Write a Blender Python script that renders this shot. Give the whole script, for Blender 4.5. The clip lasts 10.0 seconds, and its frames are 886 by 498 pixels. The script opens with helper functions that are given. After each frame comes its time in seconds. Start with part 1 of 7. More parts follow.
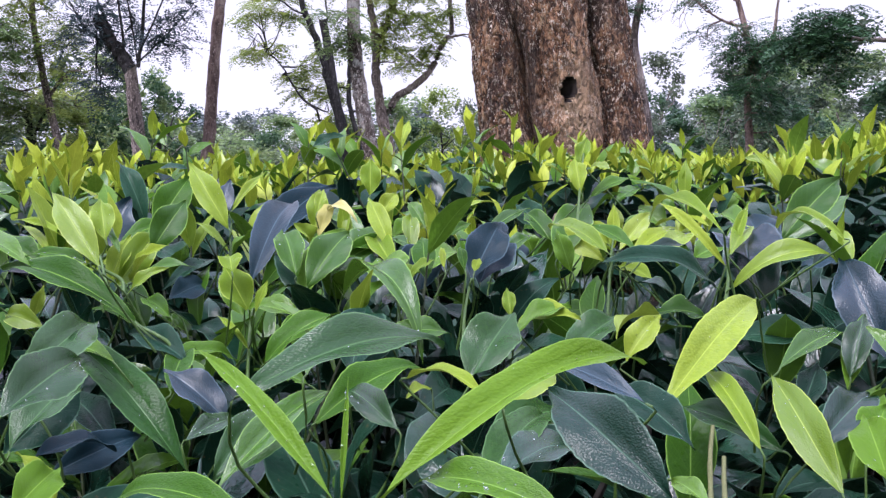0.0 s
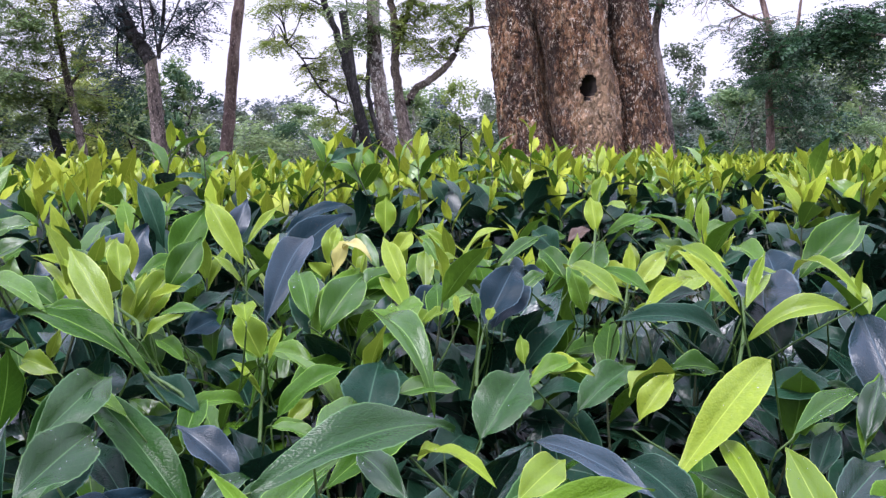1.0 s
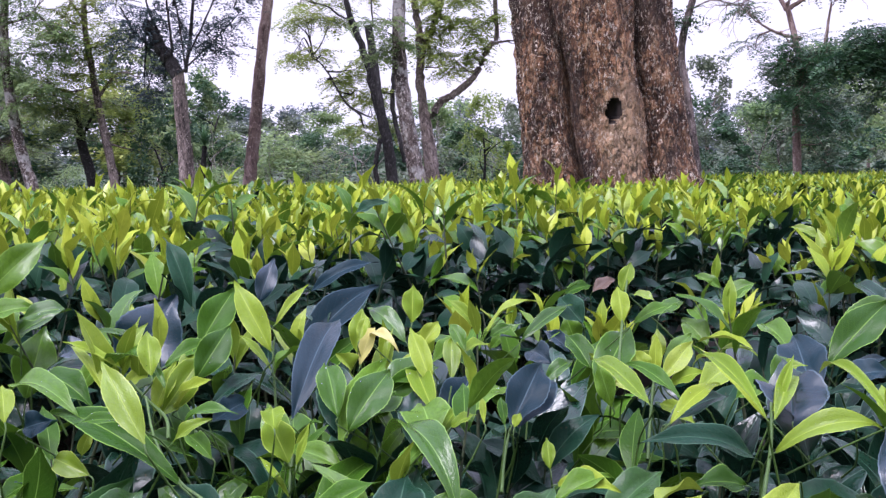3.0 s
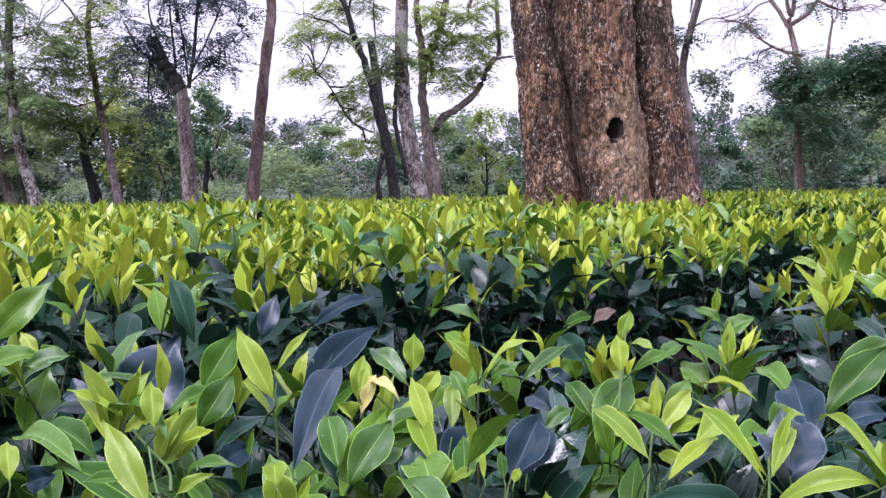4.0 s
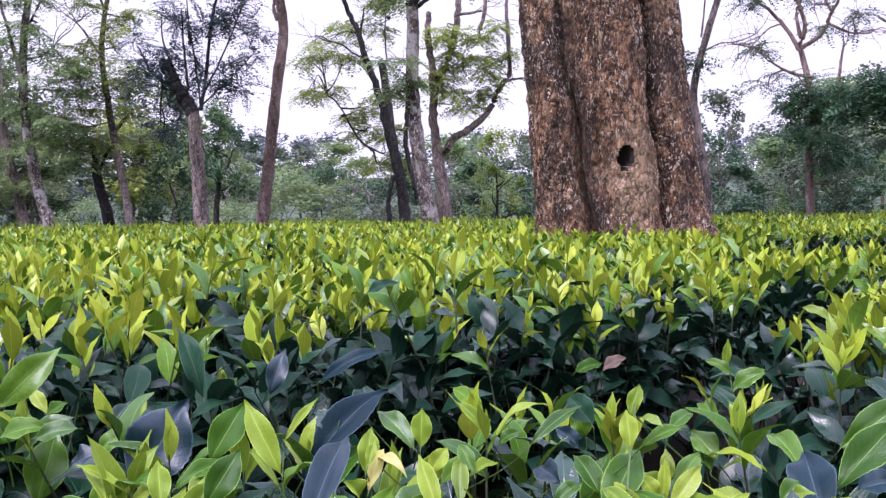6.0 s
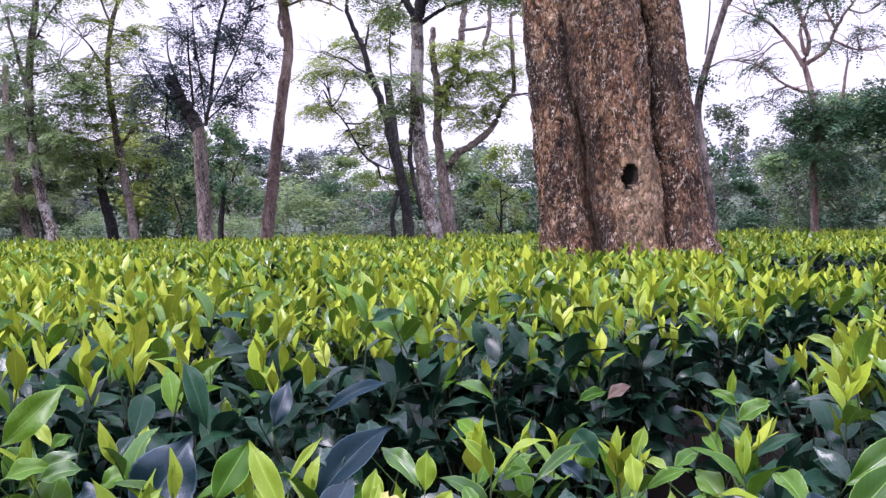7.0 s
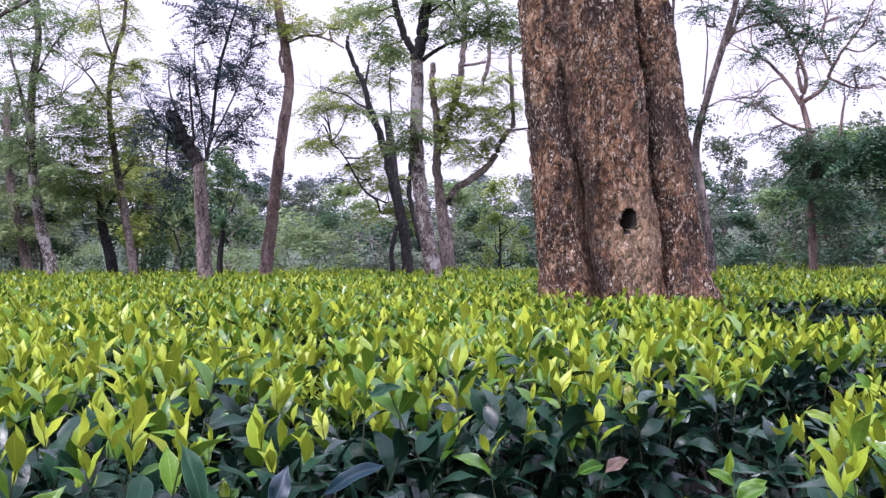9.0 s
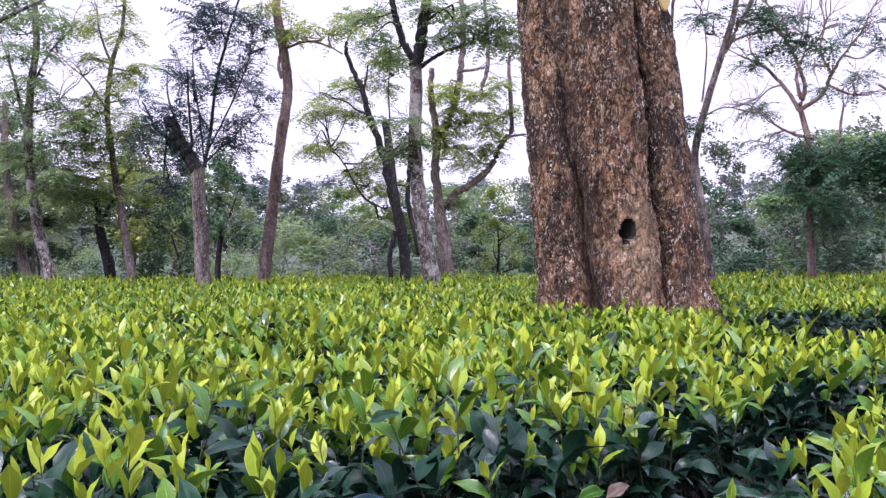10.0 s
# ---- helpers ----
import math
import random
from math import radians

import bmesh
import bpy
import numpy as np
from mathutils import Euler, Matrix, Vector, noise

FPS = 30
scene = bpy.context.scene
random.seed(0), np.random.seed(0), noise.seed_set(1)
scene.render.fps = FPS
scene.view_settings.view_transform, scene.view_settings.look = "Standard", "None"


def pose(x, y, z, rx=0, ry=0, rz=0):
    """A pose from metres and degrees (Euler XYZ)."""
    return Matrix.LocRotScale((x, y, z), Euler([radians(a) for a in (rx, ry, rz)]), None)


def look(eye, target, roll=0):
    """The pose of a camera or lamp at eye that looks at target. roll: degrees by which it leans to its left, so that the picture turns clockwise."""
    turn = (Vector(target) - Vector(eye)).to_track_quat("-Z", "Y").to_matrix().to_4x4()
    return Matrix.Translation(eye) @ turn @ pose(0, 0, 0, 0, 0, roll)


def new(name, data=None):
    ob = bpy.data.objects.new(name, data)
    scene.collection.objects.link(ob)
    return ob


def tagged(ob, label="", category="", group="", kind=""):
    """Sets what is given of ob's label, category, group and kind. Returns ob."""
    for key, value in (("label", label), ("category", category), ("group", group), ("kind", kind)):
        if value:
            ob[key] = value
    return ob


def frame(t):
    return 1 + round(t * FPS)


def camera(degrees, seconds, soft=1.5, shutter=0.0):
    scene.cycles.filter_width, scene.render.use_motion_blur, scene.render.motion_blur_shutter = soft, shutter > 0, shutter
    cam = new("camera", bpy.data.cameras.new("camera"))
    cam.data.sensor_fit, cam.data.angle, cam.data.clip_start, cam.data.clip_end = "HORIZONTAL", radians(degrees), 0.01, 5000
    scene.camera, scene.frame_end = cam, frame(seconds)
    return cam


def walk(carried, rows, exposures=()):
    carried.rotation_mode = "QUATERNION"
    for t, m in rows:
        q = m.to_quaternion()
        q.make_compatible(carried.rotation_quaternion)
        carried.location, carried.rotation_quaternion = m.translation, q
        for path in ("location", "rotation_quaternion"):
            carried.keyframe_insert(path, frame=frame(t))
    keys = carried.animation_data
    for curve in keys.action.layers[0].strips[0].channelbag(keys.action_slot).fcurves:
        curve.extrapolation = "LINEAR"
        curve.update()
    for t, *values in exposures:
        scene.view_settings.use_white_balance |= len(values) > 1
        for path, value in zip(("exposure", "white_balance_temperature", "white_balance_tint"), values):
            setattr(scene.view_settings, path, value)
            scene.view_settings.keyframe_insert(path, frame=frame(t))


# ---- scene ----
ZENITH, SUN_GAIN = 2.5, 3.6
cam = camera(50.1, 10.0, soft=1.4)
PATH = [
    (0, (0.096, 0.082, 0.881), (0.022, 2.073, 0.711), -2.3),
    (0.5, (0.096, 0.09, 0.913), (0.002, 2.079, 0.731), -2.3),
    (1, (0.101, 0.089, 0.936), (-0.011, 2.077, 0.743), -1.8),
    (1.5, (0.101, 0.091, 0.963), (-0.031, 2.078, 0.782), -1.9),
    (2, (0.101, 0.093, 0.989), (-0.027, 2.081, 0.819), -1.0),
    (2.5, (0.1, 0.093, 1.006), (-0.039, 2.08, 0.83), -1.5),
    (2.7, (0.098, 0.094, 1.014), (-0.057, 2.079, 0.833), -1.4),
    (4, (0.101, 0.087, 1.07), (-0.062, 2.075, 0.917), -1.2),
    (4.5, (0.102, 0.088, 1.082), (-0.059, 2.076, 0.93), -0.8),
    (5, (0.1, 0.093, 1.099), (-0.073, 2.081, 0.958), -0.9),
    (5.5, (0.104, 0.093, 1.118), (-0.076, 2.081, 0.989), -1.0),
    (7, (0.103, 0.094, 1.169), (-0.089, 2.083, 1.077), -0.9),
    (7.5, (0.104, 0.091, 1.19), (-0.088, 2.08, 1.116), -0.7),
    (8, (0.105, 0.09, 1.219), (-0.088, 2.079, 1.157), -1.0),
    (8.5, (0.102, 0.089, 1.242), (-0.081, 2.08, 1.183), -0.5),
    (9, (0.105, 0.085, 1.27), (-0.084, 2.076, 1.234), -0.6),
    (9.5, (0.104, 0.092, 1.286), (-0.075, 2.084, 1.246), -0.6),
    (10, (0.1, 0.101, 1.316), (-0.085, 2.093, 1.285), -0.5),
]
walk(cam, [(t, look(eye, target, roll)) for t, eye, target, roll in PATH], [(0, 0.18, 5900, 22), (5, 0.20, 5900, 30), (10, 0.19, 5900, 28)])
# ---- sky and light: bright overcast ----
world = bpy.data.worlds.new("overcast_sky")
scene.world = world
world.use_nodes = True
wn, wl = world.node_tree.nodes, world.node_tree.links
wn.clear()
sky = wn.new("ShaderNodeTexSky")
sky.sky_type, sky.sun_disc = "NISHITA", False
sky.sun_elevation, sky.sun_rotation = radians(64), radians(207)
sky.dust_density, sky.air_density = 6.0, 1.0
sky_gain = wn.new("ShaderNodeVectorMath")
sky_gain.operation = "SCALE"
sky_gain.inputs["Scale"].default_value = 0.10
wl.new(sky.outputs["Color"], sky_gain.inputs[0])
cloud = wn.new("ShaderNodeTexNoise")
cloud.inputs["Scale"].default_value, cloud.inputs["Detail"].default_value = 1.6, 4
cloud_ramp = wn.new("ShaderNodeValToRGB")
cloud_ramp.color_ramp.elements[0].color = (0.88, 0.865, 0.96, 1)
cloud_ramp.color_ramp.elements[1].color = (0.97, 0.95, 1.05, 1)
wl.new(cloud.outputs["Fac"], cloud_ramp.inputs["Fac"])
overhead = wn.new("ShaderNodeMapRange")
overhead.inputs["From Min"].default_value, overhead.inputs["From Max"].default_value = 0.25, 0.9
blue_veil = wn.new("ShaderNodeMixRGB")
blue_veil.blend_type = "MULTIPLY"
blue_veil.inputs["Color2"].default_value = (0.92, 0.95, 1.13, 1)
wl.new(overhead.outputs["Result"], blue_veil.inputs["Fac"])
wl.new(cloud_ramp.outputs["Color"], blue_veil.inputs["Color1"])
sky_mix = wn.new("ShaderNodeMixRGB")
sky_mix.inputs["Fac"].default_value = 0.93
wl.new(sky_gain.outputs["Vector"], sky_mix.inputs["Color1"])
wl.new(blue_veil.outputs["Color"], sky_mix.inputs["Color2"])
sky_at = wn.new("ShaderNodeTexCoord")
sky_up = wn.new("ShaderNodeSeparateXYZ")
wl.new(sky_at.outputs["Generated"], sky_up.inputs[0])
zenith = wn.new("ShaderNodeMapRange")
zenith.interpolation_type = "SMOOTHSTEP"
for key, value in (("From Min", 0.20), ("From Max", 0.95), ("To Min", 1.1), ("To Max", ZENITH)):
    zenith.inputs[key].default_value = value
wl.new(sky_up.outputs["Z"], zenith.inputs["Value"])
wl.new(sky_up.outputs["Z"], overhead.inputs["Value"])
sky_bg = wn.new("ShaderNodeBackground")
wl.new(zenith.outputs["Result"], sky_bg.inputs["Strength"])
sky_out = wn.new("ShaderNodeOutputWorld")
wl.new(sky_mix.outputs["Color"], sky_bg.inputs["Color"])
wl.new(sky_bg.outputs["Background"], sky_out.inputs["Surface"])

sun_data = bpy.data.lights.new("sun", "SUN")
sun_data.energy, sun_data.angle, sun_data.color = SUN_GAIN, radians(28), (1.0, 0.96, 0.9)
sun = new("sun", sun_data)
sun.matrix_world = look((-3, -3, 14), (0, 3, 0))

# ---- materials ----


class Nodes:
    """A small helper that wires shader nodes."""

    def __init__(self, name):
        self.mat = bpy.data.materials.new(name)
        self.mat.use_nodes = True
        self.n, self.l = self.mat.node_tree.nodes, self.mat.node_tree.links
        self.bsdf = self.n["Principled BSDF"]
        self.out = self.n["Material Output"]

    def add(self, kind, **values):
        node = self.n.new(kind)
        for key, value in values.items():
            node.inputs[key].default_value = value
        return node

    def link(self, a, b):
        self.l.new(a, b)

    def math(self, op, a, b=None, clamp=False):
        node = self.n.new("ShaderNodeMath")
        node.operation, node.use_clamp = op, clamp
        for i, v in enumerate((a, b)):
            if v is None:
                continue
            if isinstance(v, (int, float)):
                node.inputs[i].default_value = v
            else:
                self.l.new(v, node.inputs[i])
        return node.outputs[0]

    def mix(self, fac, a, b, blend="MIX"):
        node = self.n.new("ShaderNodeMixRGB")
        node.blend_type = blend
        for i, v in enumerate((fac, a, b)):
            if isinstance(v, (int, float)):
                node.inputs[i].default_value = v
            elif isinstance(v, tuple):
                node.inputs[i].default_value = (*v, 1)
            else:
                self.l.new(v, node.inputs[i])
        return node.outputs[0]

    def noise(self, scale, detail=3, rough=0.55, vec=None):
        node = self.add("ShaderNodeTexNoise", Scale=scale, Detail=detail, Roughness=rough)
        if vec is not None:
            self.l.new(vec, node.inputs["Vector"])
        return node.outputs["Fac"]

    def ramp(self, fac, *stops):
        node = self.n.new("ShaderNodeValToRGB")
        e = node.color_ramp.elements
        while len(e) < len(stops):
            e.new(0.5)
        for el, (pos, col) in zip(e, stops):
            el.position = pos
            el.color = (col, col, col, 1) if isinstance(col, (int, float)) else (*col, 1)
        self.l.new(fac, node.inputs["Fac"])
        return node.outputs["Color"]

    def coords(self, kind="Object", scale=None):
        out = self.n.new("ShaderNodeTexCoord").outputs[kind]
        if scale:
            m = self.n.new("ShaderNodeMapping")
            m.inputs["Scale"].default_value = scale
            self.l.new(out, m.inputs["Vector"])
            out = m.outputs["Vector"]
        return out

    def bump(self, height, strength, distance=0.002):
        node = self.add("ShaderNodeBump", Strength=strength, Distance=distance)
        self.l.new(height, node.inputs["Height"])
        self.l.new(node.outputs["Normal"], self.bsdf.inputs["Normal"])
        return node

    def random(self):
        """A number for each leaf: from its object and from its island."""
        a = self.n.new("ShaderNodeObjectInfo").outputs["Random"]
        b = self.n.new("ShaderNodeNewGeometry").outputs["Random Per Island"]
        return self.math("FRACT", self.math("ADD", a, b))


def leaf_material(name, dark, mid, light, rough, glow, veins=0.5, wet=0.0, blemish=0.0, gloss=0.33):
    k = Nodes(name)
    rnd = k.random()
    col = k.ramp(rnd, (0.0, dark), (0.5, mid), (1.0, light))
    mottle = k.noise(38.0, 4)
    blotch = k.ramp(k.noise(17.0, 3, 0.6), (0.40, 0.0), (0.62, 1.0))
    grain = k.noise(420.0, 3, 0.65)
    col = k.mix(k.math("MULTIPLY", mottle, 0.45), col, dark)
    col = k.mix(k.math("MULTIPLY", blotch, 0.30), col, dark)
    col = k.mix(k.math("MULTIPLY", k.ramp(grain, (0.42, 0.0), (0.66, 1.0)), 0.22), col, light)
    uv = k.n.new("ShaderNodeSeparateXYZ")
    k.link(k.coords("UV"), uv.inputs[0])
    across = k.math("ABSOLUTE", k.math("SUBTRACT", uv.outputs[0], 0.5))
    rib = k.math("SUBTRACT", 1.0, k.math("MULTIPLY", across, 42.0), True)
    fish = k.math("SINE", k.math("MULTIPLY", k.math("SUBTRACT", uv.outputs[1], k.math("MULTIPLY", across, 0.5)), 34.0))
    side = k.math("MULTIPLY", k.math("POWER", k.math("ABSOLUTE", fish), 0.5), 0.2)
    thin = k.math("SUBTRACT", 1.0, k.math("MULTIPLY", k.math("ABSOLUTE", fish), 5.0), True)
    pale = tuple(min(1.0, c * 1.5 + 0.035) for c in light)
    col = k.mix(k.math("MULTIPLY", rib, veins), col, pale)
    col = k.mix(k.math("MULTIPLY", thin, veins * 0.10), col, pale)
    edge = k.math("MULTIPLY", k.math("SUBTRACT", across, 0.463), 36.0, True)
    col = k.mix(k.math("MULTIPLY", edge, min(1.0, veins * 1.15)), col, pale)
    if blemish:
        spot = k.ramp(k.noise(60.0, 2), (0.66, 0.0), (0.72, 1.0))
        col = k.mix(k.math("MULTIPLY", spot, blemish), col, (0.16, 0.09, 0.04))
    k.link(col, k.bsdf.inputs["Base Color"])
    wax = k.math("FRACT", k.math("MULTIPLY", rnd, 7.31))
    shine = k.math("MULTIPLY", k.math("POWER", wax, 2.0), gloss * 2.1)
    k.link(k.math("ADD", gloss * 0.3, shine), k.bsdf.inputs["Specular IOR Level"])
    sheen = k.math("ADD", rough * 1.35, k.math("MULTIPLY", wax, -rough * 0.6))
    k.link(sheen, k.bsdf.inputs["Roughness"])
    blister = k.noise(48.0, 1, 0.4)
    height = k.math("SUBTRACT", k.math("ADD", k.math("MULTIPLY", side, 0.9), blister), k.math("MULTIPLY", rib, 1.4))
    if wet:
        drops = k.add("ShaderNodeTexVoronoi", Scale=170.0)
        k.link(k.coords("Object"), drops.inputs["Vector"])
        patch = k.ramp(k.noise(22.0, 2), (0.5, 0.0), (0.62, 1.0))
        bead = k.math("MULTIPLY", k.ramp(drops.outputs["Distance"], (0.12, 1.0), (0.34, 0.0)), patch)
        height = k.math("ADD", height, k.math("MULTIPLY", bead, 0.5 * wet))
        k.link(k.math("SUBTRACT", sheen, k.math("MULTIPLY", bead, rough * 0.5)), k.bsdf.inputs["Roughness"])
    bump = k.bump(height, 0.25, 0.0022)
    through_light = k.n.new("ShaderNodeBsdfTranslucent")
    k.link(k.mix(0.5, col, tuple(min(1, c * 1.25) for c in light)), through_light.inputs["Color"])
    k.link(bump.outputs["Normal"], through_light.inputs["Normal"])
    both = k.n.new("ShaderNodeMixShader")
    both.inputs["Fac"].default_value = glow
    k.link(k.bsdf.outputs[0], both.inputs[1])
    k.link(through_light.outputs[0], both.inputs[2])
    k.link(both.outputs[0], k.out.inputs["Surface"])
    return k.mat


def bark_material(name, deep, mid, pale, size=1.0, flakes=0.4, lichen=None, relief=0.012):
    k = Nodes(name)
    at = k.coords("Object", (9 / size, 9 / size, 2.8 / size))
    big = k.noise(0.35, 4, 0.6, at)
    mid_n = k.noise(1.6, 5, 0.62, at)
    fine = k.noise(6.0, 5, 0.68, at)
    tone = k.math("ADD", k.math("MULTIPLY", big, 0.42), k.math("ADD", k.math("MULTIPLY", mid_n, 0.33), k.math("MULTIPLY", fine, 0.30)))
    col = k.ramp(tone, (0.43, deep), (0.53, mid), (0.63, pale))
    pit = k.ramp(k.noise(3.4, 4, 0.65, at), (0.36, 1.0), (0.46, 0.0))
    col = k.mix(k.math("MULTIPLY", pit, 0.85), col, deep)
    stain = k.ramp(k.noise(0.28, 3, 0.6, k.coords("Object", (9 / size, 9 / size, 5 / size))), (0.40, 1.0), (0.56, 0.0))
    col = k.mix(k.math("MULTIPLY", stain, 0.55), col, tuple(c * 0.40 for c in mid))
    chip = k.ramp(k.noise(3.4, 5, 0.7, k.coords("Object", (9 / size, 9 / size, 5.5 / size))), (0.57, 0.0), (0.63, 1.0))
    col = k.mix(k.math("MULTIPLY", chip, flakes), col, tuple(min(1, c * 1.5 + 0.10) for c in pale))
    if lichen:
        patch = k.ramp(k.noise(5.0 / size, 4, 0.7, k.coords("Object")), (0.5, 0.0), (0.6, 1.0))
        col = k.mix(k.math("MULTIPLY", patch, 0.75), col, lichen)
    k.link(col, k.bsdf.inputs["Base Color"])
    k.bsdf.inputs["Roughness"].default_value = 0.9
    k.bsdf.inputs["Specular IOR Level"].default_value = 0.25
    height = k.math("ADD", k.math("ADD", fine, k.math("MULTIPLY", mid_n, 1.2)), k.math("SUBTRACT", k.math("MULTIPLY", chip, 0.3), pit))
    k.bump(height, 0.9, relief)
    return k.mat


young = leaf_material("young_leaf", (0.115, 0.20, 0.012), (0.27, 0.37, 0.020), (0.49, 0.54, 0.050), 0.40, 0.17, 0.4, gloss=0.26)
soft = leaf_material("soft_green_leaf", (0.023, 0.080, 0.008), (0.066, 0.165, 0.013), (0.165, 0.29, 0.026), 0.22, 0.13, 0.5, gloss=0.32)
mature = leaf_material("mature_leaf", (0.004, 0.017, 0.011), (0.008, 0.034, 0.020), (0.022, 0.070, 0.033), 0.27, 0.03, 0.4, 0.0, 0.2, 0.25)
wet_young = leaf_material("wet_young_leaf", (0.09, 0.172, 0.011), (0.178, 0.278, 0.019), (0.32, 0.405, 0.042), 0.28, 0.2, 0.6, 0.7, gloss=0.26)
wet_fresh = leaf_material("wet_fresh_leaf", (0.07, 0.155, 0.010), (0.10, 0.205, 0.014), (0.145, 0.26, 0.019), 0.26, 0.2, 0.6, 0.5, gloss=0.28)
wet_soft = leaf_material("wet_green_leaf", (0.015, 0.058, 0.006), (0.048, 0.130, 0.011), (0.125, 0.245, 0.020), 0.23, 0.15, 0.75, 0.6, gloss=0.27)
wet_deep = leaf_material("wet_deep_green_leaf", (0.007, 0.030, 0.006), (0.015, 0.056, 0.011), (0.034, 0.098, 0.016), 0.22, 0.07, 0.85, 0.5, 0.15, 0.27)
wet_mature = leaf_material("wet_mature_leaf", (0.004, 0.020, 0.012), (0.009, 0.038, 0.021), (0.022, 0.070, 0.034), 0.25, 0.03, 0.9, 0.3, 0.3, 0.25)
purple_leaf = leaf_material("bluish_old_leaf", (0.006, 0.019, 0.025), (0.010, 0.030, 0.039), (0.017, 0.044, 0.055), 0.29, 0.03, 1.0, 0.0, 0.3, 0.29)


def plain_material(name, a, b, rough=0.8, scale=30.0):
    k = Nodes(name)
    k.link(k.ramp(k.noise(scale, 4), (0.3, a), (0.7, b)), k.bsdf.inputs["Base Color"])
    k.bsdf.inputs["Roughness"].default_value = rough
    k.bump(k.noise(scale * 3, 4), 0.4, 0.002)
    return k.mat


green_stem = plain_material("green_stem", (0.032, 0.075, 0.012), (0.085, 0.16, 0.026), 0.45)
shoot_stem = plain_material("shoot_stem", (0.018, 0.028, 0.012), (0.045, 0.06, 0.02), 0.6)
woody_stem = plain_material("woody_stem", (0.014, 0.012, 0.010), (0.042, 0.035, 0.028), 0.85)
soil = plain_material("leaf_litter_soil", (0.012, 0.008, 0.005), (0.040, 0.026, 0.015), 0.95, 14.0)
grass_far = plain_material("rough_grass", (0.035, 0.06, 0.03), (0.075, 0.11, 0.05), 0.9, 3.0)
fresh_wood = plain_material("fresh_cut_wood", (0.55, 0.38, 0.13), (0.72, 0.55, 0.25), 0.7, 18.0)

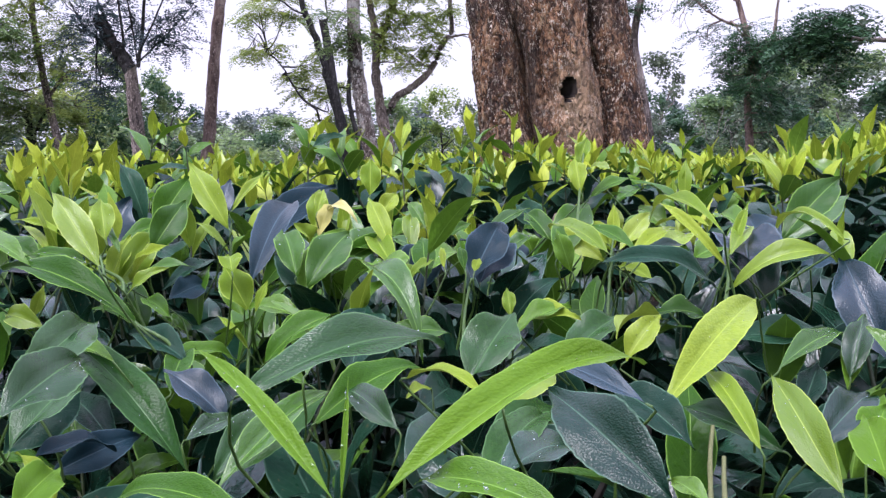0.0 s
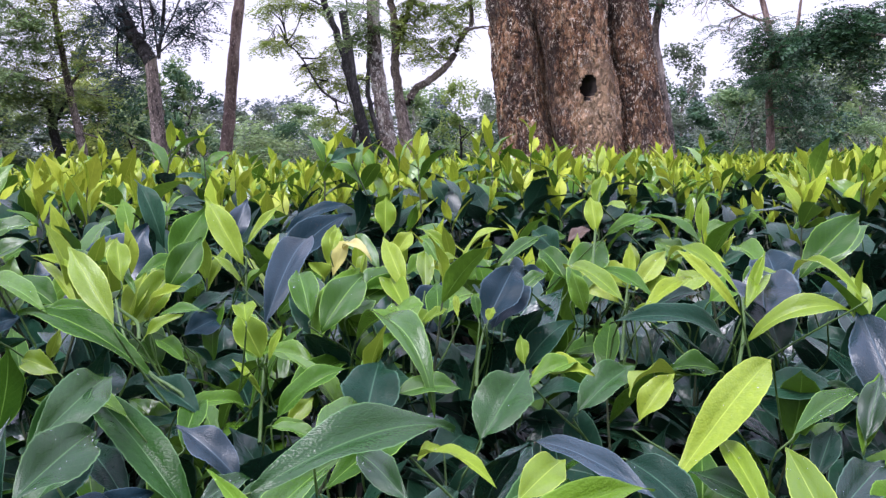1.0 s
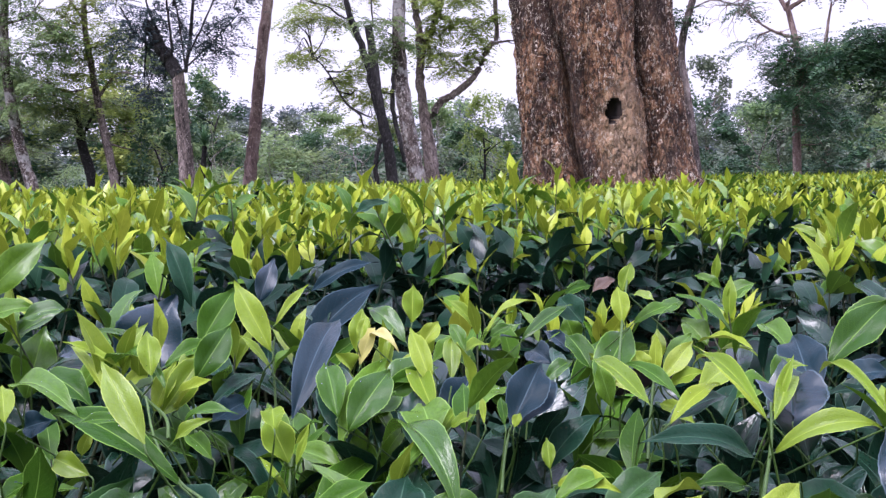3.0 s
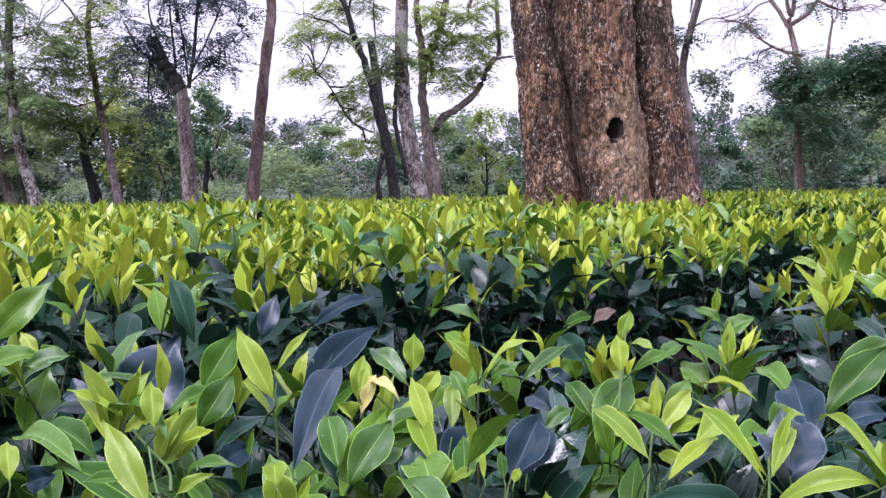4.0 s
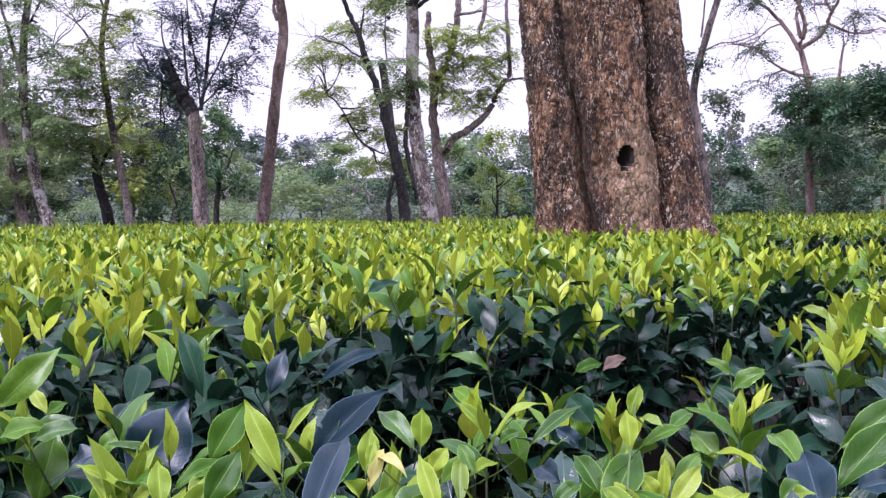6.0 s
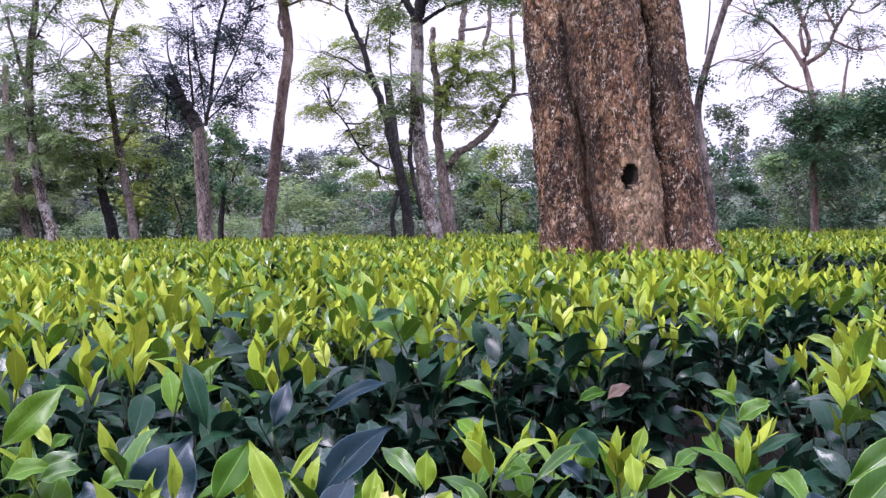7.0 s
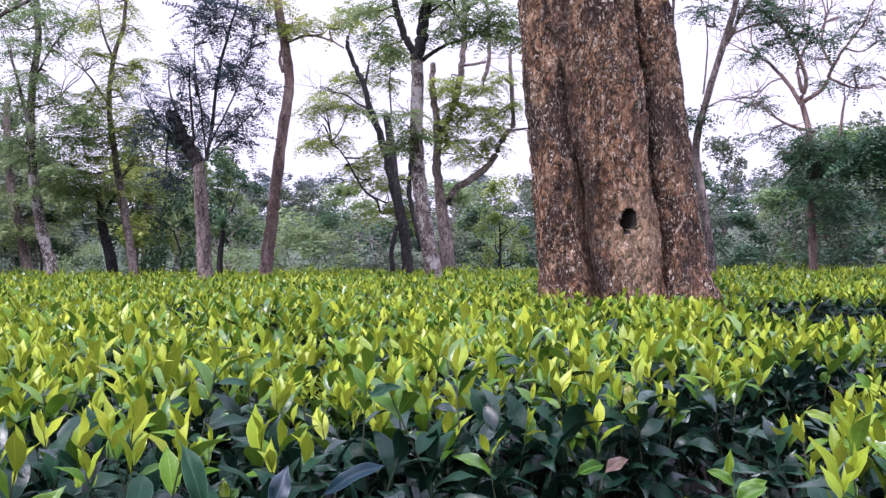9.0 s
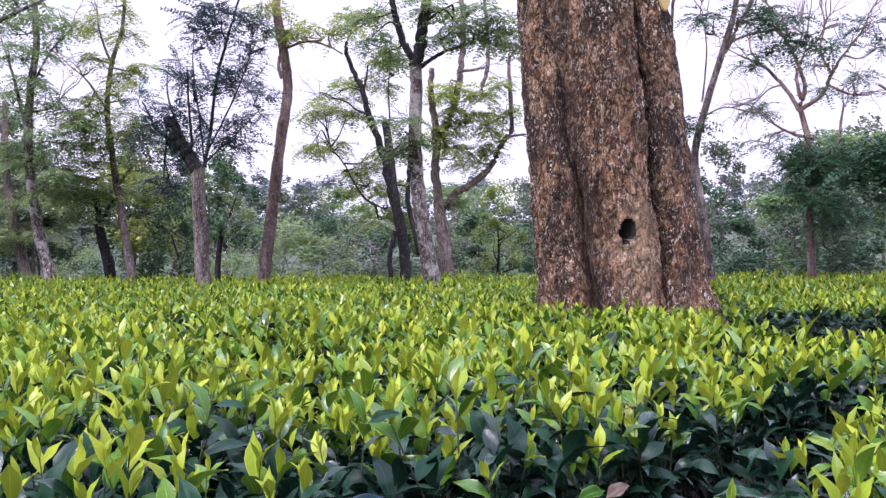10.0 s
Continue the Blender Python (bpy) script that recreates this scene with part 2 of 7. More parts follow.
def flaky_bark(name, darken=0.0, worn=None):
    """Ragged, pitted, warm brown bark with pale flecks where the scales have come away."""
    k = Nodes(name)
    at = k.coords("Object", (1.0, 1.0, 0.55))

    def ragged(scale, detail, twist):
        node = k.add("ShaderNodeTexNoise", Scale=scale, Detail=detail, Roughness=0.68, Distortion=twist)
        k.link(at, node.inputs["Vector"])
        return node.outputs["Fac"]

    broad, mid, fine = ragged(3.2, 4, 0.6), ragged(15.0, 6, 1.4), ragged(46.0, 5, 1.0)
    tone = k.math("ADD", k.math("MULTIPLY", broad, 0.42), k.math("ADD", k.math("MULTIPLY", mid, 0.38), k.math("MULTIPLY", fine, 0.24)))
    col = k.ramp(tone, (0.44, (0.04, 0.020, 0.012)), (0.50, (0.25, 0.120, 0.062)), (0.55, (0.47, 0.262, 0.138)), (0.63, (0.73, 0.52, 0.34)))
    pit = k.ramp(ragged(26.0, 5, 1.8), (0.40, 1.0), (0.47, 0.0))
    col = k.mix(k.math("MULTIPLY", pit, 0.9), col, (0.022, 0.014, 0.011))
    plates = k.add("ShaderNodeTexVoronoi", Scale=1.0)
    plates.feature = "DISTANCE_TO_EDGE"
    wander = k.n.new("ShaderNodeVectorMath")
    wander.operation = "ADD"
    jog = k.add("ShaderNodeTexNoise", Scale=14.0, Detail=3.0)
    k.link(k.coords("Object", (22, 22, 8)), wander.inputs[0])
    k.link(at, jog.inputs["Vector"])
    k.link(jog.outputs["Color"], wander.inputs[1])
    k.link(wander.outputs[0], plates.inputs["Vector"])
    crack = k.math("MULTIPLY", k.ramp(plates.outputs["Distance"], (0.02, 1.0), (0.13, 0.0)), k.ramp(ragged(9.0, 3, 0.5), (0.40, 0.0), (0.55, 1.0)))
    col = k.mix(k.math("MULTIPLY", crack, 0.8), col, (0.03, 0.018, 0.013))
    smear = k.ramp(ragged(5.0, 5, 1.2), (0.395, 1.0), (0.50, 0.0))
    col = k.mix(k.math("MULTIPLY", smear, 0.8), col, (0.05, 0.03, 0.024))
    algae = k.ramp(k.noise(1.0, 5, 0.65, k.coords("Object", (7, 7, 1.3))), (0.54, 0.0), (0.62, 1.0))
    col = k.mix(k.math("MULTIPLY", algae, 0.72), col, (0.042, 0.030, 0.026))
    speck = k.ramp(ragged(95.0, 3, 0.8), (0.40, 1.0), (0.46, 0.0))
    col = k.mix(k.math("MULTIPLY", speck, 0.7), col, (0.05, 0.028, 0.02))
    fleck = k.ramp(ragged(50.0, 4, 1.3), (0.56, 0.0), (0.60, 1.0))
    where = k.ramp(ragged(7.0, 2, 0.5), (0.38, 0.25), (0.58, 1.0))
    col = k.mix(k.math("MULTIPLY", k.math("MULTIPLY", fleck, where), 0.92), col, (0.88, 0.77, 0.63))
    if worn:
        far = k.n.new("ShaderNodeVectorMath")
        far.operation = "DISTANCE"
        spot = k.coords("Object", (1.0, 0.3, 0.45))
        k.link(spot, far.inputs[0])
        far.inputs[1].default_value = worn
        rub = k.ramp(k.math("ADD", far.outputs["Value"], k.math("MULTIPLY", mid, 0.16)), (0.12, 1.0), (0.27, 0.0))
        col = k.mix(k.math("MULTIPLY", rub, 0.62), col, (0.60, 0.42, 0.26))
        col = k.mix(k.math("MULTIPLY", k.math("MULTIPLY", pit, rub), 0.7), col, (0.06, 0.04, 0.03))
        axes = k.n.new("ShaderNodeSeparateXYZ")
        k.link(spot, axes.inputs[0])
        # band along the main furrow: groove shade and stain put into the colour
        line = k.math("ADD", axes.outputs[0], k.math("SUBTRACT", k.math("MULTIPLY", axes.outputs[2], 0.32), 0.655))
        furrow_dark = k.ramp(k.math("ADD", k.math("ABSOLUTE", line), k.math("MULTIPLY", mid, 0.16)), (0.095, 1.0), (0.165, 0.0))
        col = k.mix(k.math("MULTIPLY", furrow_dark, 0.6), col, (0.055, 0.036, 0.029))
    # darkens the bark unevenly, sparing the pale flecks
    if darken:
        dark_amount = k.ramp(ragged(2.4, 4, 0.8), (0.3, 1.0), (0.72, 0.2))
        col = k.mix(k.math("MULTIPLY", k.math("MULTIPLY", dark_amount, darken), k.math("SUBTRACT", 1.0, fleck)), col, (0.045, 0.034, 0.03))
    k.link(col, k.bsdf.inputs["Base Color"])
    k.bsdf.inputs["Roughness"].default_value = 0.88
    k.bsdf.inputs["Specular IOR Level"].default_value = 0.3
    height = k.math("SUBTRACT", k.math("ADD", k.math("MULTIPLY", mid, 1.4), fine), k.math("ADD", k.math("MULTIPLY", pit, 0.8), k.math("MULTIPLY", crack, 0.7)))
    k.bump(height, 1.0, 0.036)
    return k.mat


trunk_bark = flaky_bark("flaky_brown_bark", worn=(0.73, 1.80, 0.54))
stem_bark = flaky_bark("darker_flaky_bark", 0.35)
# near-black lining: the shade inside the hollow is put into its colour
hollow_shade = plain_material("hollow_shade", (0.008, 0.006, 0.005), (0.035, 0.024, 0.018), 0.95)
grey_bark = bark_material("grey_brown_bark", (0.03, 0.024, 0.024), (0.21, 0.165, 0.148), (0.40, 0.33, 0.30), 0.6, 0.6)
red_bark = bark_material("reddish_bark", (0.08, 0.052, 0.047), (0.28, 0.19, 0.17), (0.44, 0.335, 0.30), 0.65, 0.4)
black_bark = bark_material("dark_damp_bark", (0.012, 0.011, 0.012), (0.035, 0.032, 0.032), (0.08, 0.075, 0.075), 0.8, 0.35)
pale_bark = bark_material("lichen_pale_bark", (0.015, 0.012, 0.011), (0.13, 0.10, 0.088), (0.48, 0.42, 0.38), 0.6, 0.9, (0.44, 0.43, 0.41))


def crown_material(name, dark, light, glow=0.3):
    k = Nodes(name)
    rnd = k.n.new("ShaderNodeNewGeometry").outputs["Random Per Island"]
    big = k.noise(2.3, 4, 0.65, k.coords("Object"))
    col = k.ramp(k.math("ADD", k.math("MULTIPLY", rnd, 0.28), k.math("MULTIPLY", big, 0.85)), (0.32, dark), (0.82, light))
    own = k.n.new("ShaderNodeHueSaturation")
    k.link(col, own.inputs["Color"])
    k.link(k.math("ADD", 0.485, k.math("MULTIPLY", k.n.new("ShaderNodeObjectInfo").outputs["Random"], 0.03)), own.inputs["Hue"])
    col = own.outputs[0]
    k.link(col, k.bsdf.inputs["Base Color"])
    k.bsdf.inputs["Roughness"].default_value = 0.55
    t = k.n.new("ShaderNodeBsdfTranslucent")
    k.link(col, t.inputs["Color"])
    m = k.n.new("ShaderNodeMixShader")
    m.inputs["Fac"].default_value = glow
    k.link(k.bsdf.outputs[0], m.inputs[1])
    k.link(t.outputs[0], m.inputs[2])
    k.link(m.outputs[0], k.out.inputs["Surface"])
    return k.mat


crown_bright = crown_material("bright_feathery_leaves", (0.11, 0.18, 0.035), (0.44, 0.51, 0.13), 0.5)
crown_mid = crown_material("tree_leaves", (0.085, 0.16, 0.07), (0.32, 0.42, 0.165), 0.45)
crown_dark = crown_material("dark_bluish_leaves", (0.028, 0.05, 0.06), (0.075, 0.115, 0.12), 0.3)
# no mist is modelled: aerial haze is mixed into this leaf colour
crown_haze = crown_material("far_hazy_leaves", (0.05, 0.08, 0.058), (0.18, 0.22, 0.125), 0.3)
crown_deep = crown_material("deep_green_leaves", (0.014, 0.045, 0.03), (0.075, 0.165, 0.06), 0.3)
# deeper haze, paler and bluer, put into the leaf colour
crown_blue_haze = crown_material("distant_haze_tinted_leaves", (0.095, 0.125, 0.13), (0.165, 0.20, 0.195), 0.2)

# ---- mesh building ----


class Build:
    """Collects vertices, faces, uv and material slots, then makes one mesh."""

    def __init__(self):
        self.v, self.f, self.uv, self.m, self.count = [], [], [], [], 0

    def put(self, verts, faces, uvs, slot):
        self.v.append(verts)
        self.f.append(np.asarray(faces) + self.count)
        self.uv.append(uvs)
        self.m.append(np.full(len(faces), slot))
        self.count += len(verts)

    def arrays(self):
        return np.concatenate(self.v), np.concatenate(self.f), np.concatenate(self.uv), np.concatenate(self.m)

    def mesh(self, name, materials, smooth=True):
        v, f, uv, m = self.arrays()
        return quad_mesh(name, v, f, uv, m, materials, smooth)


def quad_mesh(name, v, f, uv, m, materials, smooth=True):
    me = bpy.data.meshes.new(name)
    me.vertices.add(len(v))
    me.vertices.foreach_set("co", np.asarray(v, np.float32).ravel())
    me.loops.add(f.size)
    me.loops.foreach_set("vertex_index", f.astype(np.int32).ravel())
    me.polygons.add(len(f))
    me.polygons.foreach_set("loop_start", np.arange(0, f.size, 4, dtype=np.int32))
    me.polygons.foreach_set("material_index", np.asarray(m, np.int32))
    me.polygons.foreach_set("use_smooth", np.full(len(f), smooth))
    layer = me.uv_layers.new(name="uv")
    layer.data.foreach_set("uv", np.asarray(uv, np.float32)[f.ravel()].ravel())
    for mt in materials:
        me.materials.append(mt)
    me.update()
    me.validate()
    return me


def thing(name, label, category, group="", kind="", at=(0, 0, 0)):
    ob = new(name)
    ob.location = at
    ob.empty_display_size = 0.1
    return tagged(ob, label, category, group, kind)


def part(name, me, parent, label="", m=None):
    ob = new(name, me)
    ob.parent = parent
    if m is not None:
        ob.matrix_basis = m
    if label:
        ob["label"] = label
    return ob


def leaf_grid(length, width, bow=0.5, fold=0.35, nl=8, nw=4, twist=0.0, wave=0.0, serrate=0.0, seed=0):
    """One blade: chord along y from the origin, upper face to +z. bow: bending down towards the tip in radians."""
    s = np.linspace(0, 1, nl + 1)
    ang = bow * (0.5 - s ** 1.3)
    step = np.stack([np.cos(ang), np.sin(ang)], 1)[:-1]
    line = np.concatenate([[[0, 0]], np.cumsum(step, 0)])
    end = line[-1]
    a = -np.arctan2(end[1], end[0])
    turn = np.array([[np.cos(a), -np.sin(a)], [np.sin(a), np.cos(a)]])
    line = line @ turn.T
    line *= length / line[-1, 0]
    prof = np.sin(np.pi * np.clip(s, 0, 1) ** 0.92) ** 0.98 * (1.0 - 0.12 * s)
    prof = prof / prof.max()
    prof = prof * (1 - 0.28 * np.exp(-(((s - 0.87) / 0.08) ** 2)))
    prof[0], prof[-1] = 0.06, 0.02
    v = np.linspace(-1, 1, nw + 1)
    S, V = np.meshgrid(s, v, indexing="ij")
    half = width * 0.53 * prof[:, None]
    ragged = 1.0
    if serrate:
        ragged = 1 + serrate * np.where(np.abs(V) > 0.99, np.where((np.arange(nl + 1)[:, None] % 2) == 0, 1, -1), 0)
    tw = twist * (S - 0.5)
    x0 = V * half * ragged * np.cos(fold * 0.8)
    z0 = np.abs(V) ** 1.15 * half * np.sin(fold * 1.2)
    z0 = z0 - 0.42 * half * np.abs(V) ** 3 * np.sin(fold * 1.2 + 0.1)
    z0 = z0 + wave * width * np.sin(S * 13 + seed * 2.1 + np.sign(V) * 1.3) * np.abs(V)
    x = x0 * np.cos(tw) - z0 * np.sin(tw)
    z = x0 * np.sin(tw) + z0 * np.cos(tw)
    verts = np.stack([x, np.broadcast_to(line[:, 0:1], x.shape), z + line[:, 1:2]], -1).reshape(-1, 3)
    i = np.arange(nl)[:, None] * (nw + 1) + np.arange(nw)[None]
    faces = np.stack([i, i + 1, i + nw + 2, i + nw + 1], -1).reshape(-1, 4)
    uv = np.stack([(V + 1) / 2, S], -1).reshape(-1, 2)
    return verts, faces, uv


def tube(points, radii, sides=6, seed=0, rough=0.0):
    """A swept tapering tube with a closed tip."""
    p = np.asarray(points, float)
    r = np.asarray(radii, float)
    d = np.gradient(p, axis=0)
    d /= np.linalg.norm(d, axis=1, keepdims=True) + 1e-9
    ref = np.where(np.abs(d[:, 2:3]) > 0.9, np.array([[1.0, 0, 0]]), np.array([[0, 0, 1.0]]))
    a = np.cross(d, ref)
    a /= np.linalg.norm(a, axis=1, keepdims=True) + 1e-9
    b = np.cross(d, a)
    th = np.linspace(0, 2 * np.pi, sides, endpoint=False)
    wob = 1.0
    if rough:
        g = np.random.default_rng(seed)
        wob = 1 + rough * g.standard_normal((len(p), sides))
    ring = (np.cos(th)[None, :, None] * a[:, None] + np.sin(th)[None, :, None] * b[:, None]) * (r[:, None] * wob)[..., None]
    verts = (p[:, None] + ring).reshape(-1, 3)
    n = len(p)
    j = np.arange(sides)
    i = np.arange(n - 1)[:, None] * sides
    faces = np.stack([i + j, i + (j + 1) % sides, i + sides + (j + 1) % sides, i + sides + j], -1).reshape(-1, 4)
    uv = np.stack(np.broadcast_arrays(j[None] / sides, np.linspace(0, 1, n)[:, None]), -1).reshape(-1, 2)
    return verts, faces, uv


def basis(y_dir, up=(0, 0, 1), roll=0.0):
    """Rotation with its y axis along y_dir and its z axis as near to up as can be."""
    y = np.asarray(y_dir, float)
    y = y / np.linalg.norm(y)
    u = np.asarray(up, float)
    x = np.cross(y, u)
    if np.linalg.norm(x) < 1e-4:
        x = np.cross(y, (0.3, 1, 0))
    x /= np.linalg.norm(x)
    z = np.cross(x, y)
    c, s = np.cos(roll), np.sin(roll)
    return np.stack([c * x + s * z, y, c * z - s * x], 1)


def smooth_line(points, n):
    """Catmull-Rom through a few points."""
    p = np.asarray(points, float)
    q = np.concatenate([[2 * p[0] - p[1]], p, [2 * p[-1] - p[-2]]])
    out = []
    for t in np.linspace(0, len(p) - 1 - 1e-6, n):
        i = int(t)
        u = t - i
        a, b, c, d = q[i:i + 4]
        out.append(0.5 * (2 * b + (c - a) * u + (2 * a - 5 * b + 4 * c - d) * u * u + (3 * b - a - 3 * c + d) * u ** 3))
    return np.array(out)


# ---- the ground ----
def ground_height(x, y):
    far = np.clip((np.hypot(x, y) - 40) / 160, 0, 1)
    return 0.03 * np.sin(x * 1.7 + 0.4) * np.sin(y * 1.3) + 4.5 * far ** 2


gx = np.sinh(np.linspace(-6.2, 6.2, 110)) * 2.4
X, Y = np.meshgrid(gx, gx + 6.0, indexing="ij")
gv = np.stack([X, Y, ground_height(X, Y)], -1).reshape(-1, 3)
n = len(gx)
i = (np.arange(n - 1)[:, None] * n + np.arange(n - 1)[None]).reshape(-1)
gf = np.stack([i, i + n, i + n + 1, i + 1], -1)
ctr = gv[gf].mean(1)
gm = ((ctr[:, 1] > 15) | (ctr[:, 1] < -6) | (np.abs(ctr[:, 0]) > 16)).astype(int)
ground = new("ground", quad_mesh("ground", gv, gf, gv[:, :2], gm, [soil, grass_far]))
tagged(ground, "brown soil with leaf litter, grassy farther off", "ground", kind="structure")


# ---- the great trunk in the tea ----
def bark_relief(p, amount, seed):
    """Long ridges, flaking scales and knots on a bark surface."""
    scale = noise.noise(Vector((p[0] * 26 + seed, p[1] * 26, p[2] * 9)))
    ridge = 1 - 2 * abs(noise.noise(Vector((p[0] * 9, p[1] * 9, p[2] * 1.5 + seed))))
    knot = noise.noise(Vector((p[0] * 3.1 + seed, p[1] * 3.1, p[2] * 2.3)))
    grain = noise.noise(Vector((p[0] * 60, p[1] * 60, p[2] * 24 + seed)))
    return amount * (1.1 * scale + 1.2 * ridge + 1.8 * knot + 0.9 * grain)


def furrow(x, z):
    """Depth of the two long furrows that run up the face of the trunk."""
    a = 0.47 - 0.155 * (z - 0.86) + 0.015 * math.sin(z * 9)
    b = 0.60 - 0.10 * (z - 0.86) + 0.012 * math.sin(z * 7 + 1)
    up = 1 / (1 + math.exp((z - 2.15) * 5))
    seam = 0.945 - 0.098 * (z - 0.8)
    return 0.05 * math.exp(-(((x - seam) / 0.02) ** 2)) + up * (0.16 * math.exp(-(((x - a) / 0.032) ** 2)) + 0.04 * math.exp(-(((x - b) / 0.02) ** 2)))


def lobed_stem(z0, z1, rows, sides, lobes, centre, amount, seed, hole=None, spread=0.12):
    """A trunk whose section is the union of round lobes, each (x0, y0, r0, x1, y1, r1) from foot to top."""
    th = np.linspace(0, 2 * np.pi, sides, endpoint=False)
    ux, uy = np.cos(th), np.sin(th)
    verts, sunk = [], []
    for z in np.linspace(z0, z1, rows):
        k = (z - 0.8) / 2.0
        flare = spread * max(0.0, (1.15 - max(z, 0.6)) / 0.5) ** 2 if z < 1.15 else 0.0
        cx, cy = [a + (b - a) * k for a, b in zip(centre[:2], centre[2:])]
        r = np.zeros(sides)
        for x0, y0, r0, x1, y1, r1 in lobes:
            ox, oy, rad = x0 + (x1 - x0) * k - cx, y0 + (y1 - y0) * k - cy, (r0 + (r1 - r0) * k) * (1 + flare)
            along = ox * ux + oy * uy
            inside = rad ** 2 - (ox ** 2 + oy ** 2 - along ** 2)
            r = np.maximum(r, np.where(inside > 0, along + np.sqrt(np.maximum(inside, 0)), 0))
        for j in range(sides):
            p = (cx + ux[j] * r[j], cy + uy[j] * r[j], z)
            d = bark_relief(p, amount, seed)
            hollow = 0.0
            if hole and uy[j] < 0:
                d -= furrow(p[0], z)
                e = ((p[0] - hole[0] - 0.06 * (p[2] - hole[1])) / 0.042) ** 2 + ((p[2] - hole[1]) / 0.074) ** 2
                e += 0.14 * noise.noise(Vector((p[0] * 40, p[2] * 40, 1)))
                if e < 1:
                    hollow = 0.37 * min(1.0, (1 - e) * 3.5)
                elif e < 2.2:
                    d += 0.012 * (2.2 - e)
            d -= hollow
            sunk.append(hollow)
            verts.append((cx + ux[j] * (r[j] + d), cy + uy[j] * (r[j] + d), z))
    i = np.arange(rows - 1)[:, None] * sides
    j = np.arange(sides)
    faces = np.stack([i + j, i + (j + 1) % sides, i + sides + (j + 1) % sides, i + sides + j], -1).reshape(-1, 4)
    v = np.array(verts)
    return v, faces, v[:, :2], (np.array(sunk)[faces].max(1) > 0.1).astype(int)


great_tree = thing("old_shade_tree", "massive old shade tree with flaky bark and a dark hollow", "tree", at=(0.55, 6.3, 0))
lobes = [(0.385, 6.20, 0.225, 0.235, 6.23, 0.20), (0.69, 6.15, 0.255, 0.51, 6.18, 0.24), (0.54, 6.42, 0.36, 0.40, 6.40, 0.36)]
me = quad_mesh("trunk", *lobed_stem(0.0, 4.6, 300, 270, lobes, (0.54, 6.32, 0.40, 6.32), 0.014, 3.0, (0.678, 1.325)), [trunk_bark, hollow_shade])
part("trunk", me, great_tree, "brown trunk with flaking bark and a hollow").location = (-0.55, -6.3, 0)
stem_lobes = [(1.085, 6.20, 0.140, 0.855, 6.22, 0.097), (1.07, 6.27, 0.125, 0.835, 6.29, 0.097)]
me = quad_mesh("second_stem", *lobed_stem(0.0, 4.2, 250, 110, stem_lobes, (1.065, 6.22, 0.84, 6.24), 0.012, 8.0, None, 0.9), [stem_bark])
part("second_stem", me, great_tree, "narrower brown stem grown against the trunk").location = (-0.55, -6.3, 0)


# ---- tea leaves and shoots ----
def shoot_arrays(seed, nl, nw, mode):
    """One tea shoot with its tip near the origin; slots: 0 young, 1 soft green, 2 mature, 3 stem."""
    g = np.random.default_rng(seed)
    b = Build()
    lean = g.normal(0, 0.10, 2)
    depth = 0.17

    def on_stem(h):
        return np.array([lean[0] * (h + depth), lean[1] * (h + depth), h])

    hs = np.linspace(-depth if nl > 2 else -0.1, 0, 5 if nl > 4 else 3)
    if nl > 2 or mode == "young":
        b.put(*tube([on_stem(h) for h in hs], np.linspace(0.0028, 0.0010, len(hs)), 5 if nl > 4 else 3), 3)
    turn = g.uniform(0, 6.28)
    if mode == "young":
        plan = [(0.000, 0.040, 0.009, 84, 0), (-0.006, 0.060, 0.019, 75, 0), (-0.018, 0.080, 0.027, 64, 0), (-0.038, 0.092, 0.032, 53, 0), (-0.065, 0.098, 0.036, 36, 1), (-0.100, 0.10, 0.040, 6, 2)]
    elif mode == "soft":
        plan = [(0.000, 0.040, 0.008, 82, 0), (-0.010, 0.070, 0.023, 68, 0), (-0.030, 0.090, 0.032, 55, 1), (-0.060, 0.102, 0.037, 36, 1), (-0.095, 0.108, 0.040, 10, 2), (-0.13, 0.108, 0.042, -8, 2)]
    elif mode == "leafy":
        plan = [(-0.004, 0.085, 0.030, 52, 1), (-0.025, 0.100, 0.037, 30, 1), (-0.055, 0.110, 0.041, 12, 1), (-0.085, 0.112, 0.043, -6, 2), (-0.12, 0.11, 0.043, -22, 2)]
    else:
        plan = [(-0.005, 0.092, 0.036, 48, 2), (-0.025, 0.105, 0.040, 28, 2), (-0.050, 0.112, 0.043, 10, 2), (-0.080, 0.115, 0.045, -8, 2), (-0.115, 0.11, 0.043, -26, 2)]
    if nl == 2:
        plan = plan[1:5]
    for h, length, width, rise, slot in plan:
        turn += 2.4 + g.normal(0, 0.35)
        e = radians(rise + g.normal(0, 11))
        size = g.uniform(0.8, 1.22)
        v, f, uv = leaf_grid(length * size, width * size * g.uniform(0.85, 1.15), g.uniform(0.2, 1.1) + (0.35 if slot else 0), g.uniform(0.3, 0.7), nl, nw, g.normal(0, 0.5), 0.05, 0, seed)
        out = np.array([np.cos(turn) * np.cos(e), np.sin(turn) * np.cos(e), np.sin(e)])
        rot = basis(out, (0, 0, 1), g.normal(0, 0.3))
        b.put(v @ rot.T + on_stem(h), f, uv, slot)
    return b.arrays()


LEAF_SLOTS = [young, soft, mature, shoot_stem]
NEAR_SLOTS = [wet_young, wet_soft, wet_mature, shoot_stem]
SHOOT_KINDS = ("young", "soft", "dark", "leafy")
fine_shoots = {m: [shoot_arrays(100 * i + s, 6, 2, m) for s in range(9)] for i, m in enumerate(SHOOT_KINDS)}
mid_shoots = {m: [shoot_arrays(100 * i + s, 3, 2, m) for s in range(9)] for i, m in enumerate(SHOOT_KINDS)}
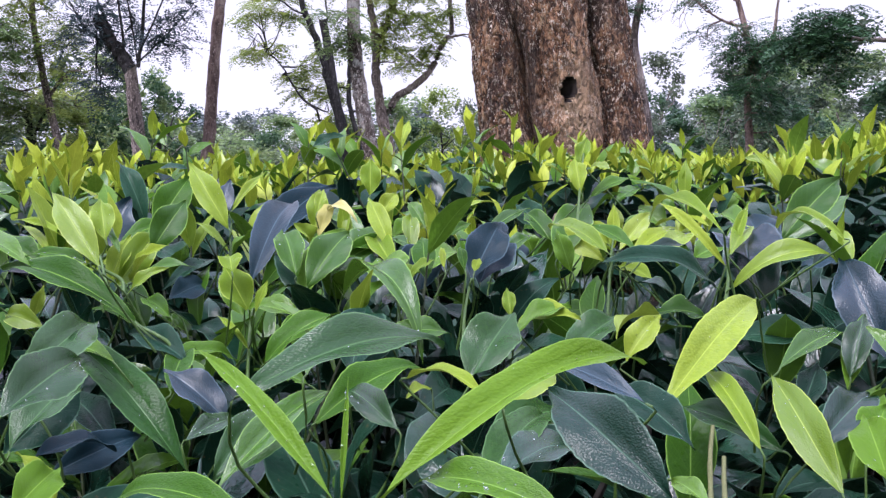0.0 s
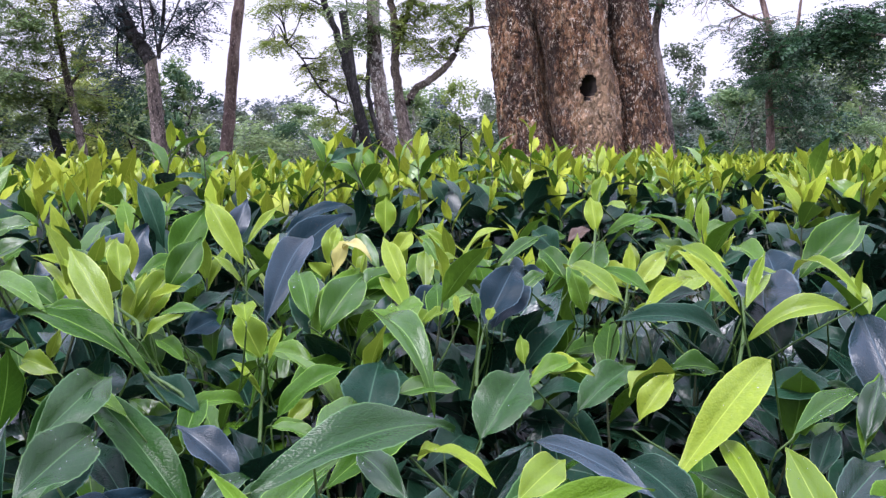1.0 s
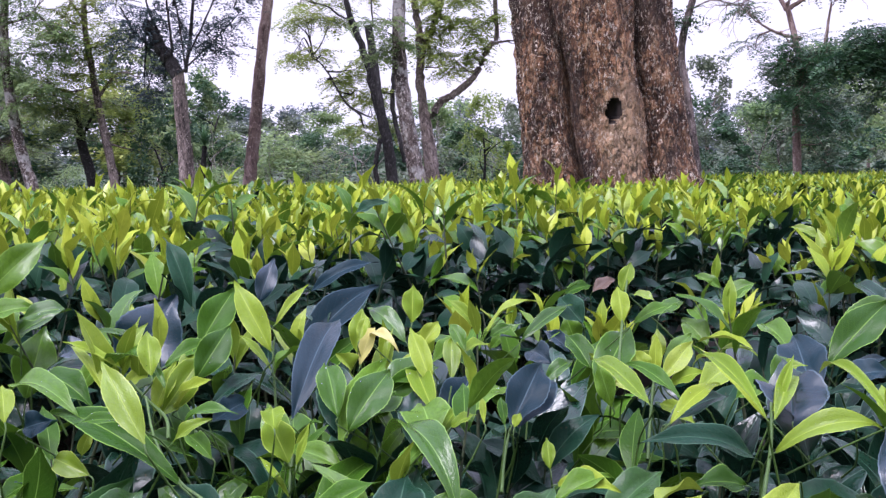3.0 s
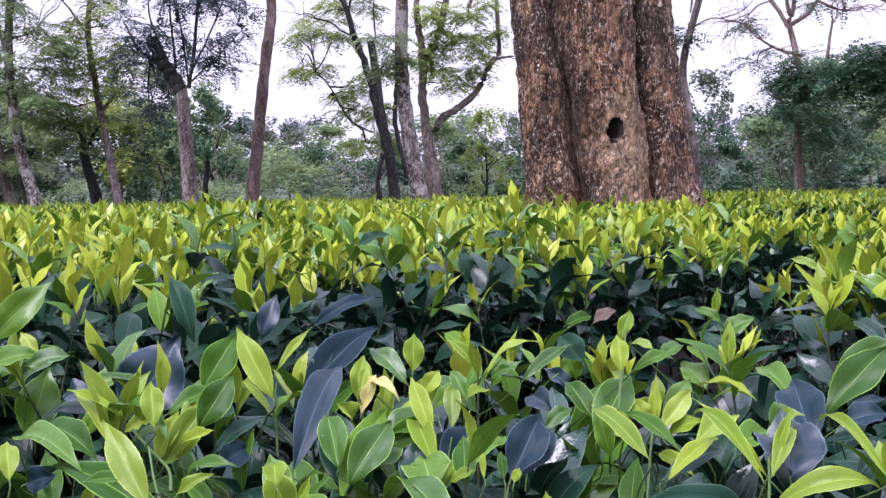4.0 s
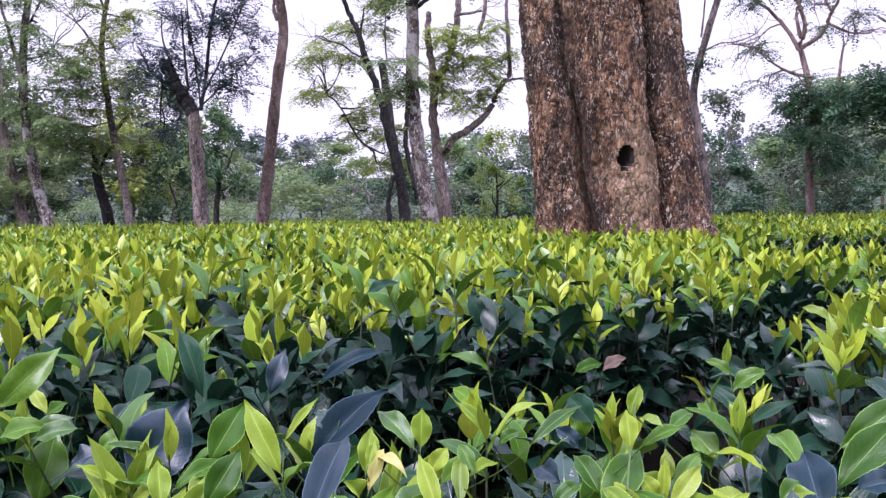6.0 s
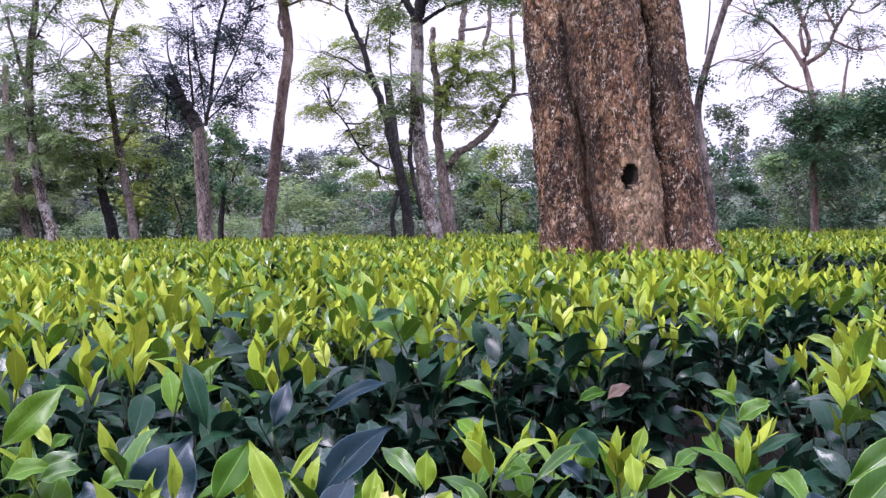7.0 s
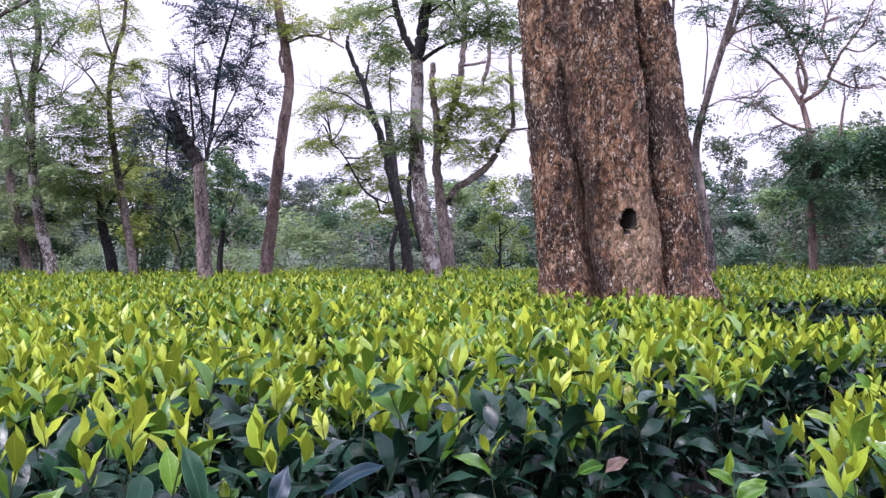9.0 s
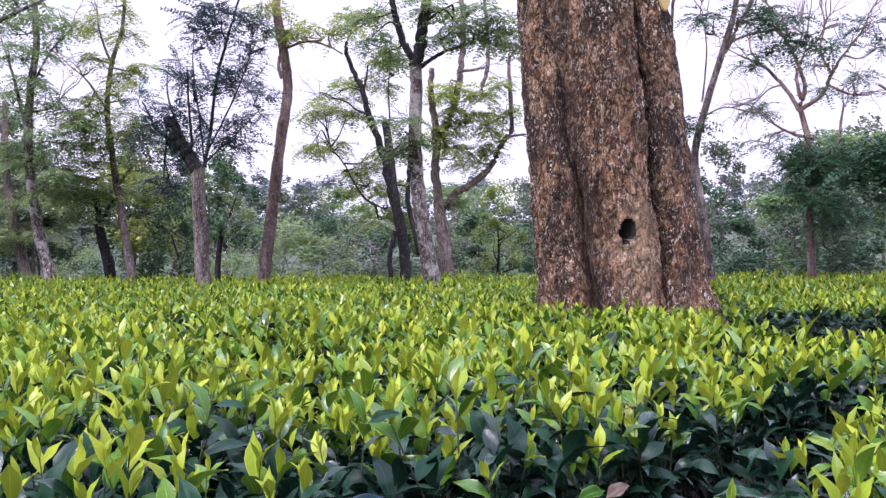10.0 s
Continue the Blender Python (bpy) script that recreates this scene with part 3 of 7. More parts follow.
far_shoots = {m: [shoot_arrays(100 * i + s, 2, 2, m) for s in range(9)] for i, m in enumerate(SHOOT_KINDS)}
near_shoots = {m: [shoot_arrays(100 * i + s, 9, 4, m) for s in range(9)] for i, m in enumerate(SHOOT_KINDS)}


def plain_shoot(seed, mode):
    """A shoot for the far field: one folded four-cornered face to a leaf."""
    g = np.random.default_rng(seed)
    b = Build()
    turn = g.uniform(0, 6.28)
    rises = {"young": (78, 62, 48, 34, 15), "soft": (70, 45, 30, 12, -5), "dark": (45, 25, 8, -10, -25)}[mode]
    slots = {"young": (0, 0, 0, 0, 1), "soft": (0, 1, 1, 1, 2), "dark": (2, 2, 2, 2, 2)}[mode]
    for k, (rise, slot) in enumerate(zip(rises, slots)):
        turn += 2.4 + g.normal(0, 0.3)
        e, h = radians(rise + g.normal(0, 10)), -0.02 * k
        length, width = (0.06 + 0.012 * k) * g.uniform(0.85, 1.2), (0.022 + 0.006 * k)
        out = np.array([np.cos(turn) * np.cos(e), np.sin(turn) * np.cos(e), np.sin(e)])
        v = np.array([(0, 0, 0), (width / 2, length * 0.45, 0.3 * width), (0, length, 0), (-width / 2, length * 0.45, 0.3 * width)])
        b.put(v @ basis(out, (0, 0, 1), g.normal(0, 0.3)).T + (0, 0, h), [[0, 1, 2, 3]], np.array([(0.5, 0), (0.8, 0.45), (0.5, 1), (0.2, 0.45)]), slot)
    return b.arrays()


plain_shoots = {m: [plain_shoot(70 * i + s, m) for s in range(9)] for i, m in enumerate(("young", "soft", "dark"))}
near_meshes = {m: [quad_mesh("shoot", *a, NEAR_SLOTS) for a in near_shoots[m]] for m in SHOOT_KINDS}
fine_meshes = {m: [quad_mesh("shoot", *a, LEAF_SLOTS) for a in fine_shoots[m]] for m in SHOOT_KINDS}


def smoothstep(a, b, x):
    t = np.clip((x - a) / (b - a), 0, 1)
    return t * t * (3 - 2 * t)


# the walking furrow behind the first bush: x, y and half its width
FURROW = ((-2.2, 1.36, 0.12), (-0.35, 1.46, 0.13), (0.05, 1.84, 0.20), (0.42, 1.97, 0.28), (0.66, 2.50, 0.17), (1.0, 2.95, 0.20), (1.35, 3.26, 0.26), (2.0, 3.5, 0.22))


def row_gap(x, y):
    """1 in the dark furrows between the bush rows, 0 over the bushes."""
    near = np.zeros(np.shape(x))
    for (ax, ay, aw), (bx, by, bw) in zip(FURROW, FURROW[1:]):
        along = np.clip(((x - ax) * (bx - ax) + (y - ay) * (by - ay)) / ((bx - ax) ** 2 + (by - ay) ** 2), 0, 1)
        off = np.hypot(x - ax - along * (bx - ax), y - ay - along * (by - ay)) / (aw + along * (bw - aw))
        near = np.maximum(near, 1 - smoothstep(0.75, 1.15, off))
    right = (1 - smoothstep(0.70, 0.84, np.abs(y - 5.35 - 0.05 * x))) * smoothstep(1.05, 1.2, x)
    left = (1 - smoothstep(0.2, 0.4, np.abs(y - 10.9))) * smoothstep(-2.3, -1.9, x) * (1 - smoothstep(-0.9, -0.6, x))
    trunk = 1 - smoothstep(0.42, 0.55, np.hypot((x - 0.62) / 1.35, y - 6.3))
    return np.maximum.reduce([near, right, left, trunk])


def canopy_top(x, y):
    """Height of the shoot tips."""
    roll = 0.018 * np.sin(x * 3.1 + 1.0) * np.sin(y * 2.3 + 0.4) + 0.012 * np.sin(x * 7.3 + y * 5.1)
    near = smoothstep(0.35, 1.15, y)
    front = 0.635 + 0.155 * near + 0.025 * smoothstep(0.2, -0.3, x) * near + 0.06 * smoothstep(1.55, 2.0, y) * smoothstep(0.5, 0.7, x)
    back = 0.845 + 0.035 * smoothstep(-0.3, -0.9, x) * (1 - smoothstep(2.2, 3.5, y)) - 0.035 * smoothstep(3.5, 8.0, y) - 0.075 * smoothstep(8.0, 11.5, y)
    back = back - 0.045 * smoothstep(0.8, 1.2, x) * smoothstep(3.2, 4.2, y) * (1 - smoothstep(5.4, 6.0, y))
    bed = np.interp(x, [p[0] for p in FURROW], [p[1] for p in FURROW])
    return np.where(y < bed, front, back) + roll


def patchy(x, y):
    """Share of new shoots missing where the old leaves come to the top."""
    k = noise.noise(Vector((x * 3.3, y * 3.3, 4.0))) + 0.5 * noise.noise(Vector((x * 9, y * 9, 1.0)))
    edge = float(np.interp(x, (-1.2, -0.9, -0.45, -0.22, -0.05, 0.3, 0.55, 0.9, 1.3), (1.45, 1.5, 1.72, 1.9, 2.42, 2.32, 2.5, 3.1, 3.5))) + 0.2 * k
    bed = float(np.interp(x, [p[0] for p in FURROW], [p[1] for p in FURROW]))
    old = max(0.0, 1 - max(0.0, (y - edge) / 0.25)) if y > bed else 0.0
    return min(0.9, max(0.0, 0.18 + 0.8 * k, 0.78 * min(1.0, old)))


def scatter(x0, x1, y0, y1, density, g):
    n = g.poisson(max(0.0, (x1 - x0) * (y1 - y0) * density))
    return g.uniform(x0, x1, n), g.uniform(y0, y1, n)


def in_view(x, y, margin=0.35):
    return np.abs(x + 0.09 * y - 0.1) < 0.50 * y + margin


def branches_mesh(cx, cy, w, d, top, g, count=26):
    b = Build()
    b.put(*tube([(cx, cy, 0.0), (cx, cy, 0.1)], (0.02, 0.018), 6), 0)
    for _ in range(count):
        fx, fy = cx + g.uniform(-0.12, 0.12), cy + g.uniform(-0.12, 0.12)
        tx, ty = cx + g.uniform(-0.5, 0.5) * w, cy + g.uniform(-0.5, 0.5) * d
        if max(row_gap(np.array([fx, tx, (fx + tx) / 2]), np.array([fy, ty, (fy + ty) / 2]))) > 0.25:
            continue
        mid = ((fx * 0.4 + tx * 0.6) + g.normal(0, 0.03), (fy * 0.4 + ty * 0.6) + g.normal(0, 0.03), top * 0.55)
        pts = smooth_line([(fx, fy, 0.0), ((fx * 0.8 + tx * 0.2), (fy * 0.8 + ty * 0.2), top * 0.25), mid, (tx, ty, top - 0.12)], 9)
        b.put(*tube(pts, np.linspace(0.016, 0.004, 9), 5, 1, 0.08), 0)
    return b.mesh("branch_frame", [woody_stem])


def placed(arr, x, y, z, yaw, tilt, size):
    c, s = np.cos(yaw), np.sin(yaw)
    rot = np.array([[c, -s, 0], [s, c, 0], [0, 0, 1.0]])
    ct, st = np.cos(tilt), np.sin(tilt)
    rot = np.array([[1, 0, 0], [0, ct, -st], [0, st, ct]]) @ rot
    return arr[0] * size @ rot.T + (x, y, z)


def choose(kind_mix, g):
    return SHOOT_KINDS[int(np.searchsorted(np.cumsum(kind_mix), g.random() * 0.9999))]


def tea_bush(x0, x1, y0, y1, young_density, dark_density, detail, g, kind_mix=(0.68, 0.32, 0.0), margin=0.35, greener=0.0, sizes=(0.6, 1.2)):
    """A bush of the clipped tea table, with its branch frame, shoots and shaded inner leaves."""
    cx, cy = (x0 + x1) / 2, (y0 + y1) / 2
    bush = thing("tea_bush", "flat-clipped tea bush with yellow-green new shoots over dark leaves", "tea bush", "tea bushes", at=(cx, cy, 0))
    local = Matrix.Translation((-cx, -cy, 0))
    part("branch_frame", branches_mesh(cx, cy, x1 - x0, y1 - y0, 0.74, g), bush, "thin grey woody branches", local)
    todo = []
    for layer in range(3):
        xs, ys = scatter(x0, x1, y0, y1, young_density if layer == 0 else dark_density, g)
        gap = row_gap(xs, ys)
        tops = canopy_top(xs, ys)
        for x, y, q, top in zip(xs, ys, gap, tops):
            if not in_view(x, y, margin):
                continue
            thin = patchy(x, y)
            if layer == 0:
                if q > g.uniform(0.15, 0.7) or g.random() < thin or y < 0.78 or (detail == "near" and x > 0.25 and y > 1.0 and g.random() < 0.7):
                    continue
                todo.append((choose(kind_mix, g), x, y, top + g.normal(0, 0.026) - 0.07 * q + (g.uniform(0.03, 0.11 if x < 0.4 and y < 3.0 else 0.06) if g.random() < (0.16 if y < 3.0 and x < 0.4 else 0.08) and y > (1.95 if x < 0.4 else 2.6) else 0.0), g.uniform(*sizes)))
            else:
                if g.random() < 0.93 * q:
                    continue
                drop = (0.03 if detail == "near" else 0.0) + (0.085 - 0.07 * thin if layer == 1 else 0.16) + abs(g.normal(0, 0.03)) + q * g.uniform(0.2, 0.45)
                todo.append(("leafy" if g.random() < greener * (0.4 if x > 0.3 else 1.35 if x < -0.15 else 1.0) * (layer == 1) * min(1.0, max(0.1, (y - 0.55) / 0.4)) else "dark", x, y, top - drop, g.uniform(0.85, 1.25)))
    if detail != "mid":
        meshes = near_meshes if detail == "near" else fine_meshes
        todo.sort(key=lambda item: item[2])
        for kind, x, y, z, size in todo[:300]:
            m = pose(x - cx, y - cy, z, g.normal(0, 9), g.normal(0, 9), g.uniform(0, 360)) @ Matrix.Scale(size, 4)
            part("shoot", meshes[kind][g.integers(9)], bush, "", m)
        todo = todo[300:]
        bank = fine_shoots
    else:
        bank = mid_shoots
    if todo:
        part("foliage", joined("foliage", todo, bank, g), bush, "massed tea shoots and leaves", local)["kind"] = "stuff"
    return bush


def joined(name, todo, bank, g, stem_every=0):
    b = Build()
    vs, fs, us, ms, at = [], [], [], [], 0
    for kind, x, y, z, size in todo:
        a = bank[kind][g.integers(9)]
        vs.append(placed(a, x, y, z, g.uniform(0, 6.28), g.normal(0, 0.15), size))
        fs.append(a[1] + at)
        us.append(a[2])
        ms.append(a[3])
        at += len(a[0])
    for kind, x, y, z, size in todo[::stem_every] if stem_every else ():
        for _ in range(3):
            v, f, uv, m = tube([(x + g.normal(0, 0.04), y, 0.0), (x + g.normal(0, 0.06), y + g.normal(0, 0.06), z * 0.5), (x + g.normal(0, 0.2), y + g.normal(0, 0.2), z - 0.05)], np.linspace(0.014, 0.005, 3), 4) + (None,)
            vs.append(v)
            fs.append(np.asarray(f) + at)
            us.append(uv)
            ms.append(np.full(len(f), 3))
            at += len(v)
    return quad_mesh(name, np.concatenate(vs), np.concatenate(fs), np.concatenate(us), np.concatenate(ms), LEAF_SLOTS)


g = np.random.default_rng(21)
# bush rows behind the first furrow
for y0, detail, dy, dd in ((1.62, "fine", 205, 130), (2.57, "fine", 215, 115), (3.52, "mid", 240, 105), (4.47, "mid", 240, 90)):
    half = 0.52 * (y0 + 0.95) + 0.5
    mid = -0.09 * y0 + 0.1
    cells = int(np.ceil(2 * half / 0.95))
    for c in range(cells):
        x0 = mid - cells * 0.475 + c * 0.95 + (0.3 if detail == "fine" else 0.0) * (y0 > 2)
        tea_bush(x0, x0 + 0.95, y0, y0 + 0.95, dy, dd, detail, g, (0.62, 0.38, 0.0) if detail == "fine" else (0.46, 0.54, 0.0))

# farther rows, too many shoots to count
y0 = 5.42
while y0 < 12.2:
    deep = 0.9 + 0.05 * (y0 - 5)
    half, mid = 0.50 * (y0 + deep) + 0.8, -0.09 * y0 + 0.1
    todo = []
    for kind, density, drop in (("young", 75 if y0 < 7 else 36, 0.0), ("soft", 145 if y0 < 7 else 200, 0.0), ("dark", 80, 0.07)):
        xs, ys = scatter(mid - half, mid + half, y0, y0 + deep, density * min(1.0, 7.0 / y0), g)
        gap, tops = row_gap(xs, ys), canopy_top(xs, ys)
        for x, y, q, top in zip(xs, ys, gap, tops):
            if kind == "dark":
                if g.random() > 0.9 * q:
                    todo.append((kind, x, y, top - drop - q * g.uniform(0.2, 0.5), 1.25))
            elif q < g.uniform(0.2, 0.8):
                todo.append((kind, x, y, top + g.normal(0, 0.022), g.uniform(0.5, 1.1)))
    hedge = new("tea_hedge_row", joined("tea_hedge_row", todo, mid_shoots if y0 < 6.2 else far_shoots if y0 < 8.8 else plain_shoots, g))
    tagged(hedge, "clipped row of tea bushes with bright new shoots", "tea hedge", "tea hedge rows", "stuff")
    y0 += deep

# the rest of the field, to both sides and behind, on either side of a walking furrow
y0 = -4.2
while y0 < 12.5:
    todo = []
    for kind, density, drop in (("young", 62, 0.0), ("soft", 34, 0.01), ("dark", 42, 0.06), ("dark", 30, 0.2), ("dark", 24, 0.38)):
        xs, ys = scatter(-7.5, 7.5, y0, y0 + 1.1, density, g)
        for x, y, q, top in zip(xs, ys, row_gap(xs, ys), canopy_top(xs, np.maximum(ys, 1.6))):
            if abs(y) < 0.42 or (y > 0 and in_view(x, y, 0.75 if y > 5.5 else 0.34)) or q > 0.5:
                continue
            todo.append((kind, x, y, top - drop - abs(g.normal(0, 0.025)), g.uniform(1.25, 1.8) + (0.5 if drop > 0.1 else 0.0)))
    hedge = new("tea_hedge_row", joined("tea_hedge_row", todo, plain_shoots, g, 40))
    tagged(hedge, "clipped row of tea bushes with bright new shoots", "tea hedge", "tea hedge rows", "stuff")
    y0 += 1.1

# the bush in front
for x0, x1 in ((-1.05, -0.33), (-0.33, 0.42), (0.42, 1.15)):
    tea_bush(x0, x1, 0.36, 1.62, 30, 175, "near", g, (0.40, 0.60, 0.0), 0.25, 0.36, (0.7, 1.1))


# ---- the trees beyond the tea ----
def frond_arrays(seed, pairs=9, leaflet=0.085, blade=0.021):
    """A feathery leaf: two rows of leaflets along a drooping stalk, about 0.3 long."""
    g = np.random.default_rng(seed)
    b = Build()
    line = np.stack([np.zeros(pairs), np.linspace(0.03, 0.30, pairs), -0.10 * np.linspace(0, 1, pairs) ** 2], 1)
    for side in (-1, 1):
        for k, p in enumerate(line):
            length = leaflet * np.sin(np.pi * (k + 1.2) / (pairs + 1.8)) * g.uniform(0.7, 1.2)
            w = blade * g.uniform(0.8, 1.3)
            d = np.array([side * 0.9, 0.42, g.normal(-0.15, 0.2)])
            d /= np.linalg.norm(d)
            n = np.cross(d, (0, 0, 1.0))
            n = n / np.linalg.norm(n) + np.array([0, 0, g.normal(0, 0.3)])
            v = np.array([p, p + d * length * 0.5 + n * w * 0.5, p + d * length, p + d * length * 0.5 - n * w * 0.5])
            b.put(v, [[0, 1, 2, 3]], np.zeros((4, 2)), 0)
    return b.arrays()


FRONDS = [frond_arrays(s, 9, 0.070, 0.026) for s in range(6)]
FINE_FRONDS = [frond_arrays(s, 10, 0.055, 0.021) for s in range(6)]


class ShadeTree:
    """Trunk and limbs as swept tubes, twigs, and a crown of feathery leaves in sprays."""

    def __init__(self, label, bark, leaves, lift=0.0, fronds=None, limb_bark=None, name="shade_tree", category="tree", group="shade trees"):
        self.label, self.bark, self.leaves, self.name, self.category, self.group = label, bark, leaves, name, category, group
        self.twigs, self.limbs, self.sprays, self.lift, self.fronds, self.limb_bark = [], [], [], lift, fronds or FRONDS, limb_bark or bark

    def limb(self, points, r0, r1):
        self.limbs.append((smooth_line(points, max(8, 5 * len(points))), r0 * 0.88, r1 * 0.88))

    def brush(self, first, length, r, levels, seed):
        """Bare twigs that fork again and again from the outer ends of the limbs, from the given limb on."""
        g = np.random.default_rng(seed)

        def fork(p, d, size, rad, left):
            bend = d + g.normal(0, 0.3, 3) + (0, 0, 0.1)
            q = p + bend / np.linalg.norm(bend) * size
            self.twigs.append((smooth_line([p, (p + q) / 2 + g.normal(0, size * 0.09, 3), q], 5), rad, rad * 0.6))
            if left:
                for _ in range(2 if g.random() < 0.6 else 3):
                    fork(q, d + g.normal(0, 0.65, 3) * (1, 1, 0.7), size * g.uniform(0.6, 0.9), rad * 0.6, left - 1)

        for pts, _, _ in self.limbs[first:]:
            for at in (-1, -3, -5):
                d = pts[at] - pts[at - 2]
                fork(pts[at], d / (np.linalg.norm(d) + 1e-9), length * g.uniform(0.7, 1.2), r, levels)

    def spray(self, x, y, z, rx, rz, count):
        self.sprays.append((np.array([x, y, z]), rx, rz, count))

    def finish(self):
        g = np.random.default_rng(int(abs(self.limbs[0][0][0][0]) * 1000) + 5)
        foot = self.limbs[0][0][0].copy()
        line, r0, r1 = self.limbs[0]
        if foot[2] > 0:
            line = np.concatenate([[[foot[0] + (foot[0] - line[2][0]) * 0.5, foot[1], -0.02]], line])
        foot = line[0]
        tree = thing(self.name, self.label, self.category, self.group, at=(foot[0], foot[1], 0))
        shift = Matrix.Translation((-foot[0], -foot[1], 0))
        b = Build()
        b.put(*tube(line, np.linspace(r0 * 1.12, r1, len(line)), 14, 3, 0.05), 0)
        part("trunk", b.mesh("trunk", [self.bark]), tree, "", shift)
        for pts, a, c in self.limbs[1:]:
            wig = pts + g.normal(0, a * 0.12, pts.shape)
            b = Build()
            b.put(*tube(wig, np.linspace(a, c, len(wig)), 9, 4, 0.06), 0)
            part("limb", b.mesh("limb", [self.limb_bark]), tree, "", shift)
        self.foliage(tree, shift, g)
        return tree

    def foliage(self, tree, shift, g):
        joints = np.concatenate([p for p, _, _ in self.limbs])
        twigs, vs, fs, at = Build(), [], [], 0
        for line, a, c in self.twigs:
            twigs.put(*tube(line, np.linspace(a, c, len(line)), 4), 0)
        for mid, rx, rz, count in self.sprays:
            start = joints[np.argmin(np.linalg.norm(joints - mid, axis=1))]
            sag = (start + mid) / 2 + g.normal(0, 0.06, 3)
            stalk = smooth_line([start, sag, mid], 9)
            twigs.put(*tube(stalk, np.linspace(0.014, 0.005, 9), 5), 0)
            for _ in range(max(2, count // 7)):
                hub = mid + g.uniform(-1, 1, 3) * (rx, rx * 0.8, rz) * 0.85
                t0 = stalk[g.integers(3, 9)]
                twigs.put(*tube(smooth_line([t0, (t0 + hub) / 2 + g.normal(0, 0.04, 3), hub], 6), np.linspace(0.006, 0.003, 6), 4), 0)
                side = g.uniform(0, 6.28)
                for q in range(4):
                    yaw = side + q * 1.57 + g.normal(0, 0.4)
                    reach = g.uniform(0.25, 0.6) * rx
                    tip = hub + (np.cos(yaw) * reach, np.sin(yaw) * reach, g.normal(-0.02, 0.05) + self.lift * reach * g.normal(1.0, 0.9))
                    twig = smooth_line([hub, (hub + tip) / 2 + (0, 0, 0.02), tip], 6)
                    twigs.put(*tube(twig, np.linspace(0.0035, 0.0015, 6), 3), 0)
                    for k in range(6):
                        p = twig[k] + g.normal(0, 0.015, 3)
                        a = self.fronds[g.integers(6)]
                        turn, pitch = yaw + (0.9 if k % 2 else -0.9) + g.normal(0, 0.4), g.normal(-0.12 + 0.3 * self.lift, 0.22 + 0.35 * self.lift)
                        d = np.array([np.cos(turn) * np.cos(pitch), np.sin(turn) * np.cos(pitch), np.sin(pitch)])
                        vs.append(a[0] * g.uniform(0.5, 1.05) @ basis(d, (0, 0, 1), g.normal(0, 0.25)).T + p)
                        fs.append(a[1] + at)
                        at += len(a[0])
        if twigs.count:
            part("twig_work", twigs.mesh("twig_work", [self.limb_bark]), tree, "", shift)["kind"] = "stuff"
            v, f = np.concatenate(vs), np.concatenate(fs)
            crown = part("crown", quad_mesh("crown", v, f, v[:, :2], np.zeros(len(f), int), [self.leaves], False), tree, "airy sprays of small feathery leaves", shift)
            crown["kind"] = "stuff"


tree = ShadeTree('grey-barked shade tree with a blackened broken fork and feathery dark leaves', grey_bark, crown_dark, 0.55, FINE_FRONDS, black_bark)
tree.limb([(-3.40, 10.00, 0.70), (-3.42, 10.00, 1.00), (-3.43, 10.00, 1.31), (-3.45, 10.00, 1.73), (-3.47, 10.00, 2.09)], 0.089, 0.072)
tree.limb([(-3.46, 10.00, 2.02), (-3.57, 9.98, 2.22), (-3.67, 9.96, 2.40), (-3.74, 9.94, 2.57)], 0.092, 0.066)
tree.limb([(-3.38, 10.00, 2.06), (-3.33, 10.06, 2.46), (-3.27, 10.12, 3.02), (-3.17, 10.18, 3.46), (-3.06, 10.24, 3.89), (-3.02, 10.30, 4.16)], 0.024, 0.010)
tree.limb([(-3.51, 10.00, 2.27), (-3.49, 9.85, 2.74), (-3.45, 9.70, 3.07)], 0.018, 0.006)
tree.limb([(-3.63, 10.00, 2.27), (-3.93, 10.10, 2.48), (-4.14, 10.20, 2.80)], 0.024, 0.009)
tree.limb([(-3.38, 10.00, 2.10), (-3.46, 10.07, 2.65), (-3.54, 10.13, 3.15), (-3.54, 10.20, 3.65)], 0.014, 0.004)
tree.limb([(-3.35, 10.00, 2.22), (-3.10, 9.93, 2.63), (-2.87, 9.87, 3.09), (-2.77, 9.80, 3.43)], 0.013, 0.004)
tree.limb([(-3.35, 10.00, 2.13), (-3.12, 10.03, 2.34), (-2.91, 10.07, 2.55), (-2.78, 10.10, 2.70)], 0.012, 0.004)
tree.limb([(-3.58, 10.00, 2.31), (-3.82, 10.15, 2.79), (-3.90, 10.30, 3.13)], 0.018, 0.006)
tree.spray(-3.09, 10.00, 3.75, 0.21, 0.15, 22)
tree.spray(-2.88, 10.00, 3.50, 0.17, 0.18, 18)
tree.spray(-2.77, 10.00, 3.26, 0.13, 0.18, 14)
tree.spray(-3.25, 10.00, 3.48, 0.18, 0.20, 20)
tree.spray(-3.44, 10.00, 3.34, 0.18, 0.24, 20)
tree.spray(-2.98, 10.00, 3.08, 0.19, 0.20, 22)
tree.spray(-2.79, 10.00, 2.78, 0.14, 0.18, 14)
tree.spray(-3.18, 10.00, 2.85, 0.18, 0.24, 22)
tree.spray(-3.48, 10.00, 2.88, 0.18, 0.24, 20)
tree.spray(-3.64, 10.00, 3.07, 0.15, 0.20, 14)
tree.spray(-3.76, 10.00, 2.71, 0.18, 0.20, 20)
tree.spray(-3.83, 10.00, 2.41, 0.18, 0.15, 22)
tree.spray(-3.51, 10.30, 2.55, 0.18, 0.20, 22)
tree.spray(-3.13, 10.00, 2.44, 0.20, 0.18, 22)
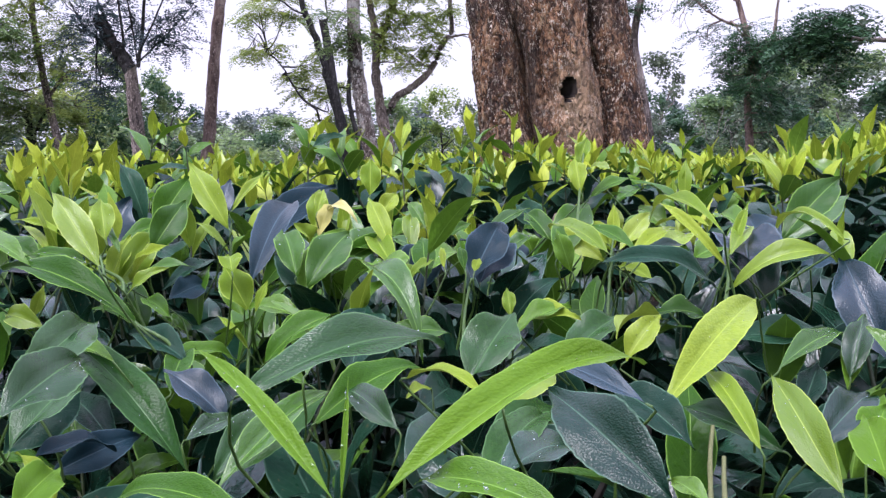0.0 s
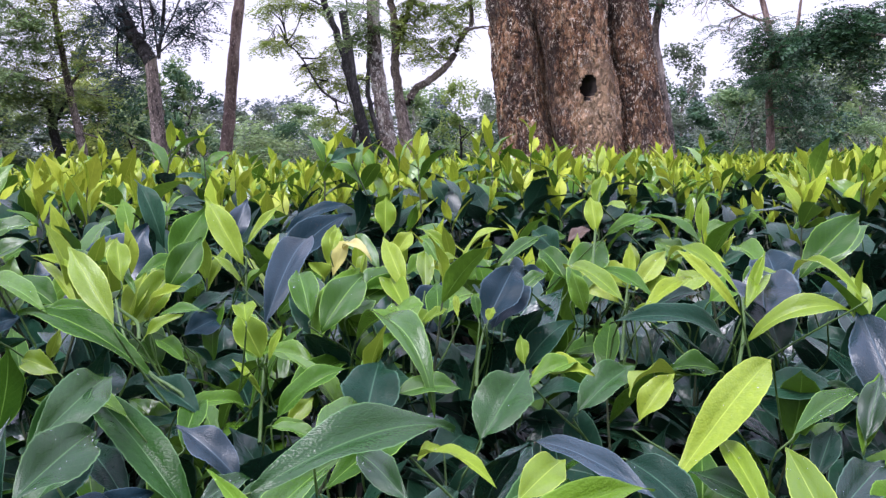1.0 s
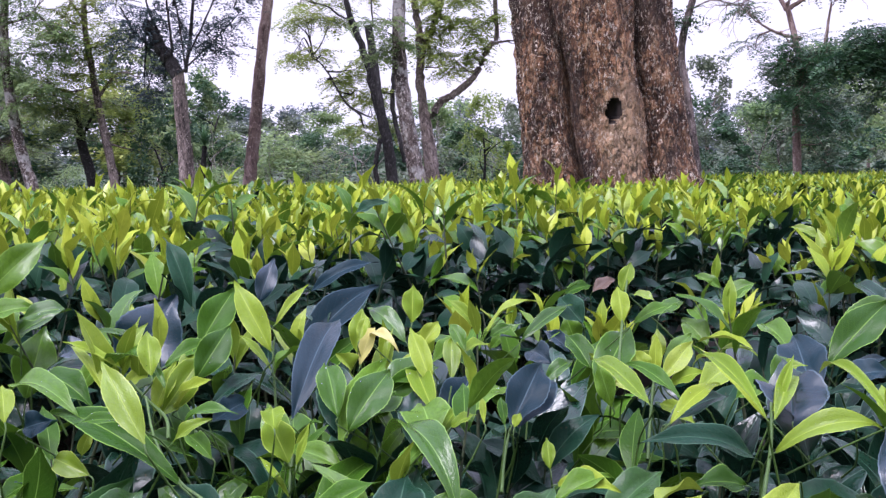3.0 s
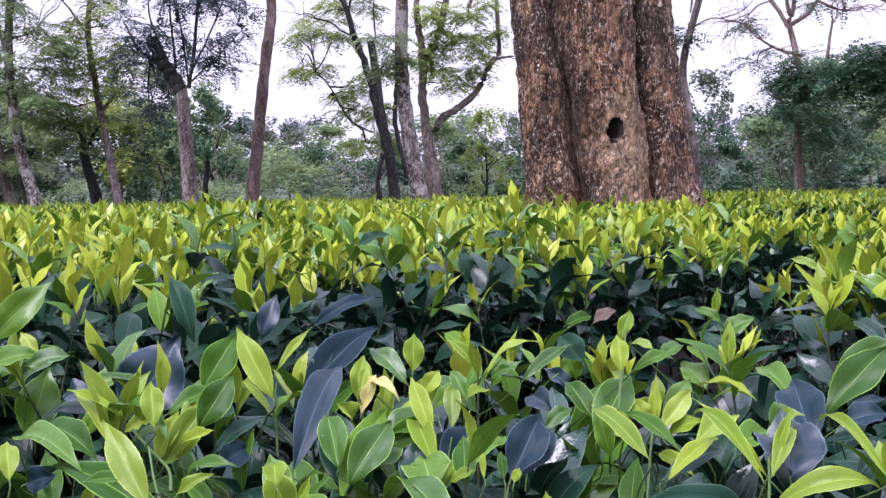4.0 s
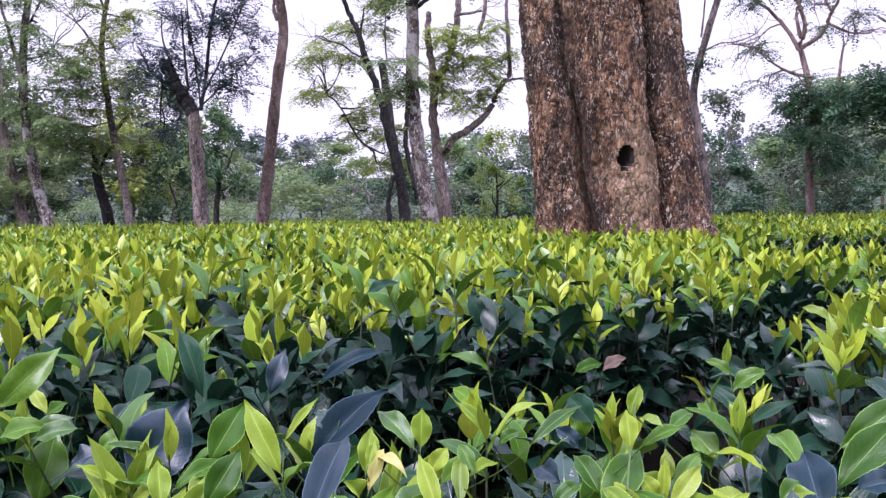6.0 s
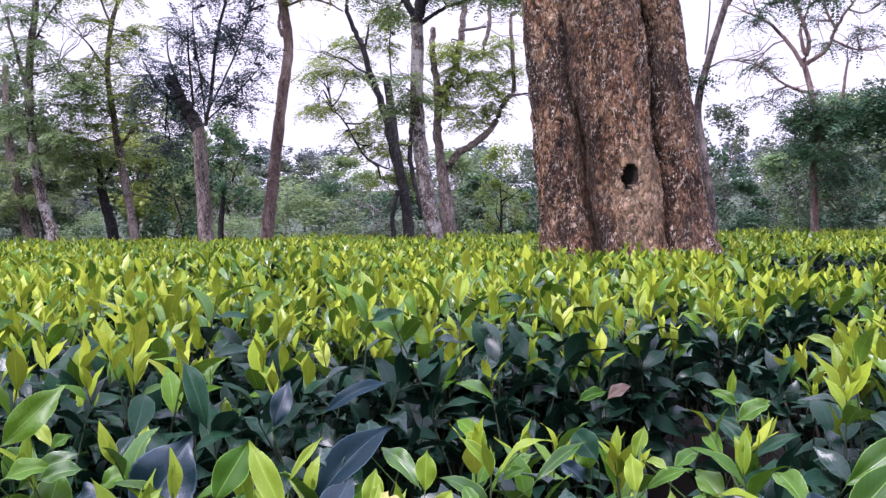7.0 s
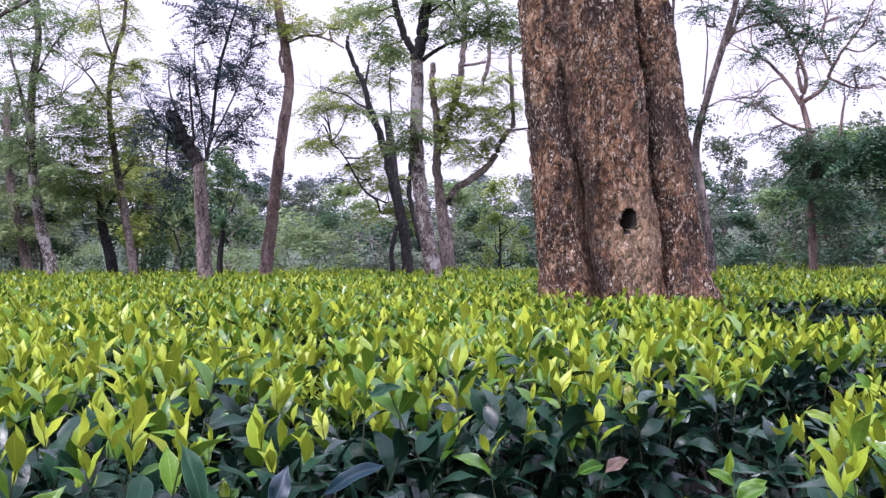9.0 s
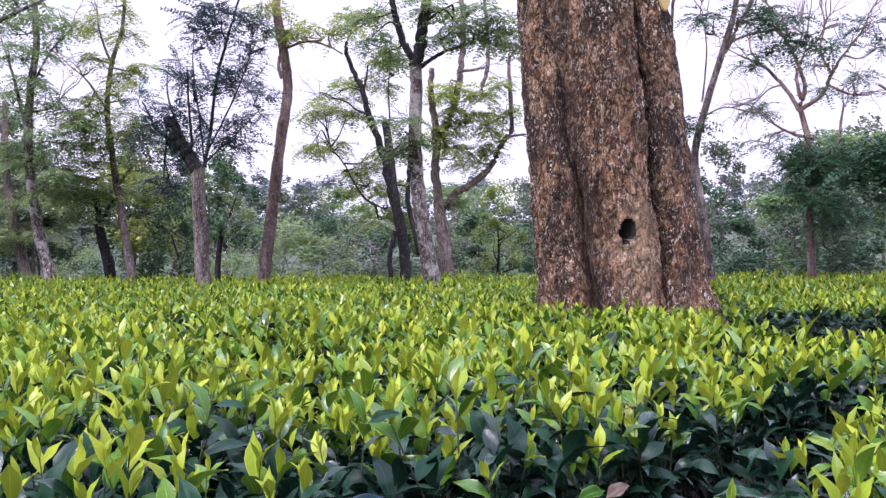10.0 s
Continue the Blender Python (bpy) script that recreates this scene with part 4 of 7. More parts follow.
tree.spray(-2.88, 10.00, 2.57, 0.14, 0.15, 12)
tree.spray(-3.03, 10.00, 2.26, 0.17, 0.12, 14)
tree.spray(-3.47, 10.00, 3.61, 0.17, 0.14, 14)
tree.spray(-3.70, 10.30, 2.16, 0.21, 0.15, 26)
tree.spray(-3.96, 10.00, 2.41, 0.14, 0.14, 14)
tree.spray(-4.02, 10.00, 2.68, 0.12, 0.13, 10)
tree.spray(-3.99, 10.40, 1.94, 0.21, 0.20, 24)
tree.finish()

tree = ShadeTree('tall bare reddish-brown tree with a knotted curved trunk', red_bark, crown_bright)
tree.limb([(-2.98, 10.80, 0.78), (-2.94, 10.80, 1.11), (-2.89, 10.80, 1.43), (-2.83, 10.80, 1.89), (-2.76, 10.80, 2.40), (-2.68, 10.80, 2.86), (-2.67, 10.80, 3.12), (-2.72, 10.80, 3.47), (-2.78, 10.80, 3.86), (-2.82, 10.80, 4.28)], 0.077, 0.051)
tree.limb([(-2.73, 10.80, 3.12), (-2.77, 10.80, 3.25), (-2.76, 10.80, 3.38)], 0.029, 0.017)
tree.limb([(-2.68, 10.80, 3.47), (-2.43, 10.80, 3.54), (-2.20, 10.80, 3.48), (-2.02, 10.80, 3.38)], 0.018, 0.009)
tree.spray(-2.64, 10.80, 3.66, 0.14, 0.09, 6)
tree.spray(-2.33, 10.80, 3.63, 0.26, 0.08, 8)
tree.spray(-2.06, 10.80, 3.68, 0.13, 0.05, 4)
tree.spray(-2.92, 10.80, 3.96, 0.32, 0.13, 8)
tree.finish()

tree = ShadeTree('dark ivy-covered double-stemmed tree with a broken top', black_bark, crown_bright)
tree.limb([(-1.46, 11.90, 0.68), (-1.48, 11.90, 1.07), (-1.53, 11.90, 1.43), (-1.60, 11.90, 1.78), (-1.64, 11.90, 2.14), (-1.67, 11.90, 2.46), (-1.71, 11.90, 2.76)], 0.075, 0.055)
tree.limb([(-1.55, 11.90, 1.43), (-1.64, 11.88, 1.85), (-1.72, 11.87, 2.24), (-1.83, 11.85, 2.60), (-1.93, 11.83, 2.91), (-1.99, 11.82, 3.16), (-2.09, 11.80, 3.35), (-2.17, 11.78, 3.58), (-2.17, 11.77, 3.71), (-2.10, 11.75, 3.83)], 0.061, 0.020)
tree.limb([(-1.98, 11.90, 3.13), (-1.94, 11.90, 3.31), (-1.92, 11.90, 3.45)], 0.020, 0.011)
tree.limb([(-1.32, 12.10, 1.07), (-1.38, 12.12, 1.35), (-1.46, 12.14, 1.72), (-1.45, 12.16, 2.08), (-1.43, 12.18, 2.44), (-1.42, 12.20, 2.77)], 0.040, 0.024)
tree.limb([(-1.58, 11.80, 1.36), (-1.65, 11.80, 1.07), (-1.64, 11.80, 0.79)], 0.034, 0.034)
tree.limb([(-1.86, 12.00, 1.68), (-2.05, 12.07, 1.83), (-2.19, 12.15, 2.05), (-2.33, 12.22, 2.28), (-2.50, 12.30, 2.46)], 0.020, 0.008)
tree.limb([(-1.88, 11.80, 2.80), (-2.03, 11.70, 2.86), (-2.16, 11.60, 2.96), (-2.35, 11.50, 3.00)], 0.016, 0.007)
tree.limb([(-2.16, 11.90, 3.83), (-2.02, 12.05, 3.98), (-1.83, 12.20, 4.19)], 0.013, 0.007)
tree.limb([(-1.65, 11.90, 2.74), (-1.68, 12.00, 3.14), (-1.67, 12.10, 3.52)], 0.013, 0.006)
tree.spray(-2.44, 12.35, 3.15, 0.27, 0.10, 12)
tree.spray(-2.22, 12.35, 3.28, 0.24, 0.09, 11)
tree.spray(-2.59, 12.35, 2.95, 0.21, 0.09, 8)
tree.spray(-2.26, 12.35, 2.93, 0.24, 0.09, 10)
tree.spray(-2.77, 12.35, 2.92, 0.16, 0.06, 4)
tree.spray(-2.70, 12.35, 2.54, 0.18, 0.08, 5)
tree.spray(-2.41, 12.35, 2.47, 0.14, 0.06, 3)
tree.spray(-2.01, 12.35, 2.39, 0.26, 0.10, 10)
tree.spray(-2.16, 12.35, 2.20, 0.21, 0.09, 7)
tree.spray(-1.80, 12.35, 3.31, 0.20, 0.07, 6)
tree.spray(-1.79, 12.35, 1.82, 0.20, 0.11, 12)
tree.spray(-1.66, 12.35, 1.96, 0.17, 0.09, 9)
tree.spray(-1.84, 12.35, 1.54, 0.16, 0.10, 7)
tree.spray(-2.02, 12.35, 1.97, 0.14, 0.06, 4)
tree.spray(-2.27, 12.35, 2.11, 0.13, 0.06, 3)
tree.spray(-2.18, 12.35, 4.10, 0.24, 0.09, 11)
tree.spray(-1.89, 12.35, 4.14, 0.21, 0.09, 9)
tree.spray(-1.77, 12.35, 3.71, 0.16, 0.10, 7)
tree.spray(-1.72, 12.35, 3.52, 0.16, 0.07, 5)
tree.spray(-1.52, 12.35, 1.57, 0.11, 0.16, 5)
tree.brush(5, 0.22, 0.006, 2, 10)
tree.finish()

tree = ShadeTree('pale lichen-spotted shade tree forking high up', pale_bark, crown_mid, limb_bark=black_bark)
tree.limb([(-0.94, 10.20, 0.77), (-1.00, 10.20, 1.07), (-1.05, 10.20, 1.38), (-1.09, 10.20, 1.71), (-1.12, 10.20, 2.02), (-1.13, 10.20, 2.32), (-1.12, 10.20, 2.62), (-1.11, 10.20, 2.92), (-1.12, 10.20, 3.17)], 0.090, 0.069)
tree.limb([(-1.12, 10.20, 3.15), (-1.21, 10.20, 3.31), (-1.29, 10.20, 3.50), (-1.34, 10.20, 3.71), (-1.39, 10.20, 3.98)], 0.048, 0.035)
tree.limb([(-1.11, 10.20, 3.11), (-1.06, 10.20, 3.34), (-1.03, 10.20, 3.58), (-1.00, 10.20, 3.82), (-0.98, 10.20, 4.06)], 0.076, 0.055)
tree.limb([(-1.06, 10.20, 3.11), (-0.94, 10.28, 3.21), (-0.80, 10.35, 3.30), (-0.62, 10.43, 3.37), (-0.46, 10.50, 3.47)], 0.028, 0.014)
tree.limb([(-1.01, 10.20, 3.58), (-0.86, 10.10, 3.66), (-0.70, 10.00, 3.71)], 0.021, 0.011)
tree.spray(-0.66, 10.20, 3.56, 0.21, 0.09, 14)
tree.spray(-0.42, 10.20, 3.47, 0.21, 0.09, 14)
tree.spray(-0.21, 10.20, 3.51, 0.16, 0.07, 10)
tree.spray(-0.24, 10.20, 3.63, 0.16, 0.07, 8)
tree.spray(-0.51, 10.20, 3.69, 0.21, 0.07, 11)
tree.spray(-0.78, 10.20, 3.42, 0.16, 0.06, 6)
tree.spray(-1.33, 10.20, 3.24, 0.13, 0.07, 5)
tree.spray(-1.31, 10.20, 2.53, 0.16, 0.07, 7)
tree.spray(-1.27, 10.20, 2.35, 0.13, 0.07, 6)
tree.spray(-1.34, 10.20, 2.25, 0.12, 0.05, 4)
tree.spray(-0.87, 10.20, 3.76, 0.18, 0.06, 7)
tree.spray(-1.57, 10.20, 3.46, 0.12, 0.06, 4)
tree.spray(-1.69, 10.20, 3.66, 0.18, 0.06, 6)
tree.spray(-0.09, 10.20, 3.34, 0.10, 0.05, 3)
tree.finish()

tree = ShadeTree('many-stemmed grey-brown tree with a long upswept arm', grey_bark, crown_bright)
tree.limb([(-1.07, 13.20, 0.65), (-1.09, 13.20, 1.04), (-1.12, 13.20, 1.35), (-1.17, 13.20, 1.75)], 0.118, 0.086)
tree.limb([(-1.17, 13.20, 1.67), (-1.21, 13.20, 2.14), (-1.20, 13.20, 2.53), (-1.23, 13.20, 3.00), (-1.27, 13.20, 3.39), (-1.25, 13.20, 3.61)], 0.078, 0.040)
tree.limb([(-1.20, 13.20, 2.49), (-1.10, 13.23, 2.75), (-1.00, 13.26, 2.96), (-0.92, 13.29, 3.24), (-0.86, 13.31, 3.60), (-0.82, 13.34, 3.99), (-0.83, 13.37, 4.43), (-0.86, 13.40, 4.83)], 0.063, 0.040)
tree.limb([(-1.06, 13.20, 1.67), (-0.94, 13.20, 1.88), (-0.71, 13.20, 2.01), (-0.47, 13.20, 2.21), (-0.35, 13.20, 2.44), (-0.25, 13.20, 2.61), (-0.16, 13.20, 2.72), (-0.16, 13.20, 3.13), (-0.18, 13.20, 3.60), (-0.17, 13.20, 3.75), (-0.10, 13.20, 3.79)], 0.063, 0.020)
tree.limb([(-0.18, 13.20, 2.65), (-0.08, 13.20, 2.67), (0.04, 13.20, 2.68)], 0.024, 0.012)
tree.limb([(-0.85, 13.20, 3.38), (-0.88, 13.20, 3.55), (-0.67, 13.20, 3.58), (-0.52, 13.20, 3.61)], 0.027, 0.018)
tree.limb([(-0.56, 13.20, 3.34), (-0.48, 13.20, 3.61), (-0.47, 13.20, 3.92), (-0.48, 13.20, 4.23), (-0.51, 13.20, 4.54)], 0.035, 0.024)
tree.limb([(-1.20, 13.20, 2.53), (-1.37, 13.20, 2.69), (-1.49, 13.20, 2.81)], 0.016, 0.008)
tree.spray(-0.98, 13.20, 2.51, 0.24, 0.13, 12)
tree.spray(-0.74, 13.20, 2.46, 0.22, 0.08, 9)
tree.spray(-1.06, 13.20, 2.65, 0.17, 0.09, 7)
tree.spray(-0.51, 13.20, 2.50, 0.16, 0.06, 3)
tree.spray(-0.90, 13.20, 2.33, 0.20, 0.08, 5)
tree.spray(-0.97, 13.20, 3.38, 0.19, 0.09, 6)
tree.spray(-0.78, 13.20, 3.26, 0.19, 0.08, 6)
tree.spray(-0.58, 13.20, 3.24, 0.17, 0.07, 4)
tree.spray(-1.05, 13.20, 3.27, 0.16, 0.08, 4)
tree.spray(-0.66, 13.20, 2.95, 0.16, 0.07, 3)
tree.spray(-0.82, 13.20, 2.90, 0.17, 0.06, 3)
tree.spray(-1.09, 13.20, 2.88, 0.17, 0.08, 4)
tree.spray(-0.39, 13.20, 2.87, 0.16, 0.09, 3)
tree.spray(-0.43, 13.20, 2.67, 0.17, 0.07, 3)
tree.spray(-0.27, 13.20, 3.37, 0.11, 0.07, 3)
tree.spray(-1.21, 13.20, 2.73, 0.16, 0.08, 4)
tree.spray(-0.97, 13.20, 3.04, 0.16, 0.06, 3)
tree.spray(-0.15, 13.20, 3.06, 0.08, 0.09, 3)
tree.brush(3, 0.24, 0.007, 2, 9)
tree.finish()

tree = ShadeTree('slender dark tree with two bare leaning stems', grey_bark, crown_deep, 0.2, FINE_FRONDS)
tree.limb([(1.80, 9.20, 0.74), (1.74, 9.20, 1.27), (1.67, 9.20, 1.75), (1.64, 9.20, 2.06), (1.74, 9.20, 2.49), (1.90, 9.20, 3.01), (2.01, 9.20, 3.38), (2.05, 9.20, 3.74)], 0.044, 0.027)
tree.limb([(1.91, 9.20, 3.00), (2.10, 9.20, 3.34), (2.24, 9.20, 3.63)], 0.033, 0.022)
tree.limb([(1.93, 9.20, 3.07), (2.16, 9.20, 3.16), (2.38, 9.20, 3.19)], 0.016, 0.008)
tree.limb([(1.66, 9.20, 1.75), (1.60, 9.26, 2.02), (1.53, 9.32, 2.45), (1.47, 9.38, 3.00), (1.47, 9.44, 3.39), (1.52, 9.50, 3.79)], 0.027, 0.016)
tree.limb([(1.67, 9.20, 2.37), (1.90, 9.20, 2.48), (2.07, 9.20, 2.45)], 0.011, 0.004)
tree.limb([(1.71, 9.20, 2.54), (1.77, 9.30, 3.03), (1.75, 9.40, 3.43)], 0.011, 0.004)
tree.spray(2.14, 9.20, 3.27, 0.19, 0.11, 4)
tree.spray(2.50, 9.20, 3.32, 0.33, 0.14, 14)
tree.spray(2.72, 9.20, 3.03, 0.27, 0.11, 12)
tree.spray(1.60, 9.20, 2.30, 0.08, 0.10, 3)
tree.spray(1.80, 9.20, 3.25, 0.16, 0.12, 3)
tree.spray(2.42, 9.20, 3.08, 0.20, 0.08, 5)
tree.brush(1, 0.22, 0.007, 2, 6)
tree.finish()

tree = ShadeTree('reddish tree wrapped in vines below a bare spreading crown', red_bark, crown_deep, 0.25, FINE_FRONDS)
tree.limb([(3.54, 12.10, 0.55), (3.53, 12.10, 0.90), (3.52, 12.10, 1.24), (3.51, 12.10, 1.62), (3.56, 12.10, 2.07), (3.48, 12.10, 2.49), (3.39, 12.10, 2.85)], 0.058, 0.036)
tree.limb([(3.39, 12.10, 2.80), (3.21, 12.20, 3.13), (3.00, 12.30, 3.38), (2.75, 12.40, 3.54)], 0.034, 0.012)
tree.limb([(3.39, 12.10, 2.84), (3.43, 12.02, 3.10), (3.26, 11.95, 3.50), (3.09, 11.88, 3.76), (2.95, 11.80, 4.02)], 0.034, 0.012)
tree.limb([(3.42, 12.10, 2.82), (3.63, 12.00, 2.97), (3.71, 11.90, 3.21), (3.81, 11.80, 3.40), (4.02, 11.70, 3.70)], 0.034, 0.012)
tree.limb([(3.73, 12.10, 3.10), (3.96, 12.10, 2.99), (4.20, 12.10, 2.96)], 0.022, 0.009)
tree.limb([(3.40, 12.10, 2.94), (3.39, 12.23, 3.27), (3.53, 12.37, 3.57), (3.62, 12.50, 4.02)], 0.029, 0.007)
tree.limb([(3.56, 12.10, 2.45), (3.26, 12.00, 2.51), (2.97, 11.90, 2.65)], 0.029, 0.011)
tree.limb([(3.82, 12.10, 2.07), (3.87, 12.10, 2.54), (3.91, 12.10, 2.87)], 0.032, 0.011)
tree.limb([(2.95, 12.10, 3.34), (2.84, 12.20, 3.55), (2.84, 12.30, 3.75)], 0.014, 0.006)
tree.limb([(3.19, 12.10, 3.12), (3.04, 12.20, 3.07), (2.86, 12.30, 2.87)], 0.014, 0.006)
tree.limb([(3.30, 12.10, 3.53), (3.47, 12.25, 3.76), (3.50, 12.40, 4.08)], 0.018, 0.006)
tree.limb([(3.14, 12.10, 3.81), (2.96, 12.10, 3.88), (2.86, 12.10, 4.09)], 0.014, 0.005)
tree.limb([(3.77, 12.10, 3.24), (3.66, 12.17, 3.53), (3.73, 12.23, 3.89), (3.69, 12.30, 4.15)], 0.022, 0.006)
tree.limb([(3.91, 12.10, 3.46), (4.13, 12.20, 3.43), (4.35, 12.30, 3.54)], 0.014, 0.005)
tree.limb([(3.46, 12.10, 3.52), (3.57, 11.95, 3.63), (3.67, 11.80, 3.93)], 0.018, 0.006)
tree.limb([(4.16, 12.10, 3.78), (4.23, 12.10, 3.98), (4.36, 12.10, 4.12)], 0.014, 0.005)
tree.spray(3.44, 11.70, 2.05, 0.25, 0.19, 34)
tree.spray(3.36, 11.75, 2.31, 0.19, 0.14, 24)
tree.spray(3.50, 11.70, 1.78, 0.22, 0.19, 34)
tree.spray(3.62, 11.75, 2.18, 0.22, 0.19, 30)
tree.spray(3.66, 11.80, 1.41, 0.13, 0.22, 22)
tree.spray(3.56, 12.10, 1.95, 0.33, 0.23, 50)
tree.spray(3.29, 12.10, 2.18, 0.29, 0.20, 34)
tree.spray(3.02, 12.10, 2.34, 0.19, 0.16, 14)
tree.spray(3.89, 12.10, 2.07, 0.26, 0.23, 36)
tree.spray(3.89, 12.10, 1.58, 0.19, 0.30, 36)
tree.spray(3.49, 12.10, 1.76, 0.20, 0.14, 24)
tree.spray(3.76, 12.10, 1.79, 0.22, 0.29, 34)
tree.spray(3.16, 12.10, 3.74, 0.29, 0.22, 5)
tree.spray(3.76, 12.10, 3.79, 0.36, 0.22, 6)
tree.spray(4.09, 12.10, 3.16, 0.19, 0.13, 4)
tree.spray(3.56, 12.10, 3.25, 0.26, 0.26, 3)
tree.spray(2.82, 12.10, 3.40, 0.19, 0.12, 5)
tree.spray(3.82, 12.10, 1.17, 0.22, 0.32, 30)
tree.spray(2.96, 12.10, 3.95, 0.22, 0.17, 4)
tree.spray(4.23, 12.10, 3.71, 0.22, 0.22, 5)
tree.spray(2.78, 12.10, 2.81, 0.19, 0.12, 6)
tree.brush(1, 0.24, 0.008, 3, 5)
tree.finish()

tree = ShadeTree('pale-stemmed leaning shade tree with airy greyish leaves', pale_bark, crown_mid)
tree.limb([(-6.11, 11.90, 0.59), (-6.15, 11.90, 0.88), (-6.25, 11.90, 1.25), (-6.35, 11.90, 1.84), (-6.39, 11.90, 2.28), (-6.40, 11.90, 2.72), (-6.35, 11.90, 3.31), (-6.27, 11.90, 3.82), (-6.29, 11.90, 4.40), (-6.30, 11.90, 4.77)], 0.085, 0.035)
tree.limb([(-6.33, 11.90, 3.31), (-6.14, 12.05, 3.78), (-5.88, 12.20, 4.13)], 0.021, 0.009)
tree.limb([(-6.40, 11.90, 2.65), (-6.49, 11.80, 3.22), (-6.55, 11.70, 3.64)], 0.035, 0.014)
tree.limb([(-6.37, 11.90, 2.94), (-6.09, 11.90, 3.01), (-5.85, 11.90, 3.22)], 0.021, 0.007)
tree.spray(-6.42, 11.90, 3.60, 0.35, 0.28, 26)
tree.spray(-6.00, 11.90, 3.81, 0.28, 0.28, 20)
tree.spray(-6.62, 11.90, 3.02, 0.28, 0.35, 30)
tree.spray(-6.16, 11.90, 3.08, 0.35, 0.28, 34)
tree.spray(-5.94, 11.90, 2.53, 0.39, 0.28, 50)
tree.spray(-6.45, 11.90, 4.19, 0.35, 0.21, 16)
tree.spray(-5.76, 11.90, 4.09, 0.28, 0.21, 20)
tree.spray(-6.65, 11.90, 3.97, 0.21, 0.28, 16)
tree.spray(-6.56, 11.90, 2.47, 0.31, 0.21, 36)
tree.spray(-6.06, 11.90, 2.06, 0.35, 0.26, 44)
tree.spray(-5.71, 11.90, 2.78, 0.28, 0.24, 30)
tree.spray(-6.23, 11.90, 3.45, 0.28, 0.21, 20)
tree.brush(1, 0.26, 0.008, 2, 8)
tree.finish()

tree = ShadeTree('tall grey tree with yellowish leaf sprays', grey_bark, crown_bright)
tree.limb([(-5.24, 12.40, 0.55), (-5.27, 12.40, 0.93), (-5.33, 12.40, 1.32), (-5.43, 12.40, 1.92), (-5.50, 12.40, 2.46), (-5.56, 12.40, 3.06), (-5.48, 12.40, 3.67), (-5.34, 12.40, 4.08), (-5.28, 12.40, 4.64)], 0.067, 0.022)
tree.limb([(-5.54, 12.40, 2.99), (-5.79, 12.40, 3.37), (-5.94, 12.40, 3.53)], 0.022, 0.007)
tree.limb([(-5.45, 12.40, 2.00), (-5.17, 12.40, 2.30), (-5.00, 12.40, 2.33)], 0.030, 0.011)
tree.limb([(-5.47, 12.40, 3.59), (-5.64, 12.40, 4.05), (-5.69, 12.40, 4.43)], 0.022, 0.007)
tree.spray(-5.74, 12.40, 4.09, 0.27, 0.25, 22)
tree.spray(-5.47, 12.40, 3.37, 0.30, 0.22, 26)
tree.spray(-5.72, 12.40, 2.99, 0.33, 0.25, 34)
tree.spray(-5.32, 12.40, 3.13, 0.30, 0.22, 28)
tree.spray(-5.11, 12.40, 4.04, 0.22, 0.19, 8)
tree.spray(-5.89, 12.40, 2.08, 0.44, 0.30, 56)
tree.spray(-5.64, 12.40, 2.46, 0.37, 0.22, 40)
tree.spray(-5.17, 12.40, 2.30, 0.22, 0.18, 20)
tree.spray(-5.46, 12.40, 4.42, 0.30, 0.18, 18)
tree.spray(-5.44, 13.40, 1.93, 0.37, 0.37, 60)
tree.spray(-5.23, 12.40, 3.59, 0.27, 0.19, 20)
tree.spray(-5.79, 12.40, 3.60, 0.27, 0.21, 20)
tree.spray(-5.21, 12.40, 2.72, 0.30, 0.22, 36)
tree.spray(-6.11, 12.40, 3.00, 0.27, 0.21, 24)
tree.spray(-5.28, 13.40, 1.39, 0.27, 0.30, 40)
tree.brush(1, 0.24, 0.008, 2, 7)
tree.finish()

tree = ShadeTree('short dark-trunked tree leaning among taller trees', black_bark, crown_mid)
tree.limb([(-5.61, 12.60, 0.54), (-5.66, 12.60, 0.93), (-5.74, 12.60, 1.24), (-5.80, 12.60, 1.54), (-5.84, 12.60, 1.86)], 0.083, 0.060)
tree.limb([(-5.78, 12.60, 1.47), (-5.67, 12.60, 1.69), (-5.55, 12.60, 1.86)], 0.038, 0.015)
tree.spray(-6.15, 12.60, 1.79, 0.45, 0.27, 60)
tree.spray(-5.75, 12.60, 1.94, 0.38, 0.23, 40)
tree.spray(-6.39, 12.60, 2.10, 0.45, 0.30, 60)
tree.finish()

tree = ShadeTree('leaning grey tree half hidden in foliage', grey_bark, crown_mid)
tree.limb([(-7.26, 13.40, 0.50), (-7.33, 13.40, 0.91), (-7.42, 13.40, 1.41), (-7.54, 13.40, 1.99), (-7.59, 13.40, 2.66), (-7.57, 13.40, 3.32)], 0.088, 0.048)
tree.limb([(-7.49, 13.40, 1.66), (-7.28, 13.40, 2.07), (-7.15, 13.40, 2.32)], 0.032, 0.016)
tree.spray(-7.50, 13.40, 2.08, 0.40, 0.40, 60)
tree.spray(-7.16, 13.40, 1.58, 0.48, 0.32, 50)
tree.spray(-7.67, 13.40, 2.58, 0.32, 0.32, 40)
tree.spray(-7.60, 13.40, 1.33, 0.32, 0.24, 30)
tree.finish()

tree = ShadeTree('leaning roadside tree reaching over the tea with one pale arm', pale_bark, crown_mid)
tree.limb([(-5.53, 8.00, 0.63), (-5.47, 8.00, 1.43), (-5.35, 8.00, 2.18), (-5.23, 8.00, 2.82), (-5.12, 8.00, 3.12)], 0.095, 0.057)
